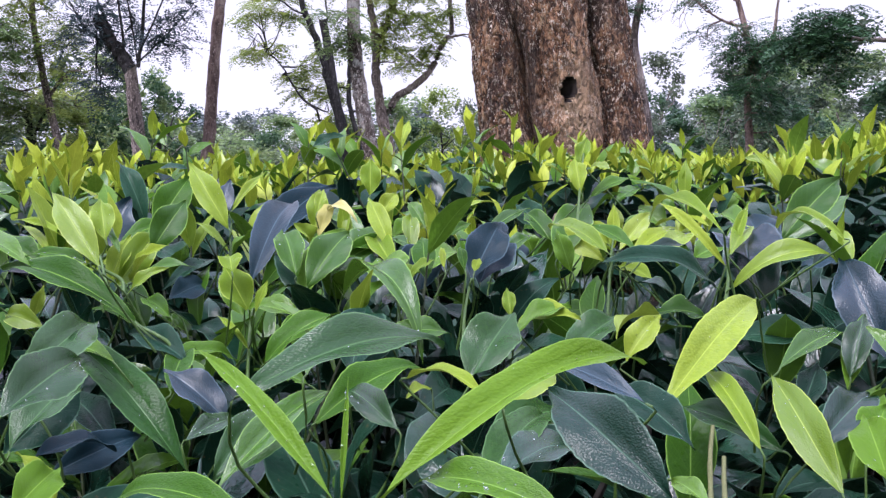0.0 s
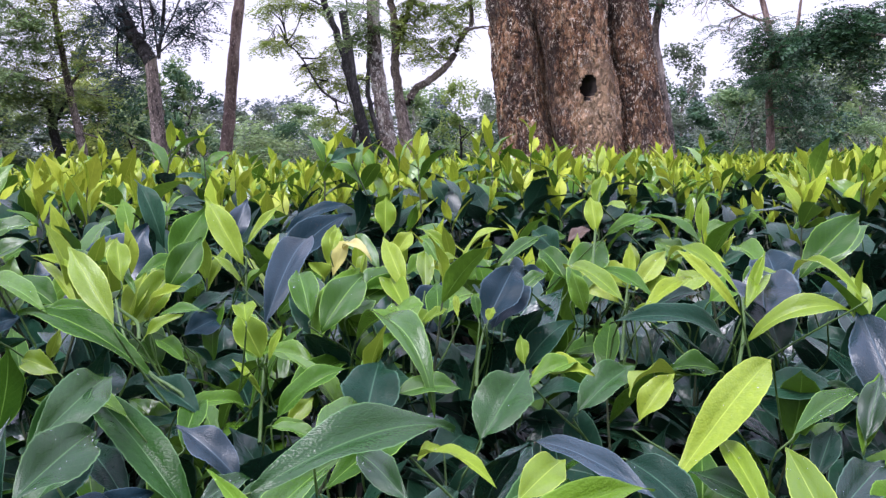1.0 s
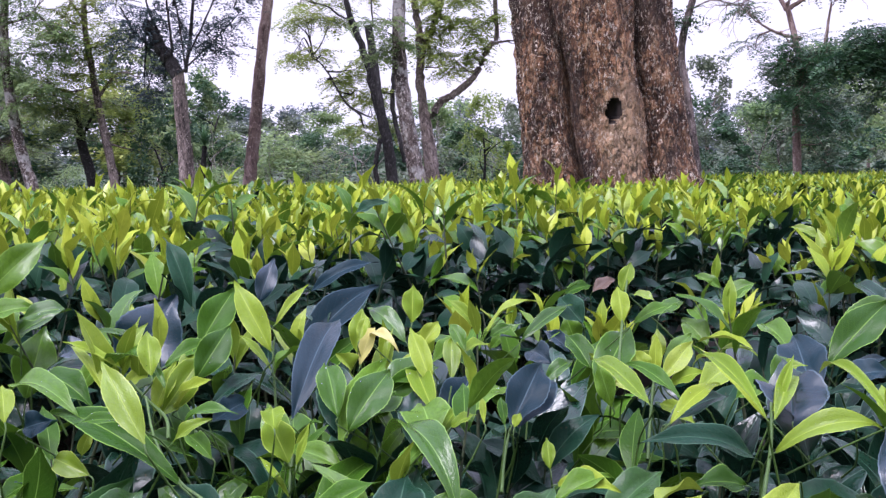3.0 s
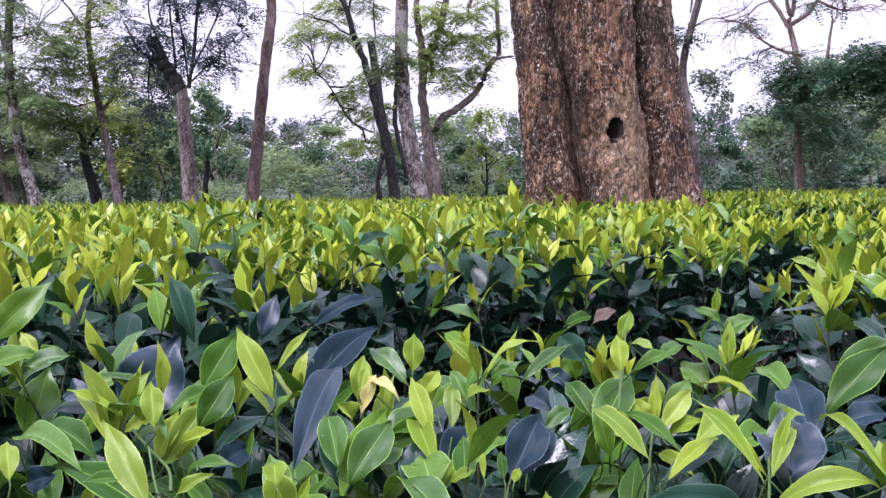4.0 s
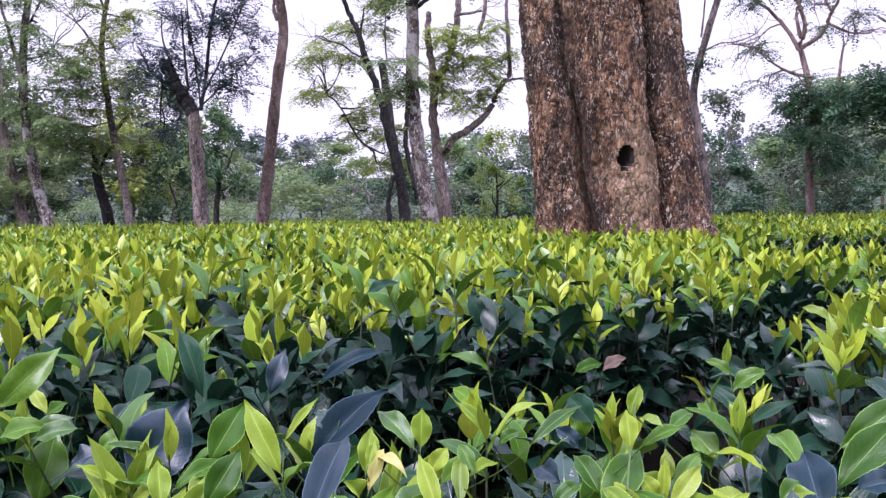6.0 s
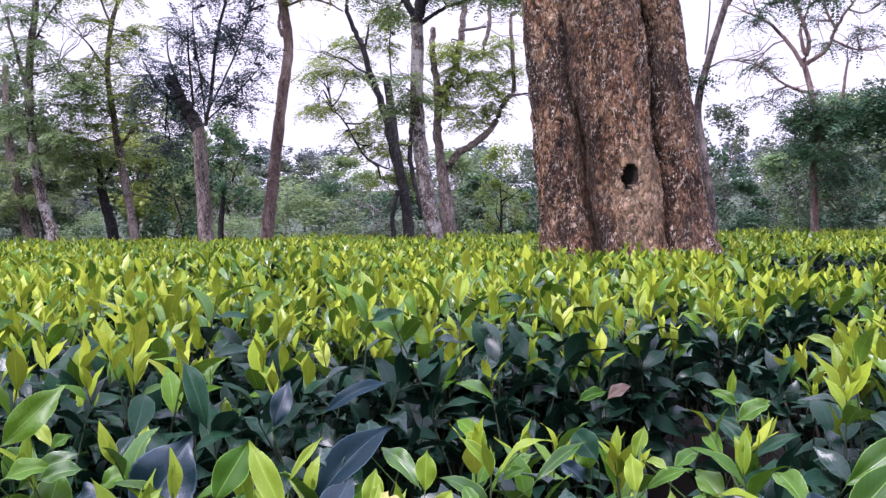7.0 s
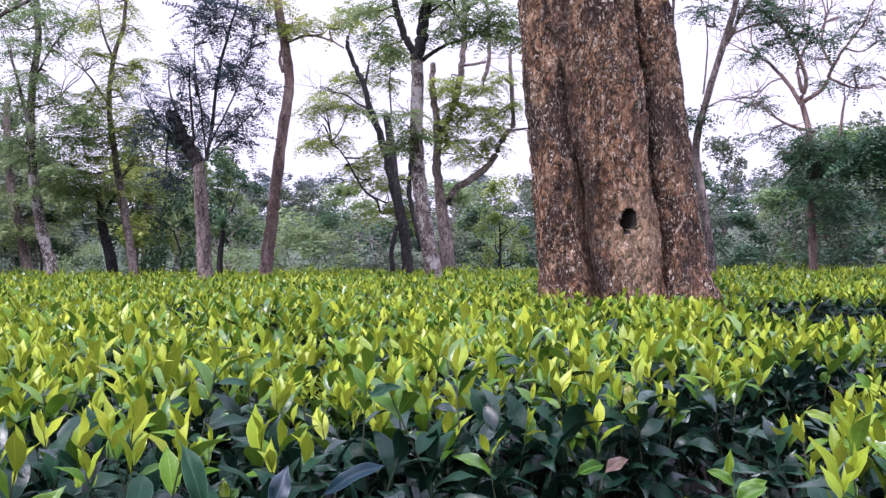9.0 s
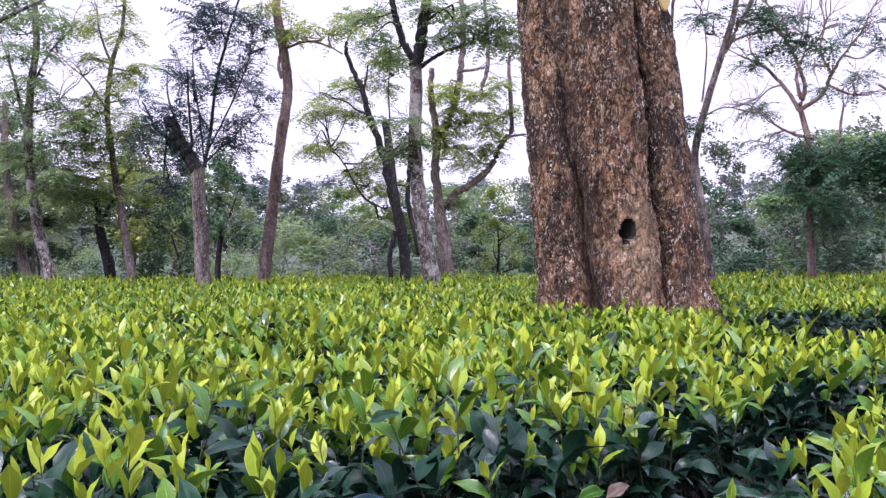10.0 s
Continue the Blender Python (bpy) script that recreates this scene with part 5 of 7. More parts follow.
tree.limb([(-5.13, 8.00, 3.07), (-4.70, 8.00, 3.09), (-4.49, 8.00, 3.21), (-4.29, 8.00, 3.30), (-4.03, 8.00, 3.40), (-3.77, 8.00, 3.47)], 0.024, 0.014)
tree.limb([(-5.15, 8.00, 3.12), (-5.06, 8.00, 3.41), (-5.00, 8.00, 3.75)], 0.043, 0.024)
tree.spray(-4.80, 8.00, 3.30, 0.24, 0.11, 20)
tree.spray(-4.39, 8.00, 3.49, 0.24, 0.10, 16)
tree.spray(-5.06, 8.00, 3.71, 0.29, 0.14, 24)
tree.finish()

tree = ShadeTree('dense dark-leaved tree leaning in over the tea', grey_bark, crown_deep)
tree.limb([(4.90, 9.00, 0.54), (4.85, 9.00, 1.24), (4.80, 9.00, 1.74), (4.75, 9.00, 2.25), (4.71, 9.00, 2.75)], 0.107, 0.059)
tree.limb([(4.80, 9.00, 1.69), (4.23, 9.00, 1.85), (3.55, 9.00, 1.91), (3.31, 9.00, 1.94), (3.11, 9.00, 1.87)], 0.032, 0.011)
tree.limb([(4.75, 9.00, 2.15), (3.94, 9.00, 2.46), (3.45, 9.00, 2.53), (3.23, 9.00, 2.63)], 0.027, 0.011)
tree.spray(3.18, 9.00, 1.91, 0.19, 0.12, 54)
tree.spray(3.40, 9.00, 2.02, 0.21, 0.16, 60)
tree.spray(3.45, 9.00, 1.71, 0.21, 0.19, 40)
tree.spray(3.62, 9.00, 3.02, 0.16, 0.08, 8)
tree.spray(3.06, 9.00, 1.82, 0.13, 0.06, 16)
tree.finish()


# ---- woodland at the back ----
def clump_crown(seed, count, leaf, tall):
    """A crown of many separate leaves, in uneven clumps, about 1 wide and tall high, standing on z = 0."""
    g = np.random.default_rng(seed)
    hubs = []
    for _ in range(16):
        a, h = g.uniform(0, 6.28), g.uniform(0.12, 1.0)
        r = 0.46 * np.sqrt(g.random()) * np.sin(np.pi * min(0.95, h * 0.8 + 0.15)) ** 0.6
        hubs.append((np.cos(a) * r, np.sin(a) * r, h * tall, g.uniform(0.10, 0.22)))
    vs = np.empty((count * 4, 3))
    for k in range(count):
        hx, hy, hz, hr = hubs[g.integers(16)]
        d = g.normal(0, 1, 3)
        d *= hr * g.random() ** 0.4 / np.linalg.norm(d)
        p = np.array([hx, hy, hz]) + d * (1, 1, 0.7)
        t = g.normal(0, 1, 3) * (1, 1, 0.35)
        t /= np.linalg.norm(t)
        n = np.cross(t, g.normal(0, 0.55, 3) + (0, 0, 1))
        n /= np.linalg.norm(n)
        s = leaf * g.uniform(0.6, 1.4)
        vs[4 * k:4 * k + 4] = (p - t * s, p + n * s * 0.45, p + t * s, p - n * s * 0.45)
    f = np.arange(count * 4).reshape(-1, 4)
    return vs, f


def wood_tree(x, y, height, width, leaves, bark, variant, name="forest_tree", label="", low=0.25):
    base = float(ground_height(x, y))
    tree = thing(name, label, "tree" if name != "shrub" else "shrub", "woodland trees" if name != "shrub" else "shrubs", at=(x, y, base))
    if name != "shrub":
        part("trunk", WOOD_TRUNKS[variant % 3][bark], tree, "", Matrix.Diagonal((height * 0.6, height * 0.6, height * (low + 0.45), 1)))
    crown = part("crown", (SCRUB if name == "shrub" else CROWNS)[leaves][variant % 4], tree, "", Matrix.Translation((0, 0, height * low)) @ Matrix.Rotation(variant * 1.7, 4, "Z") @ Matrix.Diagonal((width, width, height * (1 - low), 1)))
    crown["kind"] = "stuff"
    return tree


CROWNS = {}
for key, mt, count, leaf in (("bright", crown_bright, 2400, 0.028), ("mid", crown_mid, 2600, 0.028), ("dark", crown_dark, 2600, 0.028), ("haze", crown_haze, 2000, 0.03), ("blue", crown_blue_haze, 1000, 0.036), ("deep", crown_deep, 2600, 0.028)):
    CROWNS[key] = []
    for s in range(4):
        v, f = clump_crown(s + 11, count, leaf, 1.0)
        CROWNS[key].append(quad_mesh("crown", v, f, v[:, :2], np.zeros(len(f), int), [mt], False))
WOOD_TRUNKS = []
for s in range(3):
    g = np.random.default_rng(s + 50)
    pts = smooth_line([(0, 0, -0.02), (g.normal(0, 0.02), 0, 0.35), (g.normal(0, 0.05), g.normal(0, 0.03), 0.7), (g.normal(0, 0.08), 0, 1.0)], 10)
    row = []
    for mt in (grey_bark, black_bark, pale_bark):
        b = Build()
        b.put(*tube(pts, np.linspace(0.028, 0.008, 10), 8, s, 0.06), 0)
        for q in range(4):
            st = pts[4 + q]
            b.put(*tube(smooth_line([st, st + (g.normal(0, 0.10), g.normal(0, 0.06), 0.10), st + (g.normal(0, 0.2), g.normal(0, 0.1), 0.24)], 6), np.linspace(0.010, 0.003, 6), 5), 0)
        row.append(b.mesh("trunk", [mt]))
    WOOD_TRUNKS.append(row)

SCRUB = {}
for key, mt in (("mid", crown_mid), ("haze", crown_haze), ("deep", crown_deep)):
    SCRUB[key] = []
    for s in range(4):
        v, f = clump_crown(s + 31, 3600, 0.017, 1.0)
        SCRUB[key].append(quad_mesh("crown", v, f, v[:, :2], np.zeros(len(f), int), [mt], False))

g = np.random.default_rng(77)
# low shrubs along the far edge of the tea
for k in range(34):
    y = g.uniform(14.5, 20)
    x = -0.09 * y + g.uniform(-0.56, 0.56) * y
    wood_tree(x, y, g.uniform(0.9, 1.7), g.uniform(1.2, 2.4), ("mid", "deep", "haze", "mid", "deep")[k % 5], 0, k, "shrub", "low leafy green shrub at the edge of the tea", 0.0)
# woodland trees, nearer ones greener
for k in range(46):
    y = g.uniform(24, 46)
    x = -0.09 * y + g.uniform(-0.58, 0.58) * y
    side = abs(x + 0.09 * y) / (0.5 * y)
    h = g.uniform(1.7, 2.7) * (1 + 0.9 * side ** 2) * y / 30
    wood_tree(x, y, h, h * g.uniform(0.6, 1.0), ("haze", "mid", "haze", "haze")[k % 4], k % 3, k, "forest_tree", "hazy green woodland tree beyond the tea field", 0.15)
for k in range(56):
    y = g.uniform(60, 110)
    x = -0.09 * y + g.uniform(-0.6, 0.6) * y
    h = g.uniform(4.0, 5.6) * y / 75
    wood_tree(x, y, h, h * g.uniform(0.8, 1.2), ("blue", "blue", "haze")[k % 3], 0, k, "forest_tree", "distant woodland tree tinted pale bluish-green for haze", 0.05)
# denser trees standing behind the two sides of the field
for k in range(12):
    y = g.uniform(14.5, 21)
    x = -0.09 * y - g.uniform(0.20, 0.52) * y
    wood_tree(x, y, g.uniform(1.9, 3.5), g.uniform(1.3, 2.2), ("mid", "bright", "haze", "deep")[k % 4], k % 3, k, "forest_tree", "leafy green tree with a slender trunk beside the tea", 0.3)
for k in range(7):
    y = g.uniform(15.5, 21)
    x = -0.09 * y + g.uniform(0.27, 0.55) * y
    wood_tree(x, y, g.uniform(1.9, 2.7), g.uniform(1.4, 2.2), ("deep", "haze", "deep")[k % 3], k % 3, k + 3, "forest_tree", "leafy green tree with a slender trunk beside the tea", 0.15)


wood_tree(-0.40, 14.5, 2.0, 0.85, "bright", 1, 2, "forest_tree", "small bright green tree in front of the woodland", 0.3)
wood_tree(5.0, 25.0, 3.5, 1.5, "haze", 0, 1, "forest_tree", "hazy grey-green tree rising above the woodland", 0.3)
wood_tree(-4.75, 12.9, 2.0, 1.0, "deep", 1, 3, "forest_tree", "dark leafy tree behind the broken grey tree", 0.2)
wood_tree(0.30, 17.0, 1.9, 1.5, "deep", 0, 0, "forest_tree", "leafy green tree with a slender trunk beside the tea", 0.15)
for k, (x, y, h, w) in enumerate(((-2.3, 16.5, 1.7, 1.5), (-1.3, 17.6, 2.1, 1.6), (-0.75, 16.0, 1.6, 1.3), (0.9, 18.2, 2.0, 1.6), (3.4, 15.6, 1.5, 1.3), (4.5, 17.2, 1.9, 1.7), (5.4, 16.0, 1.6, 1.5), (2.6, 17.8, 1.7, 1.5))):
    wood_tree(x, y, h, w, ("deep", "mid", "deep", "haze")[k % 4], k % 3, k, "forest_tree", "leafy green tree with a slender trunk beside the tea", 0.1)


def bare_sapling(x, y, height, seed):
    """A leafless pale sapling, forking again and again."""
    g = np.random.default_rng(seed)
    base = float(ground_height(x, y))
    tree = thing("bare_sapling", "thin leafless sapling with pale grey branches", "sapling", "bare saplings", at=(x, y, base))
    b = Build()

    def fork(p, d, length, r, left):
        bend = d + g.normal(0, 0.22, 3)
        q = p + bend / np.linalg.norm(bend) * length
        b.put(*tube(smooth_line([p, (p + q) / 2 + g.normal(0, length * 0.07, 3), q], 5), np.linspace(r, r * 0.62, 5), 5), 0)
        if left:
            for _ in range(2 if g.random() < 0.7 else 3):
                fork(q, d + g.normal(0, 0.5, 3) * (1, 1, 0.6), length * g.uniform(0.6, 0.85), r * 0.62, left - 1)

    for _ in range(2):
        fork(np.array([g.normal(0, 0.05), g.normal(0, 0.05), -0.02]), np.array([g.normal(0, 0.3), g.normal(0, 0.2), 1.0]), height * 0.3, 0.022, 4)
    part("branch_frame", b.mesh("branch_frame", [pale_bark]), tree)


for k, (x, y, h) in enumerate(((-2.2, 15.5, 2.0), (-1.7, 17.0, 2.4), (-2.9, 16.0, 1.6), (-1.1, 15.0, 1.5), (-0.2, 16.5, 2.2), (-4.2, 15.0, 1.8), (4.1, 15.8, 1.9), (3.2, 16.5, 1.7), (-5.4, 16.0, 2.2))):
    bare_sapling(x, y, h, k + 3)


# ---- large leaves and shoots of the nearest bush ----
front_bush = thing("tea_bush", "tea bush with large rain-wet leaves and pale new shoots", "tea bush", "tea bushes", at=(0.1, 1.0, 0))
FRONT = Matrix.Translation((-0.1, -1.0, 0))
cut_stem = plain_material("pruned_stem", (0.09, 0.11, 0.035), (0.19, 0.19, 0.075), 0.7)
cream_leaf = leaf_material("cream_new_leaf", (0.36, 0.34, 0.08), (0.46, 0.43, 0.12), (0.54, 0.50, 0.18), 0.4, 0.2, 0.3)
reddish_leaf = leaf_material("reddish_tinged_leaf", (0.05, 0.055, 0.02), (0.10, 0.06, 0.04), (0.14, 0.065, 0.05), 0.4, 0.15, 0.3)
fine_count = [0]
drop_kit = Nodes("water_drop")
drop_kit.bsdf.inputs["Base Color"].default_value = (0.95, 0.97, 1.0, 1)
drop_kit.bsdf.inputs["Roughness"].default_value = 0.03
drop_kit.bsdf.inputs["Transmission Weight"].default_value = 1.0
drop_kit.bsdf.inputs["IOR"].default_value = 1.33
water_drop = drop_kit.mat


def beads(verts, nw, count, g):
    """Low round drops lying on a blade."""
    b = Build()
    ring = np.linspace(0, 2 * np.pi, 6, endpoint=False)
    rows = len(verts) // (nw + 1)
    grid = verts.reshape(rows, nw + 1, 3)
    for _ in range(count):
        i, j = g.integers(2, rows - 4), g.integers(0, nw)
        u, w = g.random(2)
        p = (grid[i, j] * (1 - u) + grid[i + 1, j] * u) * (1 - w) + (grid[i, j + 1] * (1 - u) + grid[i + 1, j + 1] * u) * w
        n = np.cross(grid[i, j + 1] - grid[i, j], grid[i + 1, j] - grid[i, j])
        n /= np.linalg.norm(n) + 1e-12
        rot = basis(n, (0.3, 0.2, 0.9))
        r = 0.0003 + 0.0005 * g.random() ** 2
        lat = [(1.0, -0.1), (0.85, 0.45), (0.45, 0.75), (0.02, 0.85)]
        v = np.array([[np.cos(t) * a * r, h * r, np.sin(t) * a * r] for a, h in lat for t in ring]) @ rot.T + p
        k = np.arange(6)
        f = np.concatenate([np.stack([m * 6 + k, m * 6 + (k + 1) % 6, (m + 1) * 6 + (k + 1) % 6, (m + 1) * 6 + k], -1) for m in range(3)])
        b.put(v, f, v[:, :2], 0)
    return b


def fine_leaf(material, base, tip, width, bow, roll, fold, twist):
    """A single blade with a toothed edge and its own stalk running down into the bush."""
    base, tip = np.array(base), np.array(tip)
    fine_count[0] += 1
    g = np.random.default_rng(fine_count[0])
    length = np.linalg.norm(tip - base)
    v, f, uv = leaf_grid(length, width, bow * 1.15, fold + 0.27, 26, 6, twist + g.normal(0, 0.45), 0.075, 0.016, fine_count[0])
    rot = basis(tip - base, (0, 0, 1), roll)
    start = base - (tip - base) / length * 0.006
    root = start + np.array([g.normal(0, 0.03), g.normal(0.03, 0.02), -0.07])
    line = smooth_line([base, start + (0, 0, -0.004), (start + root) / 2 + g.normal(0, 0.006, 3), root], 8)
    b = Build()
    b.put(*tube(line, np.linspace(0.0007, 0.0011, 8), 6), 0)
    stalk = part("shoot", b.mesh("shoot", [green_stem]), front_bush, "", FRONT)
    blade = v @ rot.T + base
    part("leaf", quad_mesh("leaf", blade, f, uv, np.zeros(len(f), int), [material]), stalk)
    if base[1] < 1.15 and material in (wet_young, wet_fresh, wet_soft, wet_deep, wet_mature) and length > 0.05 and g.random() < 0.7:
        drops = beads(blade, 6, int(g.integers(2, 20)), g).mesh("dew", [water_drop])
        part("dew", drops, stalk, "small clear water drops")["kind"] = "stuff"


def fine_stem(points, r0, r1, material):
    b = Build()
    line = smooth_line(points, 14)
    b.put(*tube(line, np.linspace(r0, r1, 14), 8, 2, 0.05), 0)
    part("stem", b.mesh("stem", [material]), front_bush, "", FRONT)


# tall yellow shoots of the bush beyond the furrow
side_bush = thing("tea_bush", "tea bush with tall yellow-green new shoots beside the furrow", "tea bush", "tea bushes", at=(0.86, 2.2, 0))
g = np.random.default_rng(19)
side = Matrix.Translation((-0.86, -2.2, 0))
b = Build()
tips = ((0.772, 2.197, 0.85), (0.777, 2.046, 0.85), (0.705, 1.95, 0.83), (0.725, 2.42, 0.79), (0.678, 2.115, 0.79), (0.85, 2.3, 0.84), (0.90, 2.15, 0.83), (0.83, 2.45, 0.84), (0.95, 2.5, 0.84), (1.01, 2.7, 0.86), (0.72, 2.28, 0.82), (0.80, 1.90, 0.83), (0.88, 2.0, 0.83), (0.96, 2.3, 0.83), (0.74, 2.10, 0.83), (0.66, 2.02, 0.78))
for x, y, z in tips:
    b.put(*tube(smooth_line([(0.86 + g.normal(0, 0.05), 2.2 + g.normal(0, 0.05), 0.0), ((x + 0.86) / 2, (y + 2.2) / 2, 0.35), (x, y, z - 0.12)], 8), np.linspace(0.012, 0.003, 8), 5), 0)
    m = pose(x - 0.86, y - 2.2, z, g.normal(0, 9), g.normal(0, 9), g.uniform(0, 360)) @ Matrix.Scale(g.uniform(0.62, 0.88), 4)
    part("shoot", fine_meshes["young"][g.integers(9)], side_bush, "", m)
part("branch_frame", b.mesh("branch_frame", [woody_stem]), side_bush, "thin grey woody branches", side)
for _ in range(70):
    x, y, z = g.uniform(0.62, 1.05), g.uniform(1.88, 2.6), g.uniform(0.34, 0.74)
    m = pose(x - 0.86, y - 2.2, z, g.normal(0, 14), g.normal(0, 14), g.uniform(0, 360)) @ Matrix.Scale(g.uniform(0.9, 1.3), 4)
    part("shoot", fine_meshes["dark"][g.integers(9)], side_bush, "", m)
fine_leaf(wet_young, (-0.193, 0.790, 0.817), (-0.242, 0.830, 0.874), 0.026, 0.49, 0.51, 0.35, 0.0)
fine_leaf(wet_young, (-0.270, 1.000, 0.824), (-0.284, 1.030, 0.864), 0.027, 0.37, 0.05, 0.50, 0.0)
fine_leaf(wet_young, (-0.278, 1.040, 0.773), (-0.244, 1.090, 0.829), 0.038, 0.49, -0.91, 0.50, 0.0)
fine_leaf(wet_young, (-0.284, 1.040, 0.777), (-0.270, 1.070, 0.824), 0.028, 0.37, -0.53, 0.60, 0.0)
fine_leaf(wet_young, (-0.220, 0.920, 0.780), (-0.182, 0.920, 0.802), 0.016, 0.74, -0.83, 0.50, 0.0)
fine_leaf(wet_soft, (-0.194, 0.860, 0.763), (-0.340, 0.930, 0.805), 0.035, 0.81, 0.44, 0.40, 0.0)
fine_stem([(-0.264, 0.970, 0.810), (-0.241, 0.930, 0.779), (-0.197, 0.870, 0.760), (-0.158, 0.850, 0.740), (-0.140, 0.880, 0.670)], 0.0012, 0.0018, green_stem)
fine_leaf(wet_soft, (-0.246, 1.060, 0.806), (-0.218, 1.100, 0.857), 0.037, 0.74, -0.90, 0.35, 0.0)
fine_leaf(wet_young, (-0.333, 1.040, 0.791), (-0.409, 1.100, 0.840), 0.013, 0.62, 0.05, 0.35, 0.0)
fine_leaf(wet_young, (-0.323, 0.950, 0.758), (-0.311, 0.950, 0.787), 0.015, 0.37, -1.85, 0.60, 0.0)
fine_leaf(wet_young, (-0.292, 0.900, 0.755), (-0.334, 0.920, 0.764), 0.028, 0.87, 0.86, 0.60, 0.0)
fine_leaf(wet_deep, (-0.295, 0.840, 0.701), (-0.250, 0.900, 0.754), 0.040, 0.74, -0.95, 0.35, 0.0)
fine_leaf(wet_mature, (-0.251, 0.740, 0.688), (-0.216, 0.800, 0.726), 0.045, 0.74, -0.87, 0.35, 0.0)
fine_leaf(wet_deep, (-0.125, 0.760, 0.662), (-0.257, 0.870, 0.746), 0.038, 0.74, 0.29, 0.35, 0.0)
fine_leaf(wet_soft, (-0.148, 0.800, 0.718), (-0.156, 0.880, 0.736), 0.024, 0.49, -0.15, 0.35, 0.0)
fine_leaf(wet_soft, (-0.163, 0.850, 0.735), (-0.125, 0.920, 0.714), 0.022, 0.74, -0.58, 0.35, 0.0)
fine_leaf(wet_mature, (-0.256, 0.860, 0.702), (-0.174, 0.760, 0.675), 0.031, 0.62, -0.18, 0.35, 0.0)
fine_leaf(purple_leaf, (-0.209, 0.720, 0.678), (-0.165, 0.780, 0.688), 0.029, 0.74, -0.96, 0.35, 0.0)
fine_leaf(wet_young, (-0.179, 1.120, 0.824), (-0.231, 1.160, 0.899), 0.031, 0.49, 0.65, 0.35, 0.0)
fine_leaf(wet_young, (-0.194, 1.200, 0.841), (-0.161, 1.240, 0.884), 0.015, 0.49, -0.57, 0.70, 0.0)
fine_leaf(wet_soft, (-0.191, 1.170, 0.785), (-0.153, 1.200, 0.811), 0.029, 1.12, 0.21, 0.60, 0.0)
fine_leaf(wet_young, (-0.188, 1.150, 0.796), (-0.240, 1.200, 0.828), 0.012, 0.62, 0.35, 0.60, 0.0)
fine_stem([(-0.196, 1.200, 0.826), (-0.196, 1.190, 0.803), (-0.187, 1.160, 0.746)], 0.0011, 0.0016, green_stem)
fine_leaf(purple_leaf, (-0.200, 1.300, 0.761), (-0.098, 1.400, 0.860), 0.052, 1.12, -0.59, 0.35, 0.0)
fine_leaf(wet_young, (-0.088, 1.150, 0.816), (-0.085, 1.180, 0.862), 0.031, 0.37, -0.25, 0.60, 0.0)
fine_leaf(wet_young, (-0.081, 1.140, 0.819), (-0.078, 1.160, 0.853), 0.011, 0.37, -0.28, 0.80, 0.0)
fine_leaf(wet_mature, (-0.079, 1.030, 0.745), (-0.108, 1.100, 0.816), 0.048, 0.62, 0.21, 0.35, 0.0)
fine_leaf(wet_soft, (-0.082, 1.000, 0.750), (-0.046, 1.100, 0.820), 0.039, 0.62, -0.32, 0.35, 0.0)
fine_leaf(wet_young, (-0.020, 1.120, 0.855), (-0.020, 1.140, 0.895), 0.026, 0.37, -0.09, 0.40, 0.0)
fine_leaf(wet_young, (-0.009, 1.100, 0.831), (0.009, 1.120, 0.856), 0.024, 0.87, -0.83, 0.60, 0.0)
fine_leaf(wet_young, (0.007, 1.050, 0.801), (-0.020, 1.100, 0.853), 0.023, 0.49, 0.42, 0.35, 0.0)
fine_leaf(wet_young, (0.022, 1.120, 0.791), (0.020, 1.170, 0.834), 0.023, 0.37, -0.03, 0.50, 0.0)
fine_leaf(wet_soft, (0.036, 1.150, 0.817), (0.017, 1.180, 0.843), 0.021, 0.62, 0.32, 0.50, 0.0)
fine_leaf(wet_mature, (-0.005, 1.000, 0.749), (-0.007, 1.050, 0.799), 0.041, 0.49, -0.05, 0.25, 0.0)
fine_leaf(wet_soft, (-0.049, 1.060, 0.787), (0.002, 1.100, 0.806), 0.030, 0.74, -1.08, 0.35, 0.0)
fine_leaf(wet_young, (0.037, 1.020, 0.785), (0.018, 0.980, 0.763), 0.018, 0.87, 0.32, 0.50, 0.0)
fine_stem([(0.010, 1.050, 0.807), (0.014, 1.030, 0.768), (0.017, 0.980, 0.730)], 0.0011, 0.0016, green_stem)
fine_stem([(0.027, 1.050, 0.800), (0.022, 1.030, 0.768), (0.021, 0.980, 0.736)], 0.0009, 0.0014, green_stem)
fine_leaf(wet_soft, (-0.135, 0.990, 0.746), (-0.158, 1.020, 0.791), 0.032, 0.49, 0.39, 0.40, 0.0)
fine_leaf(wet_young, (-0.120, 0.980, 0.754), (-0.109, 0.990, 0.778), 0.011, 0.37, -0.97, 0.70, 0.0)
fine_leaf(wet_soft, (-0.127, 0.980, 0.754), (-0.061, 0.940, 0.742), 0.027, 0.87, -0.49, 0.50, 0.0)
fine_leaf(wet_young, (-0.119, 0.940, 0.721), (-0.158, 0.980, 0.748), 0.009, 0.49, 0.31, 0.60, 0.0)
fine_stem([(-0.125, 0.990, 0.756), (-0.123, 0.960, 0.728), (-0.113, 0.900, 0.688)], 0.0012, 0.0019, green_stem)
fine_leaf(wet_mature, (-0.001, 0.830, 0.721), (0.006, 0.890, 0.765), 0.049, 0.49, -0.25, 0.25, 0.0)
fine_leaf(wet_soft, (-0.033, 0.970, 0.764), (0.048, 0.840, 0.723), 0.036, 2.00, -0.04, 0.50, 0.0)
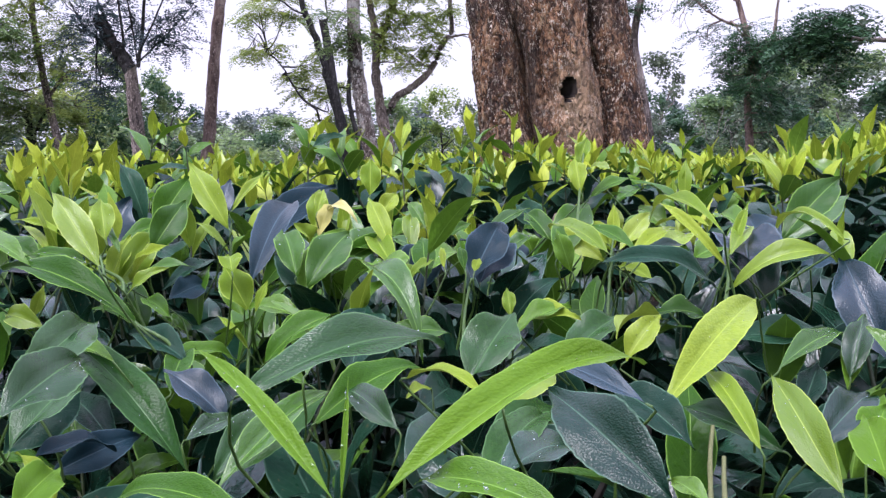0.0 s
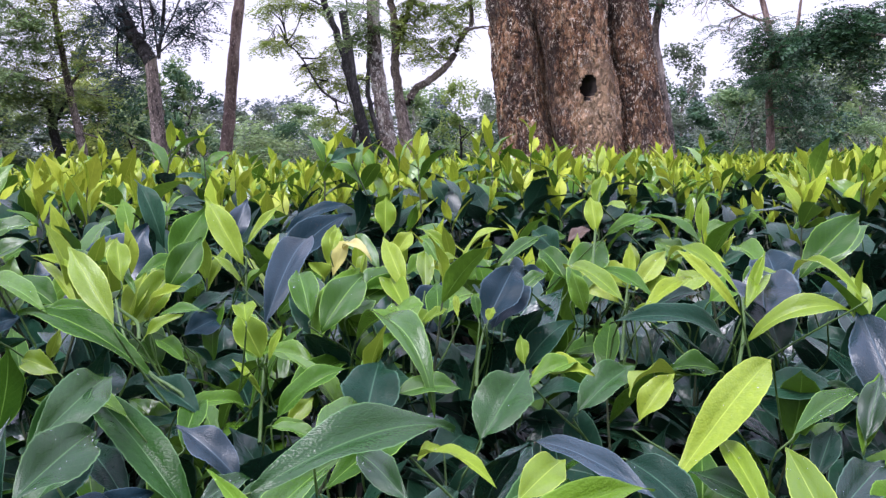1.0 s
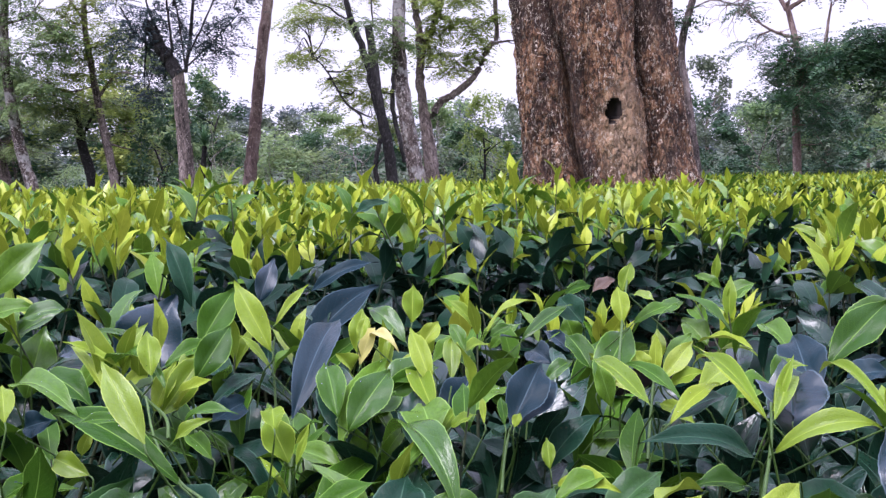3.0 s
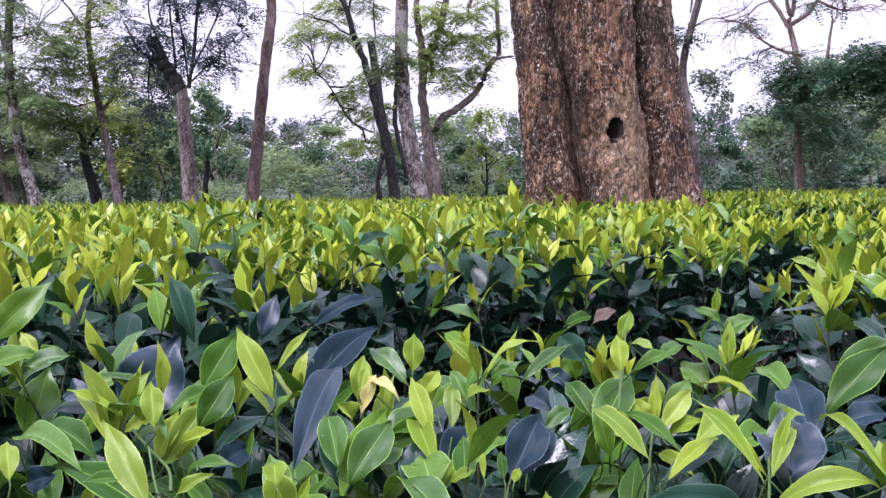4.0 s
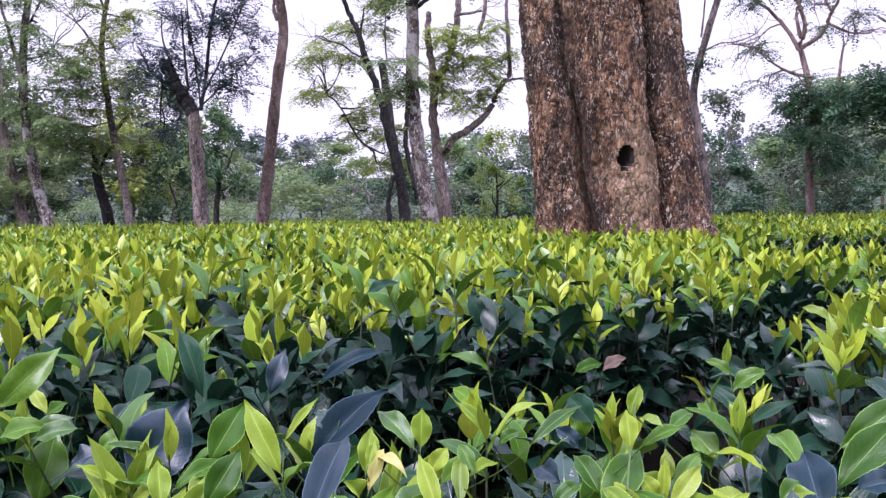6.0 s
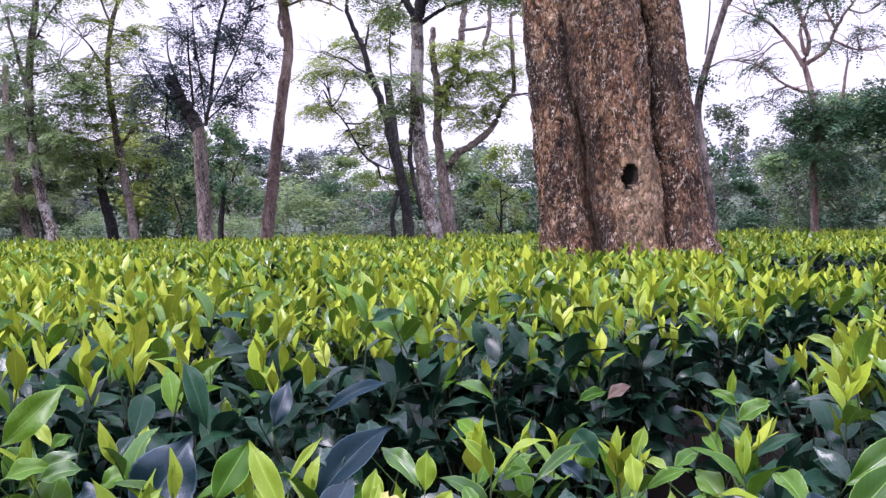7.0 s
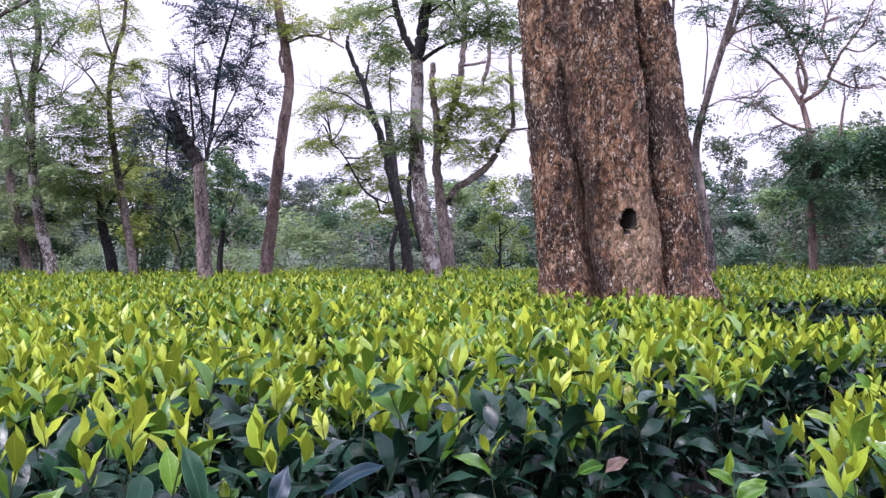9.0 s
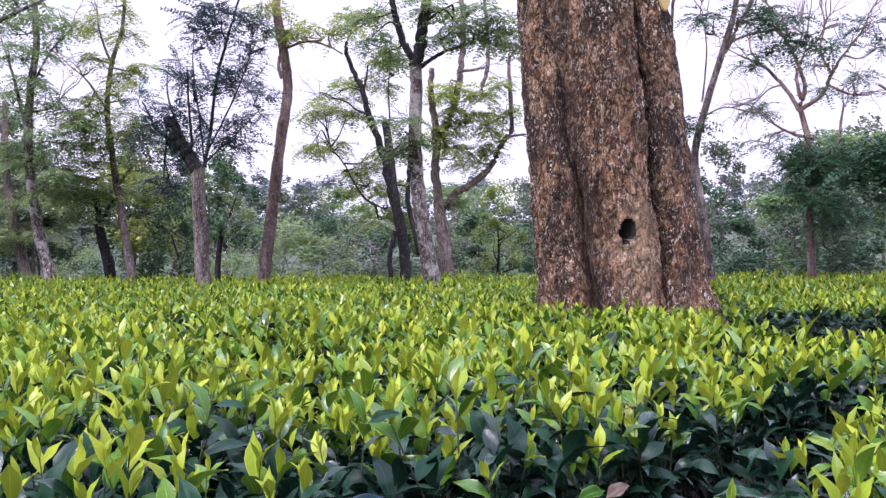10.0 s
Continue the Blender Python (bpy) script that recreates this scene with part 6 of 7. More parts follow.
fine_leaf(wet_soft, (-0.090, 0.900, 0.720), (-0.040, 0.980, 0.746), 0.032, 0.87, -0.44, 0.40, 0.0)
fine_leaf(wet_soft, (-0.098, 0.880, 0.709), (-0.047, 0.840, 0.707), 0.018, 0.74, -0.44, 0.50, 0.0)
fine_leaf(wet_young, (-0.083, 0.880, 0.711), (-0.063, 0.900, 0.729), 0.019, 0.49, -0.90, 0.50, 0.0)
fine_leaf(wet_soft, (-0.024, 0.740, 0.704), (0.047, 0.820, 0.725), 0.034, 0.87, -0.47, 0.35, 0.0)
fine_leaf(wet_deep, (-0.085, 0.700, 0.678), (-0.023, 0.780, 0.714), 0.029, 0.74, -0.82, 0.35, 0.0)
fine_leaf(wet_fresh, (0.041, 0.410, 0.764), (-0.024, 0.470, 0.810), 0.011, 0.56, 0.33, 0.60, 0.4)
fine_leaf(wet_fresh, (0.039, 0.440, 0.753), (0.040, 0.470, 0.797), 0.004, 0.24, -0.17, 0.90, 0.0)
fine_leaf(wet_fresh, (0.060, 0.380, 0.773), (0.163, 0.470, 0.797), 0.021, 1.06, -0.45, 0.75, -0.5)
fine_leaf(wet_soft, (0.025, 0.360, 0.776), (-0.034, 0.400, 0.769), 0.014, 0.87, 0.40, 0.35, 0.0)
fine_leaf(wet_soft, (0.121, 0.360, 0.774), (0.071, 0.400, 0.773), 0.016, 0.87, 0.48, 0.35, 0.0)
fine_leaf(wet_fresh, (-0.123, 0.500, 0.731), (-0.124, 0.550, 0.735), 0.023, 0.49, -0.60, 0.35, 0.0)
fine_leaf(wet_young, (0.052, 1.420, 0.791), (0.129, 1.450, 0.826), 0.023, 1.25, -0.10, 0.40, 0.0)
fine_leaf(wet_young, (0.040, 1.420, 0.790), (-0.008, 1.440, 0.835), 0.021, 0.99, 0.66, 0.50, 0.0)
fine_leaf(wet_soft, (0.056, 1.400, 0.786), (0.089, 1.400, 0.803), 0.019, 0.62, -0.78, 0.35, 0.0)
fine_leaf(wet_soft, (0.100, 1.420, 0.778), (0.177, 1.500, 0.815), 0.023, 0.62, -0.47, 0.35, 0.0)
fine_leaf(purple_leaf, (0.089, 1.000, 0.773), (0.120, 1.060, 0.823), 0.043, 0.49, -0.50, 0.30, 0.0)
fine_stem([(0.092, 1.020, 0.783), (0.082, 0.990, 0.748), (0.079, 0.950, 0.723)], 0.0011, 0.0019, green_stem)
fine_leaf(wet_young, (0.233, 1.120, 0.773), (0.176, 1.160, 0.811), 0.027, 0.49, 1.02, 0.35, 0.0)
fine_leaf(wet_young, (0.248, 1.150, 0.783), (0.252, 1.170, 0.833), 0.018, 0.37, -0.06, 0.60, 0.0)
fine_leaf(wet_young, (0.254, 1.140, 0.783), (0.295, 1.180, 0.821), 0.025, 0.49, -0.69, 0.40, 0.0)
fine_leaf(wet_young, (0.215, 1.170, 0.786), (0.213, 1.200, 0.832), 0.029, 0.49, 0.17, 0.50, 0.0)
fine_leaf(wet_young, (0.241, 1.150, 0.789), (0.221, 1.160, 0.814), 0.025, 0.74, 0.75, 0.50, 0.0)
fine_leaf(wet_soft, (0.195, 1.100, 0.765), (0.182, 1.120, 0.810), 0.023, 0.49, 0.60, 0.35, 0.0)
fine_leaf(wet_young, (0.246, 1.100, 0.769), (0.277, 1.060, 0.755), 0.020, 0.74, -0.50, 0.35, 0.0)
fine_stem([(0.248, 1.150, 0.796), (0.240, 1.120, 0.768), (0.226, 1.050, 0.723)], 0.0011, 0.0019, green_stem)
fine_leaf(wet_mature, (0.298, 0.900, 0.770), (0.192, 0.860, 0.796), 0.028, 1.12, 0.67, 0.40, 0.0)
fine_leaf(wet_young, (0.333, 1.000, 0.777), (0.272, 1.050, 0.841), 0.015, 0.74, 0.64, 0.60, 0.0)
fine_leaf(wet_young, (0.337, 1.000, 0.786), (0.365, 1.030, 0.835), 0.015, 0.31, -0.48, 0.70, 0.0)
fine_leaf(wet_young, (0.327, 0.950, 0.762), (0.421, 0.950, 0.781), 0.026, 1.75, -0.65, 0.40, 0.0)
fine_leaf(wet_mature, (0.389, 1.060, 0.724), (0.378, 1.120, 0.812), 0.059, 0.62, 0.44, 0.30, 0.0)
fine_stem([(0.338, 1.010, 0.792), (0.328, 0.970, 0.764), (0.303, 0.900, 0.734)], 0.0013, 0.0020, green_stem)
fine_leaf(wet_soft, (0.550, 1.500, 0.755), (0.660, 1.540, 0.816), 0.051, 0.62, -0.93, 0.30, 0.0)
fine_leaf(purple_leaf, (0.438, 0.880, 0.704), (0.428, 0.960, 0.788), 0.049, 0.62, 0.49, 0.30, 0.0)
fine_leaf(wet_young, (0.321, 0.860, 0.764), (0.210, 0.720, 0.701), 0.035, 0.74, 0.52, 0.40, 0.0)
fine_leaf(wet_soft, (0.293, 0.920, 0.741), (0.245, 0.900, 0.748), 0.028, 0.74, 0.61, 0.35, 0.0)
fine_leaf(wet_young, (0.315, 0.660, 0.671), (0.303, 0.760, 0.724), 0.029, 0.49, 0.45, 0.35, 0.0)
fine_leaf(wet_young, (0.277, 0.700, 0.688), (0.261, 0.790, 0.723), 0.021, 0.74, 0.25, 0.50, 0.0)
fine_leaf(wet_mature, (0.172, 0.460, 0.742), (0.127, 0.530, 0.773), 0.033, 0.62, 0.69, 0.30, 0.0)
fine_leaf(wet_young, (0.130, 0.920, 0.741), (0.181, 0.880, 0.749), 0.027, 0.87, -0.61, 0.50, 0.0)
fine_leaf(wet_young, (0.253, 0.900, 0.743), (0.207, 0.860, 0.735), 0.030, 1.12, -0.45, 0.50, 0.0)
fine_leaf(wet_soft, (0.388, 0.840, 0.691), (0.423, 0.900, 0.741), 0.026, 0.49, -0.17, 0.60, 0.0)
fine_leaf(wet_fresh, (0.318, 0.600, 0.697), (0.329, 0.660, 0.719), 0.029, 0.49, 0.25, 0.35, 0.0)
fine_leaf(wet_soft, (0.322, 0.800, 0.720), (0.411, 0.900, 0.721), 0.024, 0.62, -0.28, 0.35, 0.0)
fine_leaf(wet_mature, (0.189, 0.740, 0.721), (0.230, 0.680, 0.694), 0.034, 0.74, -0.42, 0.35, 0.0)
fine_leaf(wet_soft, (0.199, 0.600, 0.703), (0.211, 0.560, 0.700), 0.014, 0.62, -0.30, 0.35, 0.0)
fine_leaf(wet_deep, (0.092, 0.580, 0.704), (0.138, 0.700, 0.713), 0.030, 0.74, -0.21, 0.35, 0.0)
fine_leaf(wet_young, (0.053, 0.820, 0.707), (0.038, 0.780, 0.710), 0.014, 0.62, 0.31, 0.35, 0.0)
fine_leaf(wet_mature, (0.322, 0.720, 0.683), (0.389, 0.800, 0.696), 0.034, 0.62, -0.47, 0.35, 0.0)
fine_leaf(wet_young, (0.125, 0.970, 0.739), (0.122, 0.990, 0.764), 0.015, 0.37, 0.16, 0.50, 0.0)
fine_stem([(0.251, 0.720, 0.699), (0.244, 0.700, 0.680), (0.235, 0.660, 0.653)], 0.0014, 0.0019, cut_stem)
fine_stem([(0.248, 0.680, 0.690), (0.243, 0.660, 0.674), (0.240, 0.640, 0.657)], 0.0014, 0.0019, cut_stem)
fine_leaf(wet_soft, (-0.569, 1.220, 0.875), (-0.502, 1.260, 0.945), 0.044, 0.74, -1.26, 0.30, 0.0)
fine_leaf(wet_soft, (-0.567, 1.300, 0.727), (-0.549, 1.330, 0.821), 0.059, 0.49, -0.93, 0.30, 0.0)
fine_leaf(wet_soft, (-0.498, 1.100, 0.867), (-0.448, 1.120, 0.876), 0.031, 0.74, -0.66, 0.35, 0.0)
fine_leaf(wet_soft, (-0.455, 1.100, 0.867), (-0.408, 1.120, 0.873), 0.027, 0.74, -0.66, 0.35, 0.0)
fine_leaf(purple_leaf, (-0.429, 1.300, 0.749), (-0.370, 1.350, 0.858), 0.091, 0.37, -1.06, 0.20, 0.0)
fine_leaf(wet_mature, (-0.446, 1.620, 0.801), (-0.505, 1.660, 0.916), 0.043, 0.99, 0.41, 0.50, 0.0)
fine_leaf(purple_leaf, (-0.262, 1.700, 0.813), (-0.148, 1.740, 0.858), 0.032, 0.87, -0.67, 0.30, 0.0)
fine_leaf(purple_leaf, (-0.332, 1.620, 0.806), (-0.313, 1.660, 0.876), 0.038, 0.62, -0.64, 0.35, 0.0)
fine_leaf(wet_mature, (-0.156, 1.320, 0.818), (-0.184, 1.360, 0.840), 0.042, 0.62, 0.43, 0.35, 0.0)
fine_leaf(wet_young, (0.476, 1.950, 0.788), (0.483, 1.960, 0.844), 0.021, 0.37, -0.39, 0.60, 0.0)
fine_leaf(wet_soft, (0.487, 1.940, 0.776), (0.435, 1.960, 0.800), 0.027, 0.87, 0.67, 0.50, 0.0)
fine_leaf(wet_soft, (0.485, 1.920, 0.749), (0.550, 1.950, 0.785), 0.040, 0.62, -0.51, 0.35, 0.0)
fine_leaf(wet_mature, (0.486, 1.900, 0.715), (0.443, 1.950, 0.757), 0.037, 0.62, 0.50, 0.35, 0.0)
fine_stem([(0.480, 1.950, 0.799), (0.485, 1.930, 0.747), (0.487, 1.880, 0.671)], 0.0011, 0.0019, green_stem)
fine_leaf(wet_young, (0.215, 1.180, 0.878), (0.228, 1.200, 0.910), 0.020, 0.37, -0.42, 0.50, 0.0)
fine_leaf(wet_young, (0.212, 1.140, 0.848), (0.209, 1.170, 0.886), 0.024, 0.49, 0.19, 0.50, 0.0)
fine_leaf(wet_young, (0.228, 1.180, 0.875), (0.249, 1.150, 0.870), 0.014, 0.74, -0.45, 0.35, 0.0)
fine_stem([(0.221, 1.180, 0.891), (0.213, 1.150, 0.858), (0.203, 1.100, 0.815)], 0.0011, 0.0016, green_stem)
fine_leaf(wet_soft, (0.228, 1.180, 0.842), (0.282, 1.200, 0.859), 0.019, 0.74, -0.55, 0.35, 0.0)
fine_leaf(wet_young, (0.323, 1.300, 0.796), (0.378, 1.240, 0.797), 0.024, 0.87, -0.08, 0.40, 0.0)
fine_leaf(wet_soft, (0.335, 1.300, 0.792), (0.309, 1.340, 0.819), 0.036, 0.62, 0.42, 0.35, 0.0)
fine_leaf(wet_mature, (0.191, 1.500, 0.787), (0.159, 1.550, 0.820), 0.046, 0.49, 0.62, 0.35, 0.0)
fine_leaf(wet_mature, (-0.233, 2.000, 0.932), (-0.163, 2.000, 0.954), 0.032, 0.62, -0.74, 0.35, 0.0)
fine_leaf(wet_mature, (0.213, 2.500, 0.711), (0.193, 2.520, 0.809), 0.049, 0.49, 0.77, 0.35, 0.0)
fine_leaf(wet_mature, (-0.032, 2.400, 0.769), (-0.074, 2.300, 0.730), 0.056, 0.62, 0.29, 0.35, 0.0)
fine_leaf(reddish_leaf, (0.257, 2.150, 0.745), (0.309, 2.180, 0.768), 0.035, 0.62, -0.53, 0.35, 0.0)
fine_leaf(wet_soft, (0.196, 2.150, 0.740), (0.260, 2.180, 0.755), 0.035, 0.62, -0.58, 0.35, 0.0)
fine_leaf(cream_leaf, (0.343, 2.750, 0.813), (0.324, 2.770, 0.852), 0.028, 0.62, 0.78, 0.35, 0.0)
fine_leaf(cream_leaf, (0.354, 2.750, 0.821), (0.392, 2.770, 0.845), 0.024, 0.74, -0.57, 0.35, 0.0)
fine_leaf(cream_leaf, (0.364, 2.730, 0.799), (0.372, 2.750, 0.841), 0.021, 0.49, -0.28, 0.35, 0.0)
fine_leaf(wet_young, (0.735, 2.150, 0.852), (0.677, 2.170, 0.877), 0.028, 0.74, 0.68, 0.35, 0.0)
fine_leaf(wet_deep, (-0.167, 0.580, 0.756), (-0.154, 0.660, 0.771), 0.037, 0.62, -0.69, 0.30, 0.0)
fine_leaf(wet_deep, (-0.225, 0.720, 0.746), (-0.211, 0.820, 0.769), 0.039, 0.74, -0.69, 0.35, 0.0)
fine_leaf(wet_deep, (-0.024, 0.540, 0.773), (0.074, 0.630, 0.777), 0.034, 0.87, -0.51, 0.35, 0.0)
fine_leaf(wet_young, (0.049, 0.660, 0.752), (0.098, 0.600, 0.752), 0.015, 0.87, -0.05, 0.40, 0.0)
fine_leaf(wet_young, (0.109, 0.560, 0.760), (0.135, 0.600, 0.768), 0.022, 0.62, -0.60, 0.30, 0.0)
fine_leaf(purple_leaf, (0.182, 0.580, 0.752), (0.118, 0.660, 0.760), 0.019, 0.62, 0.42, 0.40, 0.0)
fine_leaf(wet_soft, (-0.014, 0.660, 0.756), (0.003, 0.740, 0.763), 0.025, 0.74, -0.25, 0.35, 0.0)
fine_leaf(wet_soft, (0.016, 0.840, 0.745), (0.071, 0.860, 0.743), 0.025, 0.87, -0.61, 0.35, 0.0)
fine_leaf(wet_deep, (-0.230, 0.720, 0.727), (-0.213, 0.800, 0.769), 0.027, 0.90, -0.40, 0.50, 0.0)
fine_leaf(wet_deep, (-0.206, 0.660, 0.713), (-0.188, 0.740, 0.742), 0.033, 0.60, -0.30, 0.35, 0.0)
fine_leaf(purple_leaf, (-0.200, 0.680, 0.702), (-0.169, 0.740, 0.687), 0.025, 0.90, -0.20, 0.30, 0.0)
fine_leaf(wet_young, (-0.159, 0.620, 0.693), (-0.181, 0.620, 0.724), 0.017, 0.50, 0.30, 0.40, 0.0)
fine_leaf(purple_leaf, (-0.099, 0.780, 0.697), (-0.152, 0.800, 0.734), 0.033, 0.50, 0.40, 0.35, 0.0)
fine_leaf(wet_mature, (-0.146, 0.840, 0.732), (-0.207, 0.880, 0.750), 0.031, 0.70, 0.40, 0.40, 0.0)
fine_leaf(wet_deep, (-0.071, 0.640, 0.697), (-0.054, 0.720, 0.724), 0.023, 0.50, -0.50, 0.45, 0.0)
fine_leaf(wet_soft, (-0.062, 0.620, 0.699), (-0.009, 0.720, 0.732), 0.026, 0.60, -0.35, 0.55, 0.0)
fine_leaf(wet_soft, (-0.082, 0.840, 0.727), (-0.019, 0.860, 0.764), 0.029, 0.90, -0.50, 0.50, 0.0)
fine_leaf(wet_soft, (-0.039, 0.800, 0.718), (-0.081, 0.800, 0.731), 0.019, 0.60, 0.30, 0.45, 0.0)
fine_leaf(wet_mature, (-0.005, 0.800, 0.729), (0.002, 0.860, 0.770), 0.050, 0.30, -0.10, 0.30, 0.0)
fine_leaf(wet_young, (-0.113, 0.920, 0.761), (-0.138, 0.940, 0.801), 0.032, 0.30, 0.50, 0.35, 0.0)
fine_leaf(wet_young, (-0.106, 0.920, 0.759), (-0.098, 0.940, 0.785), 0.010, 0.30, -0.30, 0.70, 0.0)
fine_leaf(wet_soft, (-0.198, 0.960, 0.752), (-0.238, 1.000, 0.764), 0.021, 0.60, 0.30, 0.40, 0.0)
fine_leaf(wet_deep, (0.086, 0.800, 0.718), (0.123, 0.860, 0.759), 0.048, 0.40, -0.40, 0.30, 0.0)
fine_leaf(wet_soft, (0.126, 0.880, 0.740), (0.175, 0.900, 0.756), 0.028, 0.80, -0.40, 0.60, 0.0)
fine_leaf(wet_young, (0.212, 0.840, 0.720), (0.244, 0.860, 0.754), 0.027, 0.70, -0.60, 0.50, 0.0)
fine_leaf(wet_deep, (0.170, 0.920, 0.705), (0.230, 0.980, 0.734), 0.040, 0.60, -0.40, 0.40, 0.0)
fine_leaf(wet_deep, (0.096, 0.620, 0.716), (0.149, 0.740, 0.702), 0.037, 0.70, -0.50, 0.40, 0.0)
fine_leaf(wet_mature, (0.102, 0.580, 0.713), (0.149, 0.660, 0.702), 0.030, 0.80, -0.40, 0.30, 0.0)
fine_leaf(wet_deep, (0.390, 0.840, 0.701), (0.417, 0.880, 0.745), 0.027, 0.40, -0.20, 0.50, 0.0)
fine_leaf(wet_soft, (0.355, 0.720, 0.678), (0.384, 0.760, 0.698), 0.031, 0.50, -0.30, 0.35, 0.0)
fine_leaf(wet_deep, (0.298, 0.720, 0.680), (0.240, 0.800, 0.692), 0.027, 0.60, 0.50, 0.40, 0.0)
fine_leaf(wet_deep, (0.379, 0.950, 0.711), (0.425, 0.950, 0.713), 0.015, 0.80, -0.30, 0.60, 0.0)
fine_leaf(wet_mature, (0.338, 0.800, 0.685), (0.365, 0.840, 0.713), 0.024, 0.40, -0.30, 0.40, 0.0)
fine_leaf(wet_deep, (-0.111, 0.720, 0.700), (-0.087, 0.780, 0.697), 0.021, 0.60, -0.40, 0.40, 0.0)
fine_leaf(wet_soft, (-0.191, 0.800, 0.742), (-0.262, 0.860, 0.741), 0.020, 0.60, 0.30, 0.40, 0.0)
fine_leaf(wet_deep, (0.037, 0.700, 0.709), (-0.005, 0.760, 0.723), 0.026, 0.60, 0.40, 0.40, 0.0)
fine_leaf(wet_mature, (0.050, 0.620, 0.707), (0.071, 0.700, 0.715), 0.028, 0.50, -0.40, 0.30, 0.0)
fine_leaf(wet_soft, (-0.585, 1.280, 0.799), (-0.496, 1.300, 0.846), 0.036, 0.62, -0.72, 0.35, 0.0)
fine_leaf(wet_soft, (-0.588, 1.250, 0.821), (-0.572, 1.300, 0.853), 0.045, 0.62, -0.76, 0.35, 0.0)
fine_leaf(wet_young, (-0.699, 1.700, 0.805), (-0.718, 1.720, 0.847), 0.021, 0.62, 0.27, 0.35, 0.0)
fine_leaf(wet_young, (-0.696, 1.700, 0.805), (-0.679, 1.720, 0.862), 0.021, 0.62, -1.04, 0.35, 0.0)
fine_leaf(wet_young, (-0.699, 1.700, 0.800), (-0.742, 1.720, 0.824), 0.019, 0.62, 0.38, 0.35, 0.0)
fine_leaf(wet_young, (-0.455, 1.750, 0.780), (-0.464, 1.770, 0.825), 0.021, 0.62, 0.11, 0.35, 0.0)
fine_leaf(wet_soft, (-0.453, 1.750, 0.780), (-0.433, 1.770, 0.805), 0.023, 0.62, -0.60, 0.35, 0.0)
fine_leaf(wet_young, (-0.553, 1.600, 0.767), (-0.548, 1.620, 0.808), 0.022, 0.62, -0.56, 0.35, 0.0)
fine_leaf(wet_young, (-0.553, 1.600, 0.767), (-0.595, 1.620, 0.782), 0.020, 0.62, 0.40, 0.35, 0.0)
fine_leaf(wet_young, (-0.656, 1.500, 0.801), (-0.693, 1.520, 0.837), 0.023, 0.62, 0.55, 0.35, 0.0)
fine_leaf(wet_soft, (-0.656, 1.500, 0.797), (-0.630, 1.520, 0.814), 0.025, 0.62, -0.66, 0.35, 0.0)
fine_leaf(wet_deep, (-0.425, 1.400, 0.779), (-0.475, 1.420, 0.798), 0.038, 0.62, 0.43, 0.35, 0.0)
fine_leaf(wet_soft, (-0.527, 1.400, 0.770), (-0.484, 1.420, 0.785), 0.039, 0.62, -0.64, 0.35, 0.0)
fine_leaf(wet_soft, (-0.278, 1.170, 0.823), (-0.248, 1.220, 0.883), 0.042, 0.49, -0.77, 0.30, 0.0)
fine_leaf(wet_soft, (-0.405, 0.980, 0.816), (-0.297, 0.900, 0.807), 0.033, 0.99, -0.28, 0.40, 0.0)
fine_leaf(wet_soft, (-0.396, 1.020, 0.818), (-0.321, 0.980, 0.793), 0.036, 1.12, -0.35, 0.40, 0.0)
fine_leaf(wet_soft, (-0.352, 1.080, 0.807), (-0.256, 1.000, 0.813), 0.037, 1.37, -0.04, 0.40, 0.0)
fine_leaf(wet_young, (-0.264, 1.050, 0.775), (-0.214, 1.020, 0.815), 0.028, 0.74, -0.71, 0.60, 0.0)
fine_leaf(wet_young, (-0.267, 1.080, 0.797), (-0.270, 1.120, 0.827), 0.022, 0.37, -0.27, 0.40, 0.0)
fine_leaf(wet_soft, (-0.294, 1.100, 0.812), (-0.247, 1.150, 0.828), 0.025, 0.87, -0.56, 0.40, 0.0)
fine_leaf(wet_young, (-0.327, 1.050, 0.823), (-0.400, 1.080, 0.844), 0.014, 0.49, 0.42, 0.60, 0.0)
fine_leaf(wet_soft, (-0.233, 0.980, 0.778), (-0.166, 0.950, 0.797), 0.018, 1.12, -0.53, 0.40, 0.0)
fine_leaf(wet_mature, (-0.288, 1.200, 0.799), (-0.232, 1.150, 0.773), 0.037, 0.62, -0.30, 0.35, 0.0)
fine_leaf(purple_leaf, (-0.243, 1.100, 0.750), (-0.216, 1.150, 0.760), 0.034, 0.62, -0.81, 0.35, 0.0)
fine_leaf(wet_mature, (-0.213, 1.200, 0.782), (-0.252, 1.100, 0.759), 0.022, 0.62, 0.38, 0.35, 0.0)
fine_leaf(wet_young, (-0.120, 0.900, 0.798), (-0.129, 0.930, 0.809), 0.023, 0.62, 0.02, 0.35, 0.0)
fine_leaf(wet_young, (-0.339, 0.850, 0.818), (-0.357, 0.880, 0.843), 0.020, 0.62, 0.02, 0.35, 0.0)
fine_leaf(wet_mature, (-0.533, 1.450, 0.781), (-0.517, 1.500, 0.822), 0.029, 0.62, -0.43, 0.35, 0.0)
fine_leaf(purple_leaf, (-0.491, 1.250, 0.792), (-0.450, 1.250, 0.807), 0.037, 0.62, -0.68, 0.35, 0.0)
fine_leaf(purple_leaf, (-0.351, 0.900, 0.798), (-0.323, 0.900, 0.806), 0.027, 0.62, -1.13, 0.35, 0.0)
fine_leaf(wet_soft, (-0.394, 1.100, 0.786), (-0.367, 1.130, 0.823), 0.026, 0.62, -0.63, 0.35, 0.0)
fine_leaf(wet_soft, (-0.229, 0.860, 0.812), (-0.264, 0.820, 0.824), 0.016, 0.87, 0.60, 0.35, 0.0)
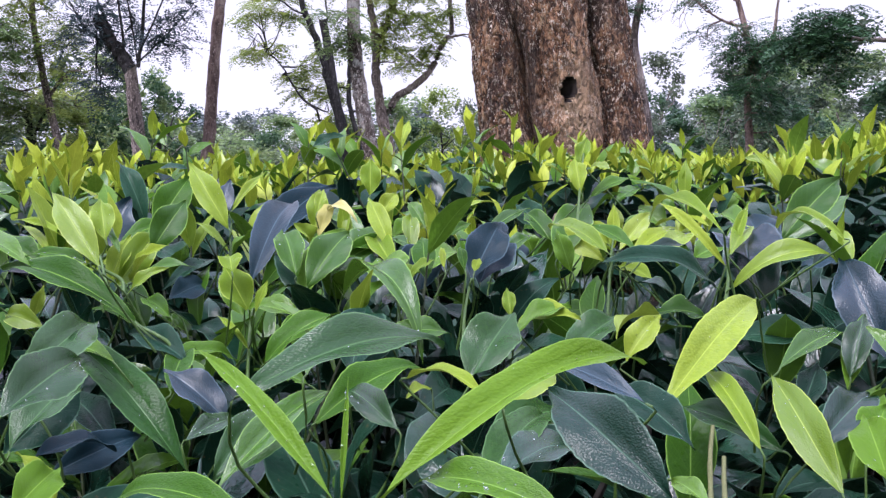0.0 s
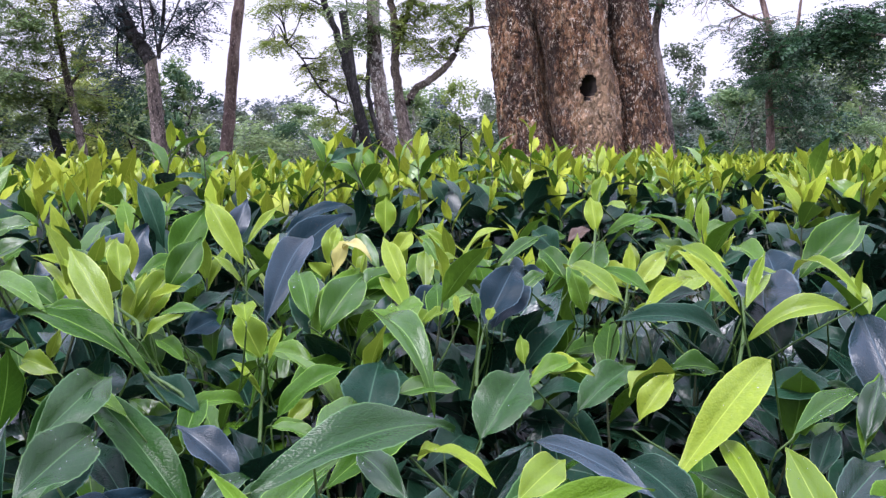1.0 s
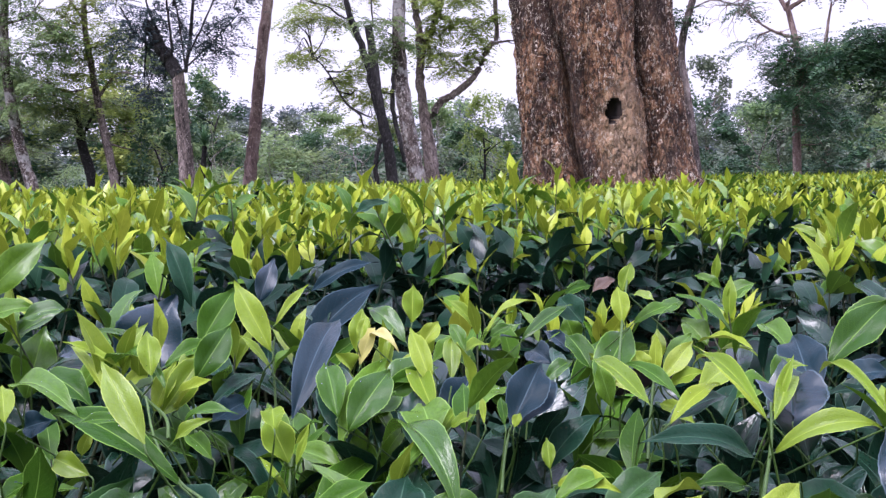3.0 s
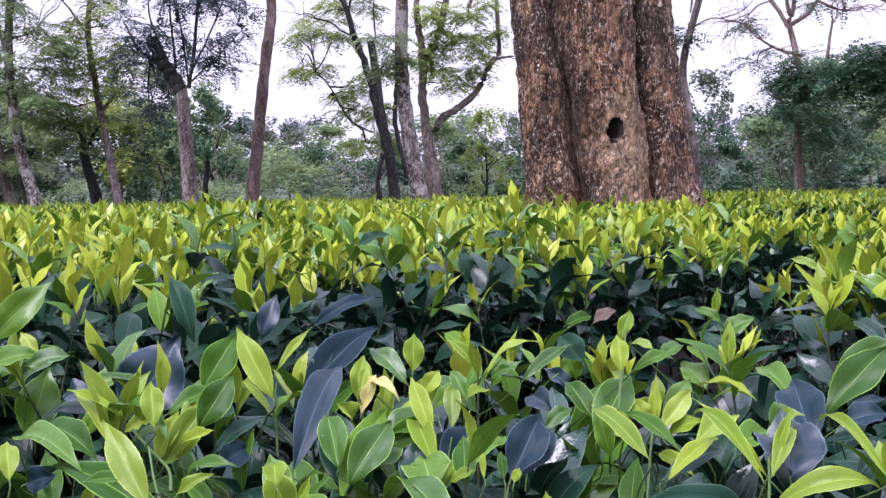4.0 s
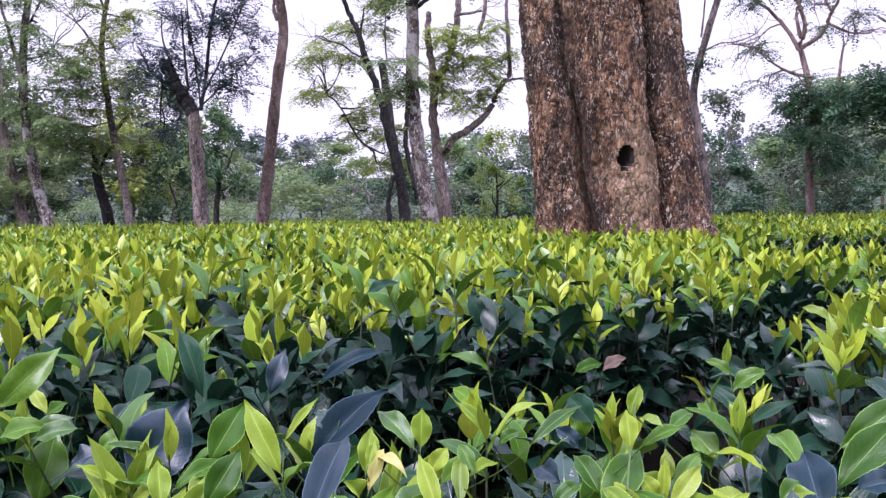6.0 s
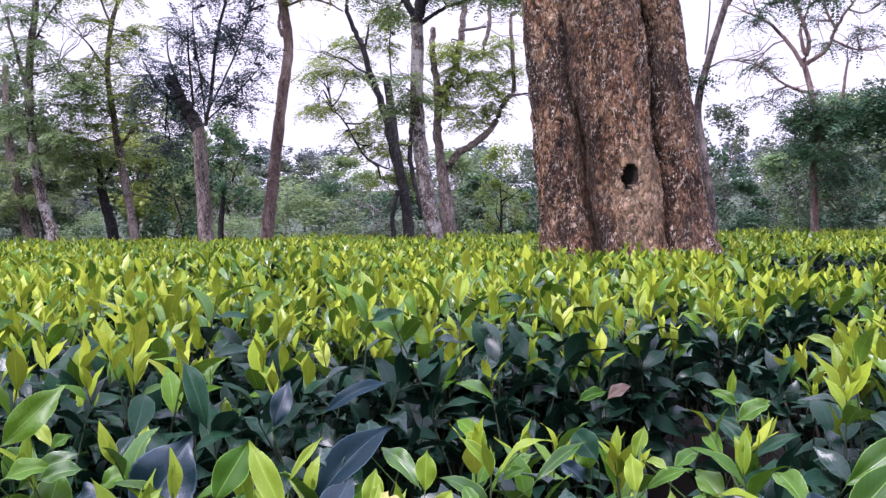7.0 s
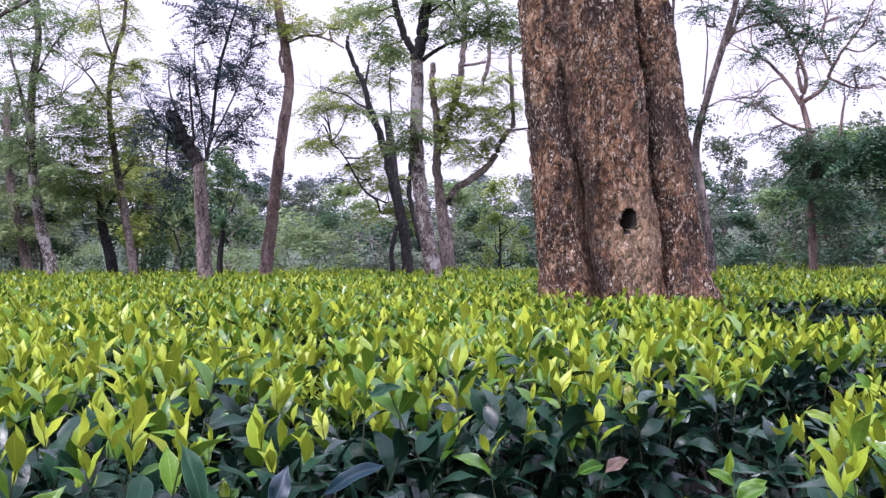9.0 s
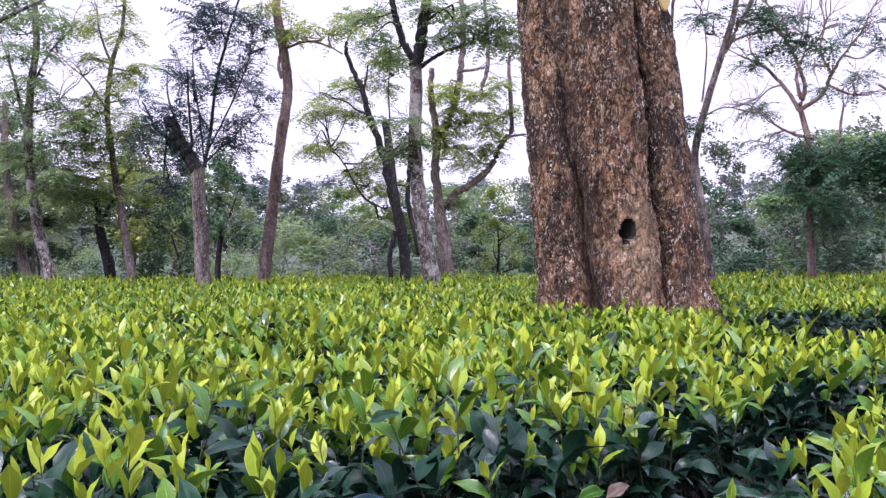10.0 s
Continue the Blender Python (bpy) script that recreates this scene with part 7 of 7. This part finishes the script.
fine_leaf(wet_soft, (-0.288, 1.050, 0.786), (-0.282, 1.100, 0.793), 0.031, 0.62, -0.30, 0.35, 0.0)
fine_stem([(-0.314, 1.050, 0.807), (-0.282, 1.020, 0.793), (-0.249, 0.980, 0.786), (-0.236, 0.950, 0.774)], 0.0014, 0.0019, green_stem)
fine_leaf(wet_young, (-0.076, 1.100, 0.839), (-0.071, 1.120, 0.863), 0.015, 0.37, -0.37, 0.60, 0.0)
fine_leaf(cream_leaf, (-0.070, 1.130, 0.838), (-0.033, 1.100, 0.826), 0.015, 1.75, -0.42, 0.50, 0.0)
fine_leaf(cream_leaf, (-0.076, 1.100, 0.812), (-0.066, 1.150, 0.845), 0.020, 0.87, -0.21, 0.50, 0.0)
fine_leaf(wet_young, (-0.089, 1.100, 0.798), (-0.099, 1.080, 0.829), 0.033, 1.12, 1.28, 0.50, 0.0)
fine_leaf(wet_young, (-0.014, 1.140, 0.816), (0.009, 1.120, 0.855), 0.032, 1.25, -1.96, 0.50, 0.0)
fine_leaf(wet_soft, (-0.057, 1.350, 0.791), (-0.115, 1.400, 0.829), 0.033, 0.87, 0.41, 0.30, 0.0)
fine_leaf(wet_mature, (-0.149, 1.500, 0.801), (-0.159, 1.550, 0.833), 0.042, 0.62, 0.03, 0.35, 0.0)
fine_leaf(wet_soft, (-0.069, 0.980, 0.773), (-0.034, 1.040, 0.819), 0.040, 0.87, -0.61, 0.30, 0.0)
fine_leaf(wet_soft, (-0.048, 1.060, 0.795), (0.008, 1.120, 0.805), 0.039, 0.74, -0.48, 0.30, 0.0)
fine_leaf(wet_young, (0.014, 1.000, 0.782), (-0.022, 1.120, 0.808), 0.027, 0.62, 0.25, 0.40, 0.0)
fine_leaf(wet_young, (0.031, 1.150, 0.814), (0.062, 1.220, 0.804), 0.018, 0.87, -0.34, 0.35, 0.0)
fine_leaf(wet_soft, (-0.001, 1.150, 0.804), (0.035, 1.200, 0.821), 0.028, 0.62, -0.39, 0.35, 0.0)
fine_leaf(wet_soft, (0.032, 1.000, 0.777), (0.083, 1.100, 0.785), 0.035, 0.74, -0.32, 0.30, 0.0)
fine_leaf(wet_soft, (0.015, 0.950, 0.780), (0.002, 1.000, 0.793), 0.049, 0.49, 0.18, 0.20, 0.0)
fine_leaf(purple_leaf, (0.097, 1.020, 0.766), (0.121, 1.100, 0.806), 0.051, 0.49, -0.29, 0.25, 0.0)
fine_leaf(wet_soft, (0.125, 1.150, 0.782), (0.162, 1.180, 0.800), 0.021, 0.62, -0.46, 0.35, 0.0)
fine_leaf(wet_soft, (0.179, 1.150, 0.792), (0.152, 1.200, 0.825), 0.030, 0.74, 0.31, 0.35, 0.0)
fine_leaf(purple_leaf, (0.135, 1.200, 0.792), (0.110, 1.250, 0.796), 0.033, 0.62, 0.69, 0.35, 0.0)
fine_leaf(purple_leaf, (0.025, 1.050, 0.754), (0.046, 1.100, 0.805), 0.049, 0.49, -0.41, 0.30, 0.0)
fine_leaf(wet_soft, (-0.083, 1.000, 0.781), (-0.106, 1.060, 0.822), 0.035, 0.74, 0.09, 0.50, 0.0)
fine_leaf(wet_soft, (-0.047, 1.000, 0.782), (-0.033, 1.050, 0.795), 0.034, 0.62, -0.49, 0.35, 0.0)
fine_leaf(wet_young, (0.033, 0.950, 0.785), (0.058, 0.950, 0.797), 0.013, 0.74, -0.65, 0.35, 0.0)
fine_leaf(wet_young, (0.064, 0.950, 0.789), (0.061, 0.980, 0.806), 0.007, 0.62, 0.06, 0.35, 0.0)
fine_leaf(wet_soft, (0.083, 0.950, 0.787), (0.079, 0.980, 0.806), 0.010, 0.62, 0.12, 0.35, 0.0)
fine_leaf(wet_young, (0.092, 0.950, 0.785), (0.097, 0.960, 0.796), 0.010, 0.62, -0.27, 0.35, 0.0)
fine_leaf(wet_soft, (0.021, 1.660, 0.755), (-0.037, 1.700, 0.802), 0.036, 0.99, 0.50, 0.35, 0.0)
fine_leaf(wet_young, (0.022, 1.650, 0.760), (-0.018, 1.660, 0.790), 0.030, 1.12, 1.05, 0.35, 0.0)
fine_leaf(wet_soft, (0.050, 1.600, 0.730), (0.104, 1.600, 0.772), 0.027, 0.62, -0.77, 0.35, 0.0)
fine_leaf(purple_leaf, (0.178, 1.600, 0.723), (0.135, 1.600, 0.759), 0.034, 0.62, 0.78, 0.35, 0.0)
fine_leaf(wet_soft, (0.193, 1.700, 0.719), (0.174, 1.700, 0.771), 0.041, 0.62, 1.46, 0.35, 0.0)
fine_leaf(purple_leaf, (-0.133, 1.020, 0.774), (-0.116, 1.200, 0.844), 0.042, 0.87, -0.19, 0.40, 0.0)
fine_leaf(wet_mature, (-0.075, 1.200, 0.785), (-0.022, 1.200, 0.801), 0.022, 0.62, -0.65, 0.35, 0.0)
fine_leaf(wet_soft, (0.242, 1.300, 0.809), (0.291, 1.250, 0.839), 0.017, 1.12, -0.08, 0.35, 0.0)
fine_leaf(wet_soft, (0.182, 1.120, 0.776), (0.225, 1.200, 0.833), 0.045, 0.62, -0.40, 0.30, 0.0)
fine_leaf(wet_young, (0.222, 1.000, 0.792), (0.174, 1.120, 0.813), 0.024, 0.62, 0.29, 0.40, 0.0)
fine_leaf(wet_young, (0.214, 1.140, 0.792), (0.202, 1.160, 0.811), 0.021, 0.62, 0.36, 0.35, 0.0)
fine_leaf(wet_young, (0.261, 1.200, 0.794), (0.260, 1.220, 0.828), 0.018, 0.62, 0.15, 0.35, 0.0)
fine_leaf(wet_soft, (0.264, 1.200, 0.783), (0.306, 1.250, 0.816), 0.024, 0.62, -0.55, 0.35, 0.0)
fine_leaf(wet_young, (0.257, 1.200, 0.778), (0.231, 1.220, 0.799), 0.029, 0.87, 0.89, 0.35, 0.0)
fine_leaf(wet_soft, (0.259, 1.050, 0.786), (0.212, 1.120, 0.807), 0.020, 0.87, 0.40, 0.35, 0.0)
fine_leaf(wet_young, (0.264, 1.150, 0.777), (0.304, 1.150, 0.790), 0.025, 0.87, -0.62, 0.35, 0.0)
fine_leaf(wet_young, (0.286, 1.100, 0.780), (0.348, 1.190, 0.781), 0.035, 0.87, -0.27, 0.30, 0.0)
fine_leaf(wet_young, (0.292, 0.850, 0.822), (0.271, 1.050, 0.818), 0.019, 0.87, 0.21, 0.50, 0.0)
fine_leaf(wet_young, (0.233, 0.950, 0.789), (0.288, 1.000, 0.813), 0.018, 0.87, -0.36, 0.35, 0.0)
fine_leaf(wet_mature, (0.232, 0.970, 0.782), (0.300, 1.020, 0.796), 0.024, 0.62, -0.42, 0.35, 0.0)
fine_leaf(wet_soft, (0.328, 1.300, 0.778), (0.316, 1.350, 0.806), 0.030, 0.74, 0.25, 0.60, 0.0)
fine_leaf(wet_young, (0.346, 1.320, 0.774), (0.397, 1.300, 0.778), 0.018, 1.25, -0.09, 0.40, 0.0)
fine_leaf(wet_soft, (0.441, 1.300, 0.778), (0.424, 1.400, 0.798), 0.038, 0.87, 0.27, 0.50, 0.0)
fine_leaf(purple_leaf, (0.436, 1.200, 0.751), (0.441, 1.300, 0.803), 0.059, 0.62, 0.25, 0.35, 0.0)
fine_leaf(purple_leaf, (0.356, 1.000, 0.776), (0.380, 1.100, 0.790), 0.072, 0.49, 0.04, 0.20, 0.0)
fine_leaf(wet_young, (0.326, 0.950, 0.792), (0.384, 1.100, 0.797), 0.022, 0.49, -0.18, 0.50, 0.0)
fine_leaf(wet_young, (0.390, 1.180, 0.776), (0.414, 1.150, 0.797), 0.020, 1.25, -0.71, 0.35, 0.0)
fine_leaf(wet_soft, (0.387, 1.200, 0.772), (0.416, 1.220, 0.787), 0.030, 1.37, -0.70, 0.35, 0.0)
fine_leaf(wet_young, (0.409, 0.900, 0.807), (0.422, 1.140, 0.788), 0.016, 0.74, 0.19, 0.60, 0.0)
fine_leaf(wet_soft, (0.326, 1.100, 0.774), (0.379, 1.150, 0.778), 0.038, 0.62, -0.36, 0.35, 0.0)
fine_leaf(wet_soft, (0.462, 1.230, 0.781), (0.550, 1.280, 0.850), 0.047, 0.62, -0.68, 0.30, 0.0)
fine_leaf(purple_leaf, (0.539, 1.400, 0.723), (0.597, 1.400, 0.735), 0.045, 0.62, -0.59, 0.35, 0.0)
fine_leaf(purple_leaf, (0.580, 1.500, 0.720), (0.635, 1.500, 0.731), 0.017, 0.62, -0.59, 0.35, 0.0)
fine_leaf(wet_mature, (0.448, 1.200, 0.752), (0.501, 1.200, 0.759), 0.015, 0.62, -0.58, 0.35, 0.0)
fine_leaf(wet_mature, (0.417, 1.000, 0.773), (0.466, 1.050, 0.794), 0.020, 0.62, -0.25, 0.35, 0.0)
fine_leaf(wet_mature, (0.479, 1.800, 0.722), (0.425, 1.850, 0.776), 0.028, 0.62, 0.56, 0.35, 0.0)
fine_leaf(wet_mature, (0.484, 1.800, 0.712), (0.570, 1.800, 0.757), 0.028, 0.62, -0.65, 0.35, 0.0)
fine_leaf(wet_soft, (0.470, 1.850, 0.768), (0.529, 1.850, 0.799), 0.040, 0.62, -0.67, 0.35, 0.0)
fine_leaf(wet_young, (0.508, 1.800, 0.747), (0.498, 1.800, 0.792), 0.008, 0.62, 1.70, 0.35, 0.0)
fine_leaf(wet_young, (0.510, 1.800, 0.747), (0.527, 1.800, 0.790), 0.008, 0.62, -1.20, 0.35, 0.0)
fine_leaf(wet_young, (0.508, 1.800, 0.752), (0.512, 1.800, 0.797), 0.007, 0.62, -1.30, 0.35, 0.0)
fine_leaf(wet_soft, (0.660, 1.900, 0.744), (0.711, 1.950, 0.789), 0.043, 0.62, -0.51, 0.35, 0.0)
fine_leaf(wet_mature, (0.670, 1.600, 0.791), (0.649, 1.700, 0.816), 0.032, 0.62, 0.35, 0.35, 0.0)
fine_leaf(wet_soft, (0.276, 1.300, 0.831), (0.314, 1.350, 0.840), 0.024, 0.62, -0.32, 0.35, 0.0)


# ---- smaller things round the great tree and at the wood's edge ----
top = ShadeTree("", trunk_bark, crown_mid)
top.limb([(0.12, 6.38, 4.3), (-0.2, 6.4, 5.4), (-0.7, 6.5, 6.8), (-1.0, 6.4, 8.2)], 0.30, 0.08)
top.limb([(0.35, 6.4, 4.2), (0.7, 6.5, 5.6), (1.4, 6.7, 6.9), (1.8, 6.6, 8.0)], 0.27, 0.07)
top.limb([(0.74, 6.26, 4.1), (0.70, 6.3, 5.0), (0.9, 6.3, 6.4)], 0.10, 0.04)
top.spray(-1.2, 6.4, 8.4, 1.2, 0.4, 90)
top.spray(0.2, 6.6, 8.6, 1.2, 0.4, 90)
top.spray(1.7, 6.6, 8.2, 1.2, 0.4, 90)
top_shift = Matrix.Translation((-0.55, -6.3, 0))
for line, a, c in top.limbs:
    b = Build()
    b.put(*tube(line, np.linspace(a, c, len(line)), 14, 5, 0.05), 0)
    part("limb", b.mesh("limb", [trunk_bark]), great_tree, "", top_shift)
top.foliage(great_tree, top_shift, np.random.default_rng(4))

# a fresh scar where a branch was sawn from the narrow stem
bm = bmesh.new()
bmesh.ops.create_circle(bm, cap_ends=True, radius=0.055, segments=20)
bmesh.ops.scale(bm, vec=(0.72, 1.5, 1), verts=bm.verts)
ext = bmesh.ops.extrude_face_region(bm, geom=bm.faces[:])
bmesh.ops.translate(bm, vec=(0, 0, 0.035), verts=[v for v in ext["geom"] if isinstance(v, bmesh.types.BMVert)])
bmesh.ops.bevel(bm, geom=[e for e in bm.edges if e.calc_face_angle(0) > 1], offset=0.006, segments=2, affect="EDGES")
me = bpy.data.meshes.new("sawn_scar")
bm.to_mesh(me)
bm.free()
me.materials.append(fresh_wood)
part("sawn_scar", me, great_tree, "pale yellow freshly sawn wood", pose(0.93 - 0.55, 6.15 - 6.3, 2.78, 96, 0, 28))

# a spiky-headed dracaena at the wood's edge
palm = thing("dracaena", "small spiky-headed dracaena with a thin dark stem", "plant", at=(-3.74, 11.5, 0))
b = Build()
b.put(*tube(smooth_line([(0.02, 0, 0), (0.0, 0, 0.5), (-0.02, 0, 0.9), (0.03, 0, 1.32)], 12), np.linspace(0.05, 0.03, 12), 9, 2, 0.06), 0)
part("trunk", b.mesh("trunk", [black_bark]), palm)
b = Build()
g = np.random.default_rng(9)
for k in range(70):
    yaw, up = g.uniform(0, 6.28), g.uniform(-0.5, 1.4)
    d = (np.cos(yaw) * np.cos(up), np.sin(yaw) * np.cos(up), np.sin(up))
    v, f, uv = leaf_grid(g.uniform(0.16, 0.26), 0.022, g.uniform(0.3, 1.2), 0.4, 4, 2)
    b.put(v @ basis(d).T + (0.03, 0, 1.34 + g.uniform(-0.05, 0.06)), f, uv, 0)
part("leaf_head", b.mesh("leaf_head", [crown_deep]), palm, "tuft of narrow dark green leaves")["kind"] = "stuff"
